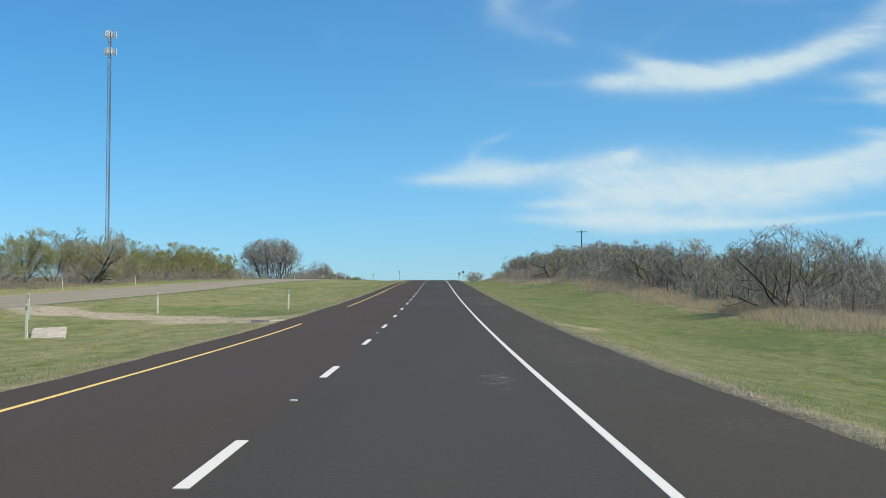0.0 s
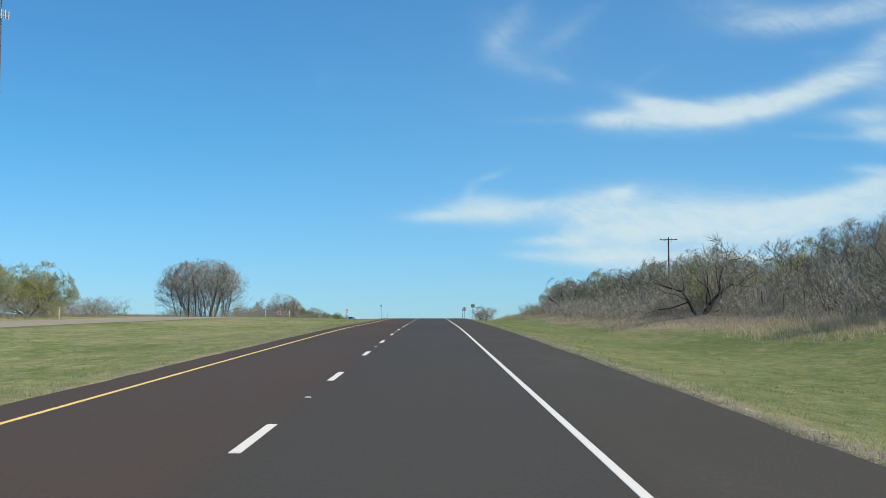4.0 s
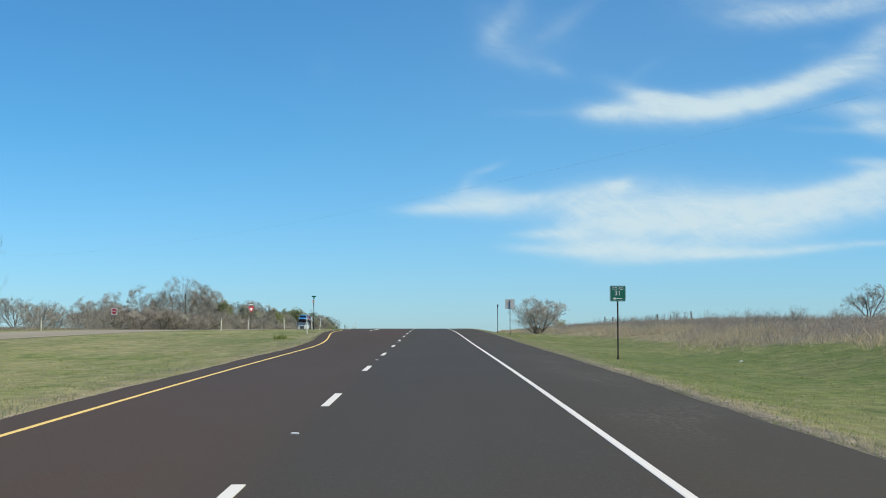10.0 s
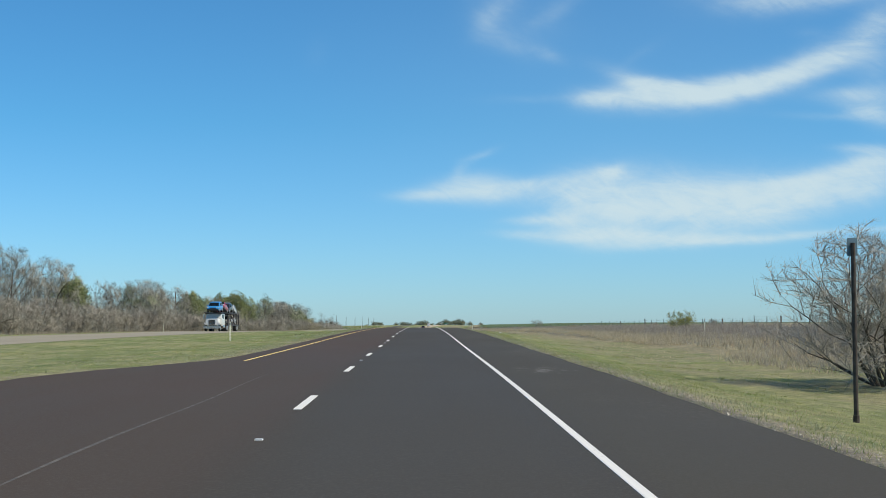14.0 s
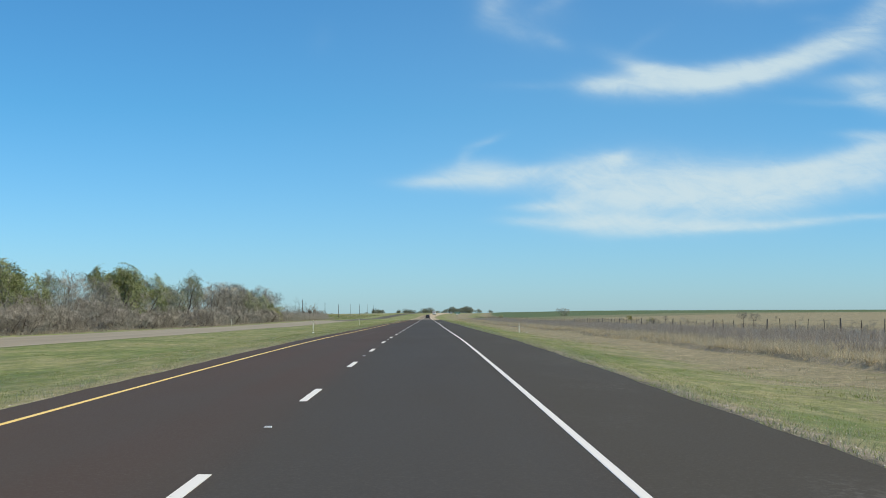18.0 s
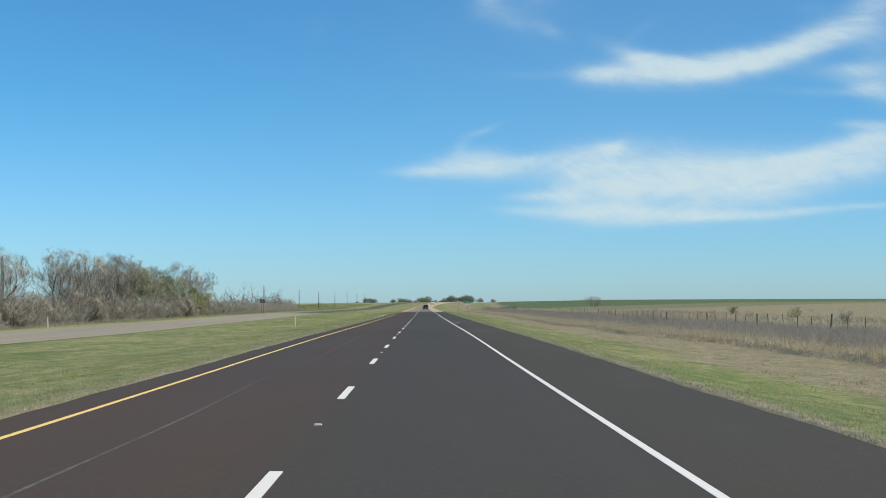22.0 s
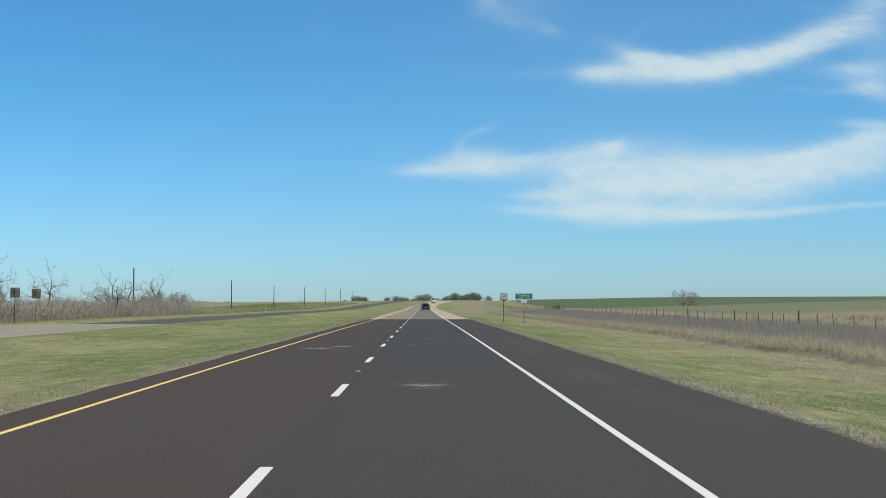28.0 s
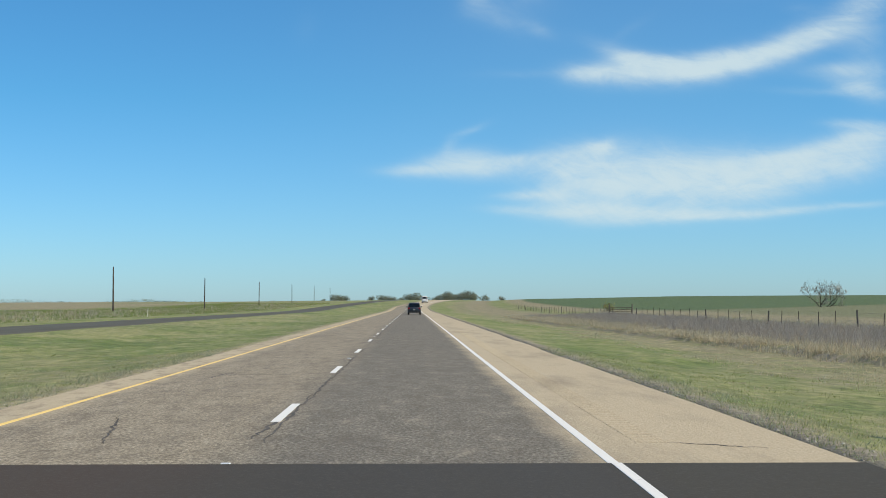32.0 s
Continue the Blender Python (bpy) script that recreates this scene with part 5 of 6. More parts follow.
def blades(name, label, n, xr, yr, height, width, mat, per=4, seed=1, keep=None, lean=0.6):
    """Tufts of leaning blades over a stretch of ground."""
    g = np.random.default_rng(seed)
    x, y = g.uniform(*xr, n), g.uniform(*yr, n)
    if keep is not None:
        ok = keep(x, y, g)
        x, y = x[ok], y[ok]
    x = x + bend(y)
    n = len(x)
    z = ground_z(x, y)
    size = g.uniform(0.5, 1.2, n)
    x, y, z, size = (np.repeat(a, per) for a in (x, y, z, size))
    m = len(x)
    a = g.uniform(0, 2 * math.pi, m)
    h = height * size * g.uniform(0.5, 1.2, m)
    w = width * g.uniform(0.6, 1.4, m)
    loose = 0.3 * height + (0.24 if height < 0.2 else 0.08)
    px, py = x + g.normal(0, loose * 0.5, m), y + g.normal(0, loose, m)
    if height < 0.2:
        keep_off = np.where(px > 0, np.maximum(px, right_base(py) + 0.06 + 0.1 * g.random(m)), np.minimum(px, verge_left(py) - 0.05 - 0.1 * g.random(m)))
        px = keep_off
        z = ground_z(px, py)
    b = g.uniform(0, 2 * math.pi, m)
    reach = h * g.uniform(0.15, lean, m)
    v = np.empty((m, 3, 3))
    v[:, 0] = np.stack([px - np.cos(a) * w, py - np.sin(a) * w, z - 0.02], -1)
    v[:, 1] = np.stack([px + np.cos(a) * w, py + np.sin(a) * w, z - 0.02], -1)
    v[:, 2] = np.stack([px + np.cos(b) * reach, py + np.sin(b) * reach, z + h], -1)
    f = np.arange(m * 3).reshape(-1, 3)
    return tagged(new(name, fast_mesh(name, v.reshape(-1, 3), f, mat)), label, "grass", kind="stuff")


def clumpy(scale, cut):
    def keep(x, y, g):
        f = np.sin(x * 1.1 * scale + np.sin(y * 0.37 * scale) * 2) * np.sin(y * 0.53 * scale + np.sin(x * 0.7 * scale)) + g.normal(0, 0.6, len(x))
        return f > cut
    return keep


def beyond_brim(scale, cut, band=20.0):
    rough = clumpy(scale, cut)

    def keep(x, y, g):
        brim = np.interp(y, [0, 140, 165, 190, 213, 240, 310, 480], [18.6, 18.8, 18.0, 16, 14, 15.5, 15.5, 16])
        open_bank = (y < 195) | (y > 318) | (g.random(len(y)) < 0.3) | (band > 10)
        return open_bank & rough(x, y, g) & (x > brim + 1.2 * np.sin(y * 0.17) + g.normal(0, 0.5, len(x))) & (x < brim + band)
    return keep


# tufts near the asphalt, thinner further off
for xr, name, seed in (((6.2, 9.6), "verge", 1), ((-9.0, -4.3), "median", 3)):
    blades(name + "_grass", "short green grass beside the asphalt", 17000, xr, (8, 1012), 0.046, 0.0065, green_blade, 14, seed, clumpy(0.6, -0.9), 2.0)
    blades(name + "_straw", "dry straw stubble beside the asphalt", 13000, xr, (8, 1012), 0.046, 0.006, straw_blade, 14, seed + 1, clumpy(0.5, -0.2), 2.0)
    edge = (6.15, 7.5) if xr[0] > 0 else (-5.8, -4.35)
    blades(name + "_weeds", "low grey-green weeds along the asphalt edge", 9000, edge, (8, 1012), 0.075, 0.0075, sage_blade, 14, seed + 20, clumpy(0.8, -0.3), 1.6)
blades("verge_turf", "mown green grass on the verge", 15000, (9.4, 14.0), (8, 1012), 0.045, 0.008, green_blade, 9, 31, clumpy(0.5, -0.4), 1.6)
blades("median_turf", "mown green grass in the median", 15000, (-16.0, -8.6), (8, 1030), 0.045, 0.008, green_blade, 9, 32, clumpy(0.5, -0.4), 1.6)
blades("bank_grass", "tall dead grass on the bank and ditch edge", 36000, (14.5, 27.0), (30, 480), 0.36, 0.009, weed_blade, 6, 5, beyond_brim(0.35, -0.2), 1.3)
blades("bank_straw", "tall pale straw on the bank", 56000, (13.5, 25.5), (30, 480), 0.46, 0.011, straw_blade, 6, 6, beyond_brim(0.3, -0.1, 3.5), 1.2)
blades("ditch_edge_straw", "tall pale straw along the old fence", 12000, (18.9, 22.4), (56, 160), 0.46, 0.009, straw_blade, 8, 15, clumpy(0.5, -0.2), 1.1)
blades("fence_grass", "tall pale dead grass along the fence", 34000, (17.6, 22.5), (470, 1190), 0.34, 0.013, straw_blade, 6, 7, clumpy(0.25, 0.0))
blades("field_grass", "thin dead weeds in the field", 13000, (26.0, 60.0), (440, 995), 0.55, 0.016, brown_blade, 6, 8, clumpy(0.2, -0.1))
blades("fence_weeds", "dense grey-brown dead weeds along the fence", 62000, (20.5, 33.0), (480, 1180), 0.62, 0.011, weed_blade, 6, 10, clumpy(0.22, -0.55), 1.0)
blades("tree_line_grass", "dead grass under the tree line", 12000, (-41, -36.5), (100, 1085), 0.45, 0.016, brown_blade, 5, 9, clumpy(0.3, -0.1))
blades("weed_tuft", "dark green weed tuft by the asphalt edge", 30, (-7.6, -7.0), (374.0, 375.3), 0.32, 0.02, green_blade, 8, 14, None, 0.8)
blades("hedge_stems", "dense pale dead stems filling the brush by the far carriageway", 10000, (-44, -39.6), (958, 1080), 1.7, 0.016, weed_blade, 5, 13, clumpy(0.15, -0.8), 0.3)
def along_step(x, y, g):
    at = 17.6 + 1.1 * np.sin(y * 0.021) + 0.4 * np.sin(y * 0.13)
    return (np.abs(x - at - 0.45) < 0.5) & (np.sin(y * 0.45 + np.sin(y * 0.13) * 3) + g.normal(0, 0.5, len(y)) > -0.2)


blades("step_tussocks", "pale straw tussocks hanging over the worn step", 70000, (15.6, 20.0), (500, 1190), 0.36, 0.012, straw_blade, 7, 41, along_step, 1.6)
blades("far_field_weeds", "rough olive weeds in the field beyond the far carriageway", 15000, (-75, -36), (1086, 1500), 0.45, 0.03, green_blade, 5, 42, clumpy(0.12, -0.4), 0.9)
blades("far_field_straw", "pale straw in the field beyond the far carriageway", 9000, (-62, -36), (1086, 1450), 0.5, 0.03, straw_blade, 5, 43, clumpy(0.1, 0.1), 0.9)
blades("ditch_straw", "short dry tussocks on the slope above the ditch", 15000, (11.5, 20.5), (470, 1120), 0.10, 0.010, straw_blade, 6, 11, clumpy(0.5, 0.1), 1.2)


def gravel(name, label, n, spans, mat, seed):
    """Loose stones and clods along the edge of the asphalt."""
    g = np.random.default_rng(seed)
    y = g.uniform(8, 1010, n)
    x = np.concatenate([lo + (hi - lo) * g.random(n // len(spans) + 1) ** 1.6 for lo, hi in spans])[:n]
    x = np.where(x < 0, x - 2.7 * turn_lane(y), x + right_base(y) - 6.24)
    r = 0.010 + 0.026 * g.random(n) ** 3
    z = ground_z(x, y) + r * 0.3
    shape = np.array([(1, 0, -0.4), (-0.5, 0.85, -0.4), (-0.5, -0.85, -0.4), (0.1, 0.05, 0.35)])
    turn = g.uniform(0, 6.28, n)
    c, s = np.cos(turn)[:, None], np.sin(turn)[:, None]
    sx, sy, sz = (shape[None, :, k] * g.uniform(0.6, 1.3, (n, 4)) * r[:, None] for k in range(3))
    v = np.stack([x[:, None] + sx * c - sy * s, y[:, None] + sx * s + sy * c, z[:, None] + sz], -1)
    i = np.arange(n)[:, None] * 4
    f = np.concatenate([i + [[0, 1, 3]], i + [[1, 2, 3]], i + [[2, 0, 3]]])
    return tagged(new(name, fast_mesh(name, v.reshape(-1, 3), f, mat)), label, "gravel", kind="stuff")


def make_stone():
    k = Nodes("loose_stone", 0.9)
    return k.colour(k.ramp(k.random(island=True), (0.0, (0.17, 0.15, 0.12)), (1.0, (0.50, 0.46, 0.38)))).mat


stone = make_stone()
gravel("edge_gravel", "loose gravel and clods along the asphalt edges", 30000, ((6.26, 7.0), (-4.42, -5.1)), stone, 3)

# ---- posts, poles and signs ----
white_plastic = plain("white_plastic", (0.80, 0.78, 0.62), 0.5)
rust_steel = plain("rusted_steel", (0.075, 0.058, 0.046), 0.7, 0.3, 0.3, 8)
galvanised = plain("galvanised_steel", (0.45, 0.45, 0.45), 0.45, 0.7, 0.15, 9)
tower_steel = plain("tower_steel", (0.22, 0.22, 0.23), 0.55, 0.4)
sign_back = plain("sign_back_aluminium", (0.52, 0.52, 0.52), 0.5, 0.25, 0.08, 3)
sign_green = plain("sign_green", (0.010, 0.165, 0.105), 0.45, 0, 0.06, 3)
sign_white = plain("sign_white", (0.74, 0.75, 0.74), 0.45, 0, 0.05, 3)
sign_black = plain("sign_black", (0.015, 0.016, 0.02), 0.45)
sign_red = plain("sign_red", (0.55, 0.03, 0.035), 0.45)
pole_wood = plain("weathered_pole_wood", (0.085, 0.066, 0.052), 0.9, 0, 0.35, 4)
post_wood = plain("grey_post_wood", (0.14, 0.12, 0.10), 0.9, 0, 0.3, 6)
wire_metal = plain("dull_wire", (0.16, 0.15, 0.14), 0.6, 0.5)
concrete = plain("pale_concrete", (0.52, 0.47, 0.39), 0.9, 0, 0.2, 3)
glassy = plain("insulator_glass", (0.20, 0.22, 0.22), 0.2)


def delineator(label):
    top = new("delineator_post")
    bm = bmesh.new()
    prism(bm, [(-0.045, -0.15), (0.045, -0.15), (0.045, 1.12), (0.025, 1.17), (-0.025, 1.17), (-0.045, 1.12)], -0.018, 0.018)
    part("post", bm, white_plastic, top)
    part("reflector", box(bmesh.new(), (-0.04, -0.026, 0.95), (0.04, -0.019, 1.08), 0.002), galvanised, top)
    return tagged(top, label, "delineator", "roadside delineators")


first_post = delineator("slim white delineator post in the grass")
SPOTS = [(-6.8, 79), (-13.2, 73), (-11.8, 46), (-16.4, 61), (-35, 131), (-35, 162), (-7.6, 395), (-13.1, 429), (-9.8, 432.5), (-12.2, 450), (-20.8, 458), (-17.6, 417),
         (-10.55, 683), (-35.5, 790), (11.85, 680), (-10.9, 786), (23, 517), (-35.5, 608), (-35.5, 1150), (-10.0, 500), (-35, 250), (-35, 340), (-21, 330), (-21, 300), (-35, 420)]
for k, (x, y) in enumerate(SPOTS):
    m = pose(x, y, gz(x, y), rnd.uniform(-2, 2), rnd.uniform(-3, 3), rnd.uniform(-8, 8))
    if k == 0:
        first_post.matrix_basis = m
    else:
        copy_thing(first_post, m)


def utility_pole(height, arms, label):
    top = new("utility_pole")
    part("pole", tube(bmesh.new(), (0, 0, -0.4), (0, 0, height), 0.16, 0.10, 10), pole_wood, top)
    for k in range(arms):
        z = height - 0.35 - 0.9 * k
        part("crossarm", box(bmesh.new(), (-1.25, -0.16, z - 0.06), (1.25, -0.06, z + 0.06), 0.01), pole_wood, top)
        part("brace", tube(bmesh.new(), (-0.6, -0.11, z - 0.05), (0, -0.11, z - 0.65), 0.02), galvanised, top)
        part("brace", tube(bmesh.new(), (0.6, -0.11, z - 0.05), (0, -0.11, z - 0.65), 0.02), galvanised, top)
        for x in (-1.1, -0.45, 0.45, 1.1):
            part("insulator", tube(bmesh.new(), (x, -0.11, z + 0.05), (x, -0.11, z + 0.2), 0.05, 0.03), glassy, top)
    if not arms:
        part("insulator", tube(bmesh.new(), (0, 0, height), (0, 0, height + 0.2), 0.05, 0.03), glassy, top)
    return tagged(top, label, "utility pole", "utility poles")


plain_pole = utility_pole(7.7, 0, "weathered wooden utility pole without crossarms")
POLE_Y = [436, 567, 688, 818, 950, 1072, 1188, 1285, 1398, 1516, 1640, 1770]
for k, y in enumerate(POLE_Y):
    m = pose(-49, y, gz(-49, y), rnd.uniform(-1, 1), rnd.uniform(-1, 1), rnd.uniform(0, 90))
    if k == 0:
        plain_pole.matrix_basis = m
    else:
        copy_thing(plain_pole, m)
short_pole = copy_thing(plain_pole, pose(-38, 334, gz(-38, 334), 0, 1, 0))
short_pole.scale = (0.7, 0.7, 0.58)
arm_pole = utility_pole(9.9, 1, "wooden utility pole with a crossarm above the mesquites")
arm_pole.matrix_basis = pose(36, 308, gz(36, 308), 0, 0, -14)


def cable(name, a, b, sag, radius, label):
    cu = bpy.data.curves.new(name, "CURVE")
    cu.dimensions, cu.bevel_depth, cu.bevel_resolution = "3D", radius, 1
    sp = cu.splines.new("POLY")
    n = 24
    sp.points.add(n)
    a, b = Vector(a), Vector(b)
    for i in range(n + 1):
        u = i / n
        p = a.lerp(b, u) - Vector((0, 0, sag * 4 * u * (1 - u)))
        sp.points[i].co = (*p, 1)
    cu.materials.append(wire_metal)
    return tagged(new(name, cu), label, "cable")


z_arm = gz(36, 308) + 9.75
cable("overhead_cable", (35.6, 308, z_arm), (-49, 436, gz(-49, 436) + 7.8), 3.0, 0.0013, "thin dark overhead cable crossing above the road")

def sign_post(top, height, z0=-0.3, x=0.0):
    bm = bmesh.new()
    tube(bm, (x, 0.0, z0), (x, 0.0, height), 0.031, 0.031, 10)
    part("post", bm, rust_steel, top, "dark weathered steel post")
    part("base_collar", tube(bmesh.new(), (x, 0, z0), (x, 0, 0.12), 0.055, 0.05, 10), rust_steel, top)


def plate(w, h, z, r=0.05, thick=0.004, y=-0.045):
    """A sign's sheet with rounded corners, facing back along the road."""
    pts = []
    for cx, cz, a0 in ((w / 2 - r, z + h / 2 - r, 0), (-w / 2 + r, z + h / 2 - r, 90), (-w / 2 + r, z - h / 2 + r, 180), (w / 2 - r, z - h / 2 + r, 270)):
        pts += [(cx + r * math.cos(radians(a0 + d)), cz + r * math.sin(radians(a0 + d))) for d in (0, 30, 60, 90)]
    return prism(bmesh.new(), pts, y - thick, y)


def text_on(top, words, size, x, z, mat, y=-0.056, squeeze=1.0, gap=1.0):
    cu = bpy.data.curves.new("lettering", "FONT")
    cu.body, cu.size, cu.align_x, cu.align_y, cu.extrude = words, size, "CENTER", "CENTER", 0.001
    cu.offset, cu.space_character = 0.0022 * size / 0.2, gap
    cu.materials.append(mat)
    ob = new("lettering", cu)
    ob.parent = top
    ob.matrix_basis = pose(x, y, z, 90) @ Matrix.Diagonal((squeeze, 1, 1, 1))
    return ob


def border(top, w, h, z, mat, t=0.018, y=-0.052):
    for lo, hi in (((-w / 2, h / 2 - t), (w / 2, h / 2)), ((-w / 2, -h / 2), (w / 2, -h / 2 + t)), ((-w / 2, -h / 2 + t), (-w / 2 + t, h / 2 - t)), ((w / 2 - t, -h / 2 + t), (w / 2, h / 2 - t))):
        part("border_strip", box(bmesh.new(), (lo[0], y - 0.001, z + lo[1]), (hi[0], y, z + hi[1])), mat, top)


def county_road_sign():
    top = new("road_sign")
    sign_post(top, 2.85)
    part("panel", plate(0.61, 0.61, 2.55), sign_green, top, "green reflective panel")
    border(top, 0.58, 0.58, 2.55, sign_white, 0.012)
    text_on(top, "CO RD", 0.14, 0, 2.74, sign_white)
    text_on(top, "31", 0.25, 0, 2.56, sign_white)
    bm = bmesh.new()
    prism(bm, [(-0.2, 2.36), (-0.09, 2.42), (-0.09, 2.38), (0.18, 2.38), (0.18, 2.34), (-0.09, 2.34), (-0.09, 2.30)], -0.052, -0.05)
    part("arrow", bm, sign_white, top)
    return tagged(top, "small green county road sign with a white arrow", "road sign")


county_road_sign().matrix_basis = pose(8.9, 347, gz(8.9, 347), 0, 0, -3)


def back_sign(mat, label, words):
    top = new("road_sign")
    sign_post(top, 3.22)
    part("panel", plate(0.88, 0.92, 2.87, y=0.05), mat, top, label)
    for z in (2.62, 3.12):
        part("bracket", box(bmesh.new(), (-0.06, -0.05, z - 0.03), (0.06, 0.045, z + 0.03), 0.005), galvanised, top)
    part("sticker", box(bmesh.new(), (0.2, 0.044, 3.14), (0.32, 0.0455, 3.20)), sign_white, top)
    return tagged(top, words, "road sign")


rear = back_sign(sign_back, "bare aluminium back of the panel", "square road sign seen from its bare grey back")
rear.matrix_basis = pose(9.15, 418.6, gz(9.15, 418.6), 0, 0, 4)
dull_back = plain("dull_sign_back", (0.135, 0.12, 0.095), 0.8, 0, 0.2, 3)
far_sign = back_sign(dull_back, "dull brownish back of the panel", "square road sign for oncoming traffic seen from behind")
far_sign.matrix_basis = pose(-36.5, 966, gz(-36.5, 966), 0, 0, 6)
copy_thing(far_sign, pose(-37.2, 975, gz(-37.2, 975), 0, 0, 6))
marker_blue = plain("marker_blue", (0.16, 0.24, 0.28), 0.5, 0.2, 0.1, 4)
bare_post = tagged(new("marker_post"), "dark steel post with a small marker plate in the grass", "post")
part("post", tube(bmesh.new(), (0, 0, -0.3), (0, 0, 3.05), 0.04, 0.04, 10), rust_steel, bare_post)
part("base_collar", tube(bmesh.new(), (0, 0, -0.3), (0, 0, 0.12), 0.06, 0.055, 10), rust_steel, bare_post)
part("marker_plate", plate(0.18, 0.31, 2.98, 0.02, y=0.05), marker_blue, bare_post, "small bluish back of a marker plate")
bare_post.matrix_basis = pose(9.2, 441.6, gz(9.2, 441.6))


def triangle(w, z, y0, y1):
    h = w * 0.866
    r = 0.06
    return prism(bmesh.new(), [(-w / 2 + r, z + h / 2), (w / 2 - r, z + h / 2), (w / 2 - r * 0.4, z + h / 2 - r * 0.7), (r * 0.5, z - h / 2 + r * 0.5), (-r * 0.5, z - h / 2 + r * 0.5), (-w / 2 + r * 0.4, z + h / 2 - r * 0.7)], y0, y1)


def street_sign():
    top = new("street_sign")
    sign_post(top, 3.35)
    part("name_blade", box(bmesh.new(), (-0.24, -0.004, 3.22), (0.24, 0.004, 3.36), 0.003), sign_green, top, "green street-name blade")
    part("name_blade", box(bmesh.new(), (-0.004, -0.24, 3.37), (0.004, 0.24, 3.51), 0.003), sign_green, top, "green street-name blade")
    part("yield_panel", triangle(0.9, 2.72, 0.04, 0.044), sign_back, top, "bare back of a triangular panel")
    part("bracket", box(bmesh.new(), (-0.05, -0.04, 2.85), (0.05, 0.04, 2.9), 0.005), galvanised, top)
    return tagged(top, "street-name blades over the bare back of a triangular sign", "road sign")


street_sign().matrix_basis = pose(-10.4, 432, gz(-10.4, 432), 0, 0, 76)


def yield_sign():
    top = new("yield_sign")
    sign_post(top, 3.2)
    part("panel", triangle(0.92, 2.45, -0.05, -0.045), sign_red, top, "red triangular panel")
    part("inner_panel", triangle(0.46, 2.47, -0.055, -0.051), sign_white, top, "white inner triangle")
    part("upper_plate", plate(0.62, 0.28, 3.1, 0.02), sign_black, top, "black plate above the triangle")
    bm = bmesh.new()
    prism(bm, [(-0.26, 3.1), (-0.16, 3.2), (-0.16, 3.15), (0.26, 3.15), (0.26, 3.05), (-0.16, 3.05), (-0.16, 3.0)], -0.053, -0.051)
    part("arrow", bm, sign_white, top)
    return tagged(top, "red and white yield sign under a black arrow plate", "road sign")


yield_sign().matrix_basis = pose(-20.2, 456, gz(-20.2, 456), 0, 0, 38)


def no_entry_sign():
    top = new("no_entry_sign")
    sign_post(top, 2.9)
    part("panel", plate(0.84, 0.84, 2.4, 0.05), sign_white, top, "white square panel")
    bm = bmesh.new()
    prism(bm, [(0.34 * math.cos(a * math.pi / 12), 2.4 + 0.34 * math.sin(a * math.pi / 12)) for a in range(24)], -0.054, -0.05)
    part("disc", bm, sign_red, top, "red disc")
    part("bar", box(bmesh.new(), (-0.27, -0.058, 2.34), (0.27, -0.0545, 2.46)), sign_white, top, "white bar")
    return tagged(top, "white square sign with a red no-entry disc", "road sign")


no_entry_sign().matrix_basis = pose(-38.3, 462, gz(-38.3, 462), 0, 0, -6)


def route_sign():
    top = new("route_sign")
    sign_post(top, 2.95)
    part("panel", plate(0.80, 0.64, 2.66, 0.04), sign_black, top, "black rectangular panel")
    pts = []
    for u in np.linspace(0, 1, 9):
        pts.append((-0.375 + 0.75 * u, 2.66 + 0.285 + 0.022 * math.cos(u * 4 * math.pi) - 0.02))
    right = [(0.385, 2.80), (0.36, 2.72), (0.385, 2.60), (0.375, 2.48), (0.29, 2.395), (0.12, 2.37), (0.0, 2.35)]
    outline = pts + right + [(-x, z) for x, z in right[-2::-1]]
    part("shield", prism(bmesh.new(), outline, -0.054, -0.05), sign_white, top, "white shield")
    text_on(top, "287", 0.46, 0, 2.655, sign_black, -0.057, 0.92, 1.04)
    return tagged(top, "black and white route marker sign reading 287", "road sign")


route_sign().matrix_basis = pose(9.88, 981, gz(9.88, 981), 0, 0, -2)


def county_sign():
    top = new("county_line_sign")
    sign_post(top, 2.95)
    part("panel", plate(1.78, 0.60, 2.66, 0.05), sign_green, top, "green reflective panel")
    border(top, 1.74, 0.56, 2.66, sign_white, 0.014)
    text_on(top, "Childress", 0.32, 0, 2.76, sign_white, gap=1.14)
    text_on(top, "COUNTY LINE", 0.17, 0, 2.49, sign_white, gap=1.08)
    part("small_plate", plate(0.64, 0.29, 2.16, 0.02), sign_white, top, "blank white small plate")
    for x in (-0.3, 0.3):
        part("bracket", box(bmesh.new(), (x - 0.02, -0.044, 2.4), (x + 0.02, -0.03, 2.92), 0.004), galvanised, top)
    return tagged(top, "green county line sign reading Childress with a white plate below", "road sign")


county_sign().matrix_basis = pose(11.93, 980, gz(11.93, 980) + 0.1, 0, 0, -2)


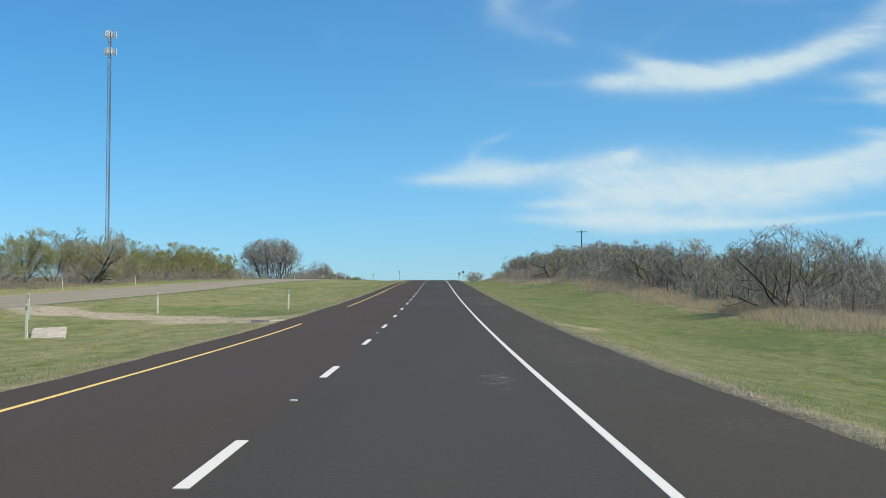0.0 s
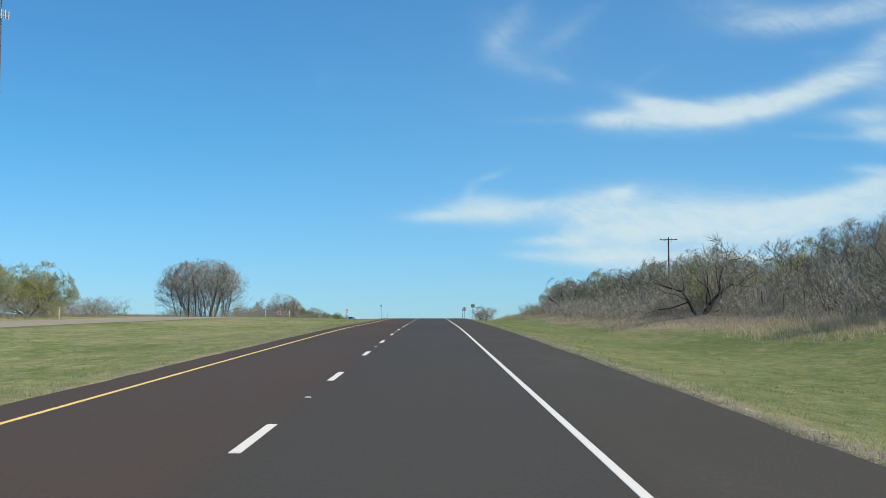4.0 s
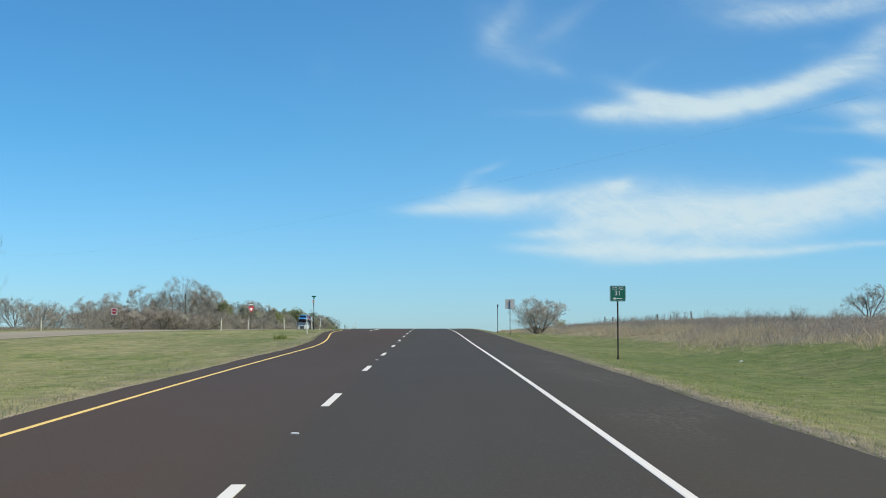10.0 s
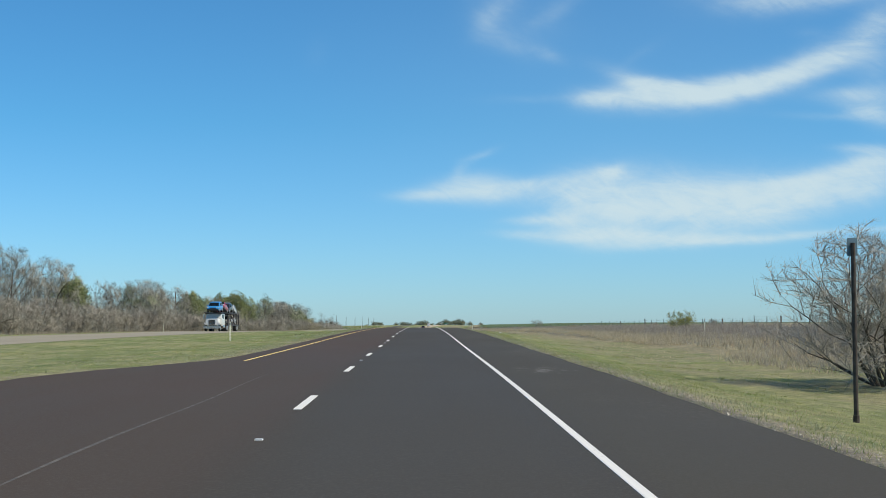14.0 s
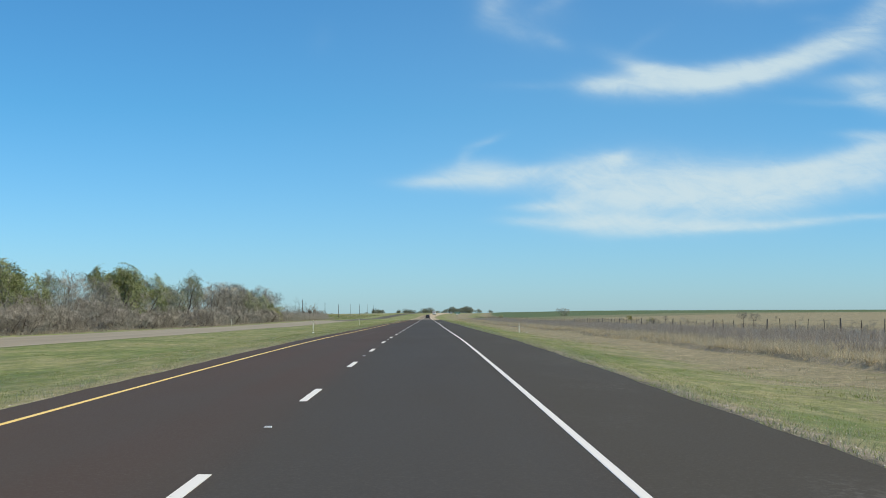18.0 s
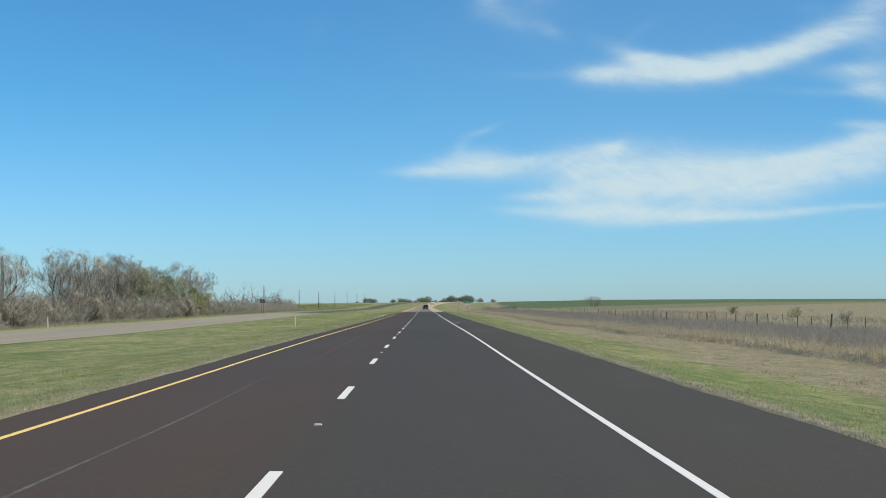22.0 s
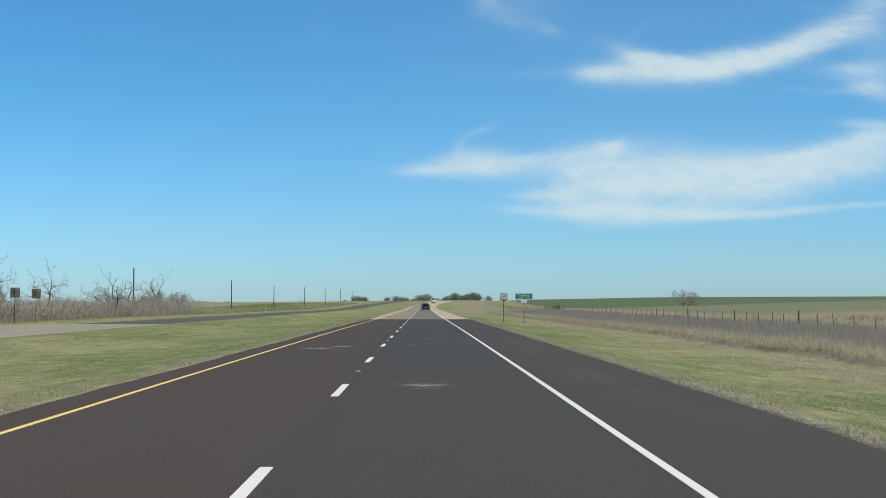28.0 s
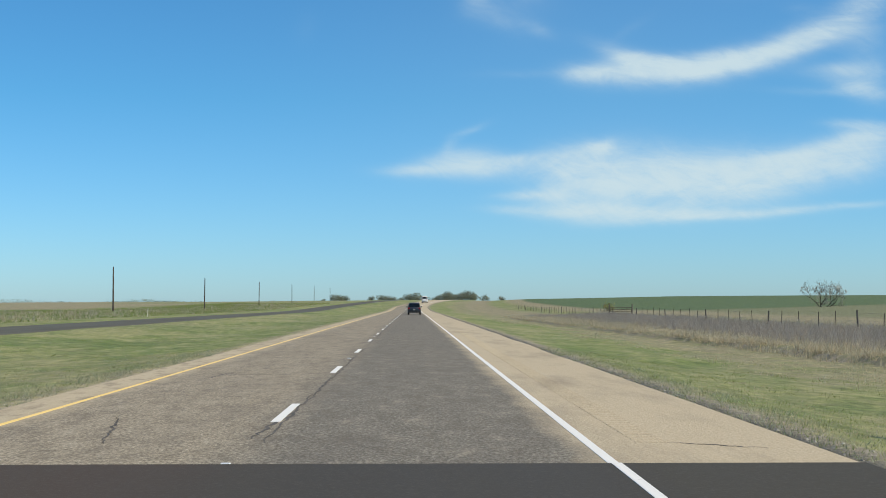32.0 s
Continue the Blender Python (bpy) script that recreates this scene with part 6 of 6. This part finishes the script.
# ---- fence ----
def fence(label, y0, y1, across):
    top = tagged(new("wire_fence"), label, "fence")
    wood = bpy.data.meshes.new("post")
    bm = tube(bmesh.new(), (0, 0, -0.3), (0, 0, 1.22), 0.075, 0.06, 8)
    bm.to_mesh(wood)
    wood.materials.append(post_wood)
    steel = bpy.data.meshes.new("steel_post")
    bm = box(bmesh.new(), (-0.022, -0.022, -0.3), (0.022, 0.022, 1.14), 0.004)
    bm.to_mesh(steel)
    steel.materials.append(rust_steel)
    ys = np.arange(y0, y1, 4.2)
    pts = []
    for k, y in enumerate(ys):
        x = across + 0.25 * math.sin(y * 0.05) + float(bend(y))
        z = gz(x, y)
        ob = part_mesh("wooden_post" if k % 5 == 0 else "steel_post", wood if k % 5 == 0 else steel, top)
        ob.matrix_basis = pose(x, y + rnd.uniform(-0.5, 0.5), z, rnd.uniform(-4, 4), rnd.uniform(-4, 4), 0) @ Matrix.Diagonal((1, 1, rnd.uniform(0.92, 1.1), 1))
        pts.append((x, y, z))
    for h in (0.35, 0.6, 0.85, 1.1):
        cu = bpy.data.curves.new("fence_wire", "CURVE")
        cu.dimensions, cu.bevel_depth, cu.bevel_resolution = "3D", 0.0035, 0
        sp = cu.splines.new("POLY")
        sp.points.add(len(pts) - 1)
        for i, (x, y, z) in enumerate(pts):
            sp.points[i].co = (x, y, z + h, 1)
        cu.materials.append(wire_metal)
        ob = new("fence_wire", cu)
        ob.parent = top


fence("wire fence with dark wooden and steel posts along the field", 442, 1330, 31)
fence("old wire fence half hidden in dead grass below the mesquites", 52, 262, 22.0)


def ranch_gate(label):
    top = new("ranch_gate")
    for x in (-1.9, 1.9):
        part("gate_post", tube(bmesh.new(), (x, 0, -0.4), (x, 0, 1.7), 0.11, 0.09, 10), post_wood, top)
    for z in (0.3, 0.6, 0.9, 1.2):
        part("rail", tube(bmesh.new(), (-1.8, 0, z), (1.8, 0, z), 0.03), rust_steel, top)
    part("brace", tube(bmesh.new(), (-1.8, 0.03, 0.3), (1.8, 0.03, 1.2), 0.025), rust_steel, top)
    return tagged(top, label, "gate")


gate = ranch_gate("rusty tubular ranch gate between wooden posts")
gate.matrix_basis = pose(31.3, 512, gz(31.3, 512), 0, 0, 62)
copy_thing(gate, pose(32.5, 1157, gz(32.5, 1157), 0, 0, 20))


# ---- cell tower ----
def cell_tower():
    top = new("cell_tower")
    H0 = 92.5
    side = 0.68
    feet = [(side * math.cos(a), side * math.sin(a)) for a in (math.pi / 2, math.pi * 7 / 6, math.pi * 11 / 6)]
    for x, y in feet:
        part("mast_leg", tube(bmesh.new(), (x, y, -0.5), (x, y, H0), 0.12, 0.11, 8), tower_steel, top)
    brace = bmesh.new()
    for k in range(46):
        z = k * 2.0
        for i in range(3):
            a, b = feet[i], feet[(i + 1) % 3]
            p, q = ((*a, z), (*b, z + 2.0)) if k % 2 else ((*b, z), (*a, z + 2.0))
            tube(brace, p, q, 0.045, 0.045, 4)
            tube(brace, (*a, z), (*b, z), 0.03, 0.03, 4)
    part("lattice", brace, tower_steel, top, "criss-cross steel bracing")
    for z, r in ((H0 - 2.0, 2.3), (H0 - 8.3, 2.3)):
        plat = bmesh.new()
        for i in range(3):
            a = radians(30 + 120 * i)
            b = radians(150 + 120 * i)
            p, q = (r * math.cos(a), r * math.sin(a)), (r * math.cos(b), r * math.sin(b))
            tube(plat, (*p, z), (*q, z), 0.09, 0.09, 6)
            tube(plat, (*p, z + 1.1), (*q, z + 1.1), 0.06, 0.06, 6)
            tube(plat, (0, 0, z), (*p, z), 0.08, 0.08, 6)
        mount = part("antenna_mount", plat, galvanised, top)
        for i in range(3):
            a, b = radians(30 + 120 * i), radians(150 + 120 * i)
            for u in (0.05, 0.35, 0.65, 0.95):
                x = r * (math.cos(a) * (1 - u) + math.cos(b) * u)
                y = r * (math.sin(a) * (1 - u) + math.sin(b) * u)
                m = Matrix.Translation((x * 1.05, y * 1.05, z + 0.5)) @ Matrix.Rotation(radians(90 + 120 * i), 4, "Z")
                ob = part("panel_antenna", box(bmesh.new(), (-0.2, -0.12, -1.3), (0.2, 0.12, 1.3), 0.04, m), sign_white, mount)
    part("lightning_rod", tube(bmesh.new(), (0, 0, H0), (0, 0, H0 + 3), 0.06, 0.02, 6), galvanised, top)
    for z in (12, 41, 63):
        part("dish_arm", tube(bmesh.new(), (-1.0, 0, z), (1.0, 0, z), 0.12, 0.12, 6), galvanised, top)
    return tagged(top, "tall slender grey lattice cell tower with panel antennas", "cell tower")


cell_tower().matrix_basis = pose(-118, 476, gz(-118, 476))


# ---- culverts and litter ----
def slab(label, w, l, h):
    bm = box(bmesh.new(), (-w / 2, -l / 2, -0.15), (w / 2, l / 2, h), 0.03)
    top = tagged(new("concrete_slab", bpy.data.meshes.new("concrete_slab")), label, "concrete slab")
    bm.to_mesh(top.data)
    bm.free()
    top.data.materials.append(concrete)
    return top


slab("pale sloping concrete culvert end in the median grass", 1.15, 2.2, 0.05).matrix_basis = pose(-11.5, 47.5, gz(-11.5, 47.5) + 0.12, 9, -3, 14)
slab("pale concrete driveway edge beside the shoulder", 0.9, 3.0, 0.04).matrix_basis = pose(-5.1, 59, gz(-5.1, 59), 0, 0, -18)


def lump(name, size, squash, mat, label, category, seed):
    bm = bmesh.new()
    bmesh.ops.create_icosphere(bm, subdivisions=2, radius=size)
    g = random.Random(seed)
    for v in bm.verts:
        v.co *= 0.75 + 0.5 * g.random()
        v.co.z = max(v.co.z * squash, -size * 0.2)
    me = bpy.data.meshes.new(name)
    bm.to_mesh(me)
    bm.free()
    me.materials.append(mat)
    return tagged(new(name, me), label, category)


clay = plain("pale_clod", (0.46, 0.40, 0.31), 0.95, 0, 0.3)
for k, (x, y, s) in enumerate(((-4.9, 853.5, 0.28), (-5.3, 855.0, 0.22), (-5.0, 856.2, 0.25), (-5.6, 854.2, 0.2))):
    lump("clod", s, 0.7, clay, "pale broken clod lying on the grass edge", "clod", k).matrix_basis = pose(x, y, gz(x, y) + 0.03, 0, 0, 40 * k)
for k, (x, y) in enumerate(((13.2, 345, ), (13.6, 692), (10.2, 560), (-8.1, 655))):
    lump("litter", 0.11, 0.5, sign_white, "crumpled white litter in the grass", "litter", 20 + k).matrix_basis = pose(x, y, gz(x, y) + 0.02, 0, 0, 70 * k)


def strips():
    top = tagged(new("wood_scraps"), "pale splintered wood scraps on the shoulder", "debris")
    for k, (x, y, a, l) in enumerate(((0, 0, 70, 0.36), (0.12, 0.25, 95, 0.34), (-0.08, 0.5, 50, 0.3), (0.2, -0.2, 100, 0.3))):
        m = Matrix.Translation((x, y, 0.02 + 0.012 * k)) @ Matrix.Rotation(radians(a), 4, "Z")
        part("scrap", box(bmesh.new(), (-0.03, -l / 2, -0.012), (0.03, l / 2, 0.012), 0.004, m), clay, top)
    return top


strips().matrix_basis = pose(3.98, 771.6, float(road_z(771.6)) + 0.004)

# ---- vehicles ----
def car_paint(name, c):
    k = Nodes(name, 0.32)
    k.bsdf.inputs["Coat Weight"].default_value = 0.5
    k.colour(k.mix(k.span(k.noise(3, 5), 0.4, 0.8), c, tuple(v * 0.8 + 0.02 for v in c)))
    return k.mat


dark_glass = plain("dark_car_glass", (0.02, 0.025, 0.03), 0.08)
rubber = plain("tyre_rubber", (0.022, 0.022, 0.022), 0.85)
alloy = plain("wheel_alloy", (0.45, 0.45, 0.46), 0.35, 0.8)
lamp_red = plain("red_lamp_lens", (0.32, 0.012, 0.012), 0.25)
lamp_clear = plain("clear_lamp_lens", (0.7, 0.7, 0.7), 0.15)
black_trim = plain("black_trim", (0.02, 0.02, 0.021), 0.55)
chrome = plain("chrome", (0.62, 0.62, 0.63), 0.18, 1.0)
plate_white = plain("number_plate", (0.6, 0.6, 0.58), 0.5)


def loft(stations):
    """A body from cross sections: y, then half widths and heights from sill to roof."""
    bm = bmesh.new()
    rings = []
    for y, sect in stations:
        left = [bm.verts.new((-w, y, z)) for w, z in sect]
        rightv = [bm.verts.new((w, y, z)) for w, z in reversed(sect)]
        rings.append(left + rightv)
    n = len(rings[0])
    for a, b in zip(rings, rings[1:]):
        for i in range(n):
            bm.faces.new((a[i], a[(i + 1) % n], b[(i + 1) % n], b[i]))
    bm.faces.new(rings[0][::-1]), bm.faces.new(rings[-1])
    bmesh.ops.recalc_face_normals(bm, faces=bm.faces[:])
    return bm


def wheel(top, x, y, r, w):
    hub = new("wheel")
    hub.parent = top
    hub.matrix_basis = pose(x, y, r)
    bm = bmesh.new()
    bmesh.ops.create_cone(bm, cap_ends=True, segments=24, radius1=r, radius2=r, depth=w, matrix=Matrix.Rotation(radians(90), 4, "Y"))
    bmesh.ops.bevel(bm, geom=[e for e in bm.edges if abs(e.verts[0].co.x - e.verts[1].co.x) < 1e-5], offset=r * 0.09, segments=2, affect="EDGES")
    me = bpy.data.meshes.new("wheel")
    bm.to_mesh(me)
    bm.free()
    me.materials.append(rubber)
    part_mesh("tyre", me, hub)
    s = 1 if x > 0 else -1
    bm = bmesh.new()
    bmesh.ops.create_cone(bm, cap_ends=True, segments=20, radius1=r * 0.62, radius2=r * 0.55, depth=0.03, matrix=Matrix.Translation((s * (w / 2 + 0.008), 0, 0)) @ Matrix.Rotation(radians(90 * s), 4, "Y"))
    part("rim", bm, alloy, hub)


def car(name, label, paint, length=4.7, width=1.88, height=1.72, boxy=True, tail=True):
    """A car pointing along +y with its rear at y = 0."""
    top = new(name)
    w, h, l = width / 2, height, length
    belt = h * 0.60
    if boxy:
        st = [(0.0, 0.42, belt, belt), (0.06, 0.40, belt + 0.02, belt + 0.03), (0.16, 0.32, belt + 0.03, h * 0.90), (0.42, 0.30, belt + 0.03, h * 0.985), (l * 0.35, 0.28, belt + 0.02, h),
              (l * 0.55, 0.28, belt, h * 0.985), (l * 0.63, 0.28, belt, h * 0.93), (l * 0.76, 0.30, belt - 0.03, belt), (l * 0.93, 0.34, belt - 0.09, belt - 0.07), (l * 0.985, 0.38, belt - 0.2, belt - 0.18), (l, 0.42, belt - 0.3, belt - 0.28)]
    else:
        st = [(0.0, 0.42, belt, belt), (0.05, 0.40, belt + 0.03, belt + 0.05), (0.5, 0.30, belt + 0.04, h * 0.86), (1.0, 0.28, belt + 0.03, h * 0.97), (l * 0.42, 0.27, belt + 0.02, h),
              (l * 0.54, 0.27, belt, h * 0.975), (l * 0.62, 0.27, belt, h * 0.88), (l * 0.73, 0.29, belt - 0.03, belt), (l * 0.93, 0.33, belt - 0.1, belt - 0.08), (l * 0.985, 0.36, belt - 0.2, belt - 0.18), (l, 0.4, belt - 0.3, belt - 0.28)]
    stations = []
    for k, (y, sill, b, r) in enumerate(st):
        nose = 0.9 if k in (0, len(st) - 1) else 0.97 if k in (1, len(st) - 2) else 1.0
        roofw = w * nose * (0.80 if r > b + 0.1 else 0.93)
        stations.append((y, [(w * nose * 0.93, sill), (w * nose, sill + 0.18), (w * nose, b - 0.08), (w * nose * 0.97, b), (roofw, max(r - 0.06, b + 0.005)), (roofw * 0.88, max(r, b + 0.01))]))
    body = part("body", loft(stations), paint, top)
    body.data.polygons.foreach_set("use_smooth", [True] * len(body.data.polygons))
    # glass, set just proud of the body
    zt = h * 0.88
    y0, y1 = (0.05, 0.145) if boxy else (0.07, 0.55)
    bm = bmesh.new()
    v = [bm.verts.new(p) for p in ((-w * 0.80, y0 - 0.012, belt + 0.06), (w * 0.80, y0 - 0.012, belt + 0.06), (w * 0.70, y1 - 0.03, zt - (0.0 if boxy else 0.05)), (-w * 0.70, y1 - 0.03, zt - (0.0 if boxy else 0.05)))]
    bm.faces.new(v)
    bmesh.ops.solidify(bm, geom=bm.faces[:], thickness=0.012)
    part("rear_window", bm, dark_glass, top)
    bm = bmesh.new()
    ya, yb = l * 0.765, l * 0.635
    v = [bm.verts.new(p) for p in ((w * 0.84, ya, belt + 0.02), (-w * 0.84, ya, belt + 0.02), (-w * 0.72, yb + 0.02, h * 0.92), (w * 0.72, yb + 0.02, h * 0.92))]
    bm.faces.new(v)
    bmesh.ops.solidify(bm, geom=bm.faces[:], thickness=-0.015)
    part("windscreen", bm, dark_glass, top)
    for s in (-1, 1):
        bm = bmesh.new()
        ys = (0.35 if boxy else 0.85, l * 0.36, l * 0.62)
        for a, b in ((ys[0], ys[1] - 0.04), (ys[1] + 0.04, ys[2])):
            f = [bm.verts.new(p) for p in ((s * (w * 0.985), a, belt + 0.04), (s * (w * 0.985), b + (0.12 if b == ys[2] else 0), belt + 0.04), (s * w * 0.835, b, h * 0.90), (s * w * 0.835, a, h * 0.90))]
            bm.faces.new(f)
        bmesh.ops.solidify(bm, geom=bm.faces[:], thickness=0.01)
        part("side_window", bm, dark_glass, top)
        part("tail_lamp", box(bmesh.new(), (s * w * 0.68 if s > 0 else -w * 0.96, -0.03, belt - 0.24), (w * 0.96 if s > 0 else -w * 0.68, 0.05, belt - 0.02), 0.015), lamp_red, top)
        part("headlamp", box(bmesh.new(), (s * w * 0.60 if s > 0 else -w * 0.93, l - 0.12, belt - 0.28), (w * 0.93 if s > 0 else -w * 0.60, l - 0.005, belt - 0.14), 0.015), lamp_clear, top)
        part("mirror", box(bmesh.new(), (s * w if s > 0 else -w - 0.2, l * 0.62, belt + 0.02), (w + 0.2 if s > 0 else -w, l * 0.62 + 0.12, belt + 0.17), 0.03), paint, top)
        for y in (l * 0.19, l * 0.81):
            wheel(top, s * (w - 0.12), y, 0.36, 0.24)
    part("rear_bumper", box(bmesh.new(), (-w * 0.93, -0.10, 0.34), (w * 0.93, 0.12, 0.62), 0.04), black_trim if boxy else paint, top)
    part("front_bumper", box(bmesh.new(), (-w * 0.92, l - 0.10, 0.30), (w * 0.92, l + 0.08, 0.56), 0.04), black_trim if boxy else paint, top)
    part("grille", box(bmesh.new(), (-w * 0.5, l - 0.03, 0.58), (w * 0.5, l + 0.02, 0.74), 0.01), black_trim, top)
    part("number_plate", box(bmesh.new(), (-0.15, -0.035, 0.70), (0.15, -0.02, 0.85), 0.003), plate_white, top)
    part("plate_bar", box(bmesh.new(), (-0.11, -0.038, 0.75), (0.11, -0.036, 0.80)), black_trim, top)
    if boxy:
        for s in (-1, 1):
            part("roof_rail", tube(bmesh.new(), (s * w * 0.62, 0.5, h + 0.03), (s * w * 0.62, l * 0.55, h + 0.03), 0.02), black_trim, top)
    return tagged(top, label, "car")


suv = car("suv", "black boxy SUV driving ahead in the lane", car_paint("black_paint", (0.012, 0.014, 0.02)), 4.7, 1.95, 1.78)
suv.matrix_basis = pose(2.05, 1158, float(road_z(1158)) - 0.02)
box_truck = car("delivery_van", "white delivery van far ahead on the worn road", car_paint("white_paint", (0.7, 0.7, 0.7)), 6.4, 2.4, 2.9)
box_truck.matrix_basis = pose(2.0 + float(bend(1505)), 1505, float(road_z(1505)) - 0.02, 0, 0, -3)


def car_hauler():
    """A tractor with a car-carrier trailer; its nose at y = 0, pointing along -y."""
    top = new("car_hauler")
    white = car_paint("tractor_white", (0.72, 0.72, 0.70))
    dark = plain("carrier_frame", (0.05, 0.05, 0.055), 0.6, 0.4)
    part("chassis", box(bmesh.new(), (-0.45, 0.4, 0.62), (0.45, 8.0, 0.92), 0.03), dark, top)
    hood = loft([(0.05, [(0.78, 0.95), (0.85, 1.1), (0.85, 1.55), (0.80, 1.75), (0.5, 1.80)]), (1.5, [(0.95, 0.95), (1.0, 1.1), (1.0, 1.7), (0.95, 1.85), (0.6, 1.95)])])
    part("hood", hood, white, top)
    cab = loft([(1.5, [(1.10, 0.8), (1.18, 1.0), (1.18, 1.9), (1.15, 2.0), (0.95, 2.02)]), (1.9, [(1.12, 0.8), (1.2, 1.0), (1.2, 2.0), (1.1, 2.55), (0.9, 2.62)]), (3.2, [(1.12, 0.8), (1.2, 1.0), (1.2, 2.0), (1.15, 2.62), (0.95, 2.7)]),
                (4.6, [(1.15, 0.8), (1.2, 1.0), (1.2, 2.0), (1.15, 2.62), (0.95, 2.7)])])
    part("cab", cab, white, top)
    bm = bmesh.new()
    f = [bm.verts.new(p) for p in ((-1.02, 1.53, 1.98), (1.02, 1.53, 1.98), (0.92, 1.86, 2.5), (-0.92, 1.86, 2.5))]
    bm.faces.new(f)
    bmesh.ops.solidify(bm, geom=bm.faces[:], thickness=0.02)
    part("windscreen", bm, dark_glass, top)
    part("grille", box(bmesh.new(), (-0.5, 0.0, 1.0), (0.5, 0.06, 1.7), 0.03), black_trim, top)
    for z in (1.12, 1.26, 1.40, 1.54):
        part("grille_bar", box(bmesh.new(), (-0.48, -0.02, z), (0.48, 0.0, z + 0.03), 0.005), chrome, top)
    part("bumper", box(bmesh.new(), (-1.2, -0.18, 0.42), (1.2, 0.12, 0.86), 0.05), chrome, top)
    for s in (-1, 1):
        part("headlamp", box(bmesh.new(), (s * 0.98 - 0.16, 0.0, 1.05), (s * 0.98 + 0.16, 0.2, 1.3), 0.04), lamp_clear, top)
        part("fender", box(bmesh.new(), (s * 1.0 - 0.22, 0.2, 0.95), (s * 1.0 + 0.22, 1.5, 1.25), 0.12), white, top)
        part("mirror", box(bmesh.new(), (s * 1.45 - 0.1, 1.6, 1.85), (s * 1.45 + 0.1, 1.72, 2.5), 0.03), chrome, top)
        part("fuel_tank", tube(bmesh.new(), (s * 0.95, 3.0, 0.68), (s * 0.95, 4.5, 0.68), 0.3, 0.3, 16), chrome, top)
        part("side_window", box(bmesh.new(), (s * 1.2 - 0.012, 1.95, 2.0), (s * 1.2 + 0.012, 2.9, 2.5), 0.01), dark_glass, top)
        for y in (0.9, 5.6, 6.9, 16.2, 17.4):
            wheel(top, s * 1.02, y, 0.5, 0.3 if y < 1 else 0.5)
        for y in (1.6, 4.8, 7.4, 10.5, 13.5, 16.5, 19.0):
            part("upright", box(bmesh.new(), (s * 1.22 - 0.06, y - 0.06, 0.9 if y > 7 else 2.6), (s * 1.22 + 0.06, y + 0.06, 2.75), 0.01), dark, top)
        part("side_rail", box(bmesh.new(), (s * 1.22 - 0.06, 7.2, 0.85), (s * 1.22 + 0.06, 19.4, 1.05), 0.01), dark, top)
        part("upper_rail", box(bmesh.new(), (s * 1.22 - 0.07, 0.6, 2.72), (s * 1.22 + 0.07, 19.4, 2.84), 0.01), dark, top)
        for y in (7.6, 9.2, 11.5, 13.2, 14.5, 16.8):
            part("ramp_strut", tube(bmesh.new(), (s * 1.22, y, 1.0), (s * 1.22, y + 1.6, 2.75), 0.05), dark, top)
            part("hydraulic_ram", tube(bmesh.new(), (s * 1.14, y + 1.5, 1.0), (s * 1.14, y + 0.5, 2.7), 0.035), chrome, top)
    for y0, y1, z, tilt in ((0.5, 5.1, 2.77, 2), (5.4, 10.2, 2.95, -9), (10.4, 14.8, 2.85, 7), (14.9, 19.5, 2.75, -11)):
        m = Matrix.Translation((0, (y0 + y1) / 2, z)) @ Matrix.Rotation(radians(tilt), 4, "X")
        for s in (-1, 1):
            part("wheel_track", box(bmesh.new(), (s * 0.85 - 0.28, (y0 - y1) / 2, -0.04), (s * 0.85 + 0.28, (y1 - y0) / 2, 0.04), 0.01, m), dark, top)
        for u in (-0.42, 0.0, 0.42):
            part("cross_member", box(bmesh.new(), (-1.18, u * (y1 - y0) - 0.06, -0.10), (1.18, u * (y1 - y0) + 0.06, -0.03), 0.01, m), dark, top)
    part("lower_deck", box(bmesh.new(), (-1.15, 8.2, 0.88), (1.15, 19.4, 0.95), 0.01), dark, top)
    return tagged(top, "white semi tractor with a dark open car-carrier trailer", "truck")


HX, HY = -29.2, 612.0
hz = float(road_z(HY + 8)) + float(opp_rise(HY + 8))
car_hauler().matrix_basis = pose(HX, HY, hz)
loads = [("hatchback", "bright blue hatchback on the carrier's upper deck", (0.02, 0.25, 0.62), 0.6, 2.83, 1.8, True, -2), ("suv", "dark red SUV tilted on the carrier's upper deck", (0.42, 0.025, 0.05), 5.5, 3.0, 1.85, False, 9),
         ("sedan", "black sedan tilted on the carrier's upper deck", (0.02, 0.02, 0.022), 10.4, 2.9, 1.85, False, -7), ("hatchback", "silver hatchback tilted at the carrier's tail", (0.5, 0.5, 0.5), 14.9, 2.8, 1.8, False, 11),
         ("suv", "white SUV on the carrier's lower deck", (0.68, 0.68, 0.68), 14.2, 0.95, 1.85, True, 0), ("sedan", "grey sedan on the carrier's lower deck", (0.2, 0.2, 0.21), 8.9, 0.95, 1.85, False, 0)]
for name, label, c, y, z, w, boxy, tilt in loads:
    ob = car(name, label, car_paint(name + "_paint", c), 4.4, w, 1.5 if not boxy else 1.6, boxy)
    ob.matrix_basis = pose(HX, HY + y + 2.2, hz + z, -tilt, 0, 0) @ pose(0, 2.2, 0, 0, 0, 180)
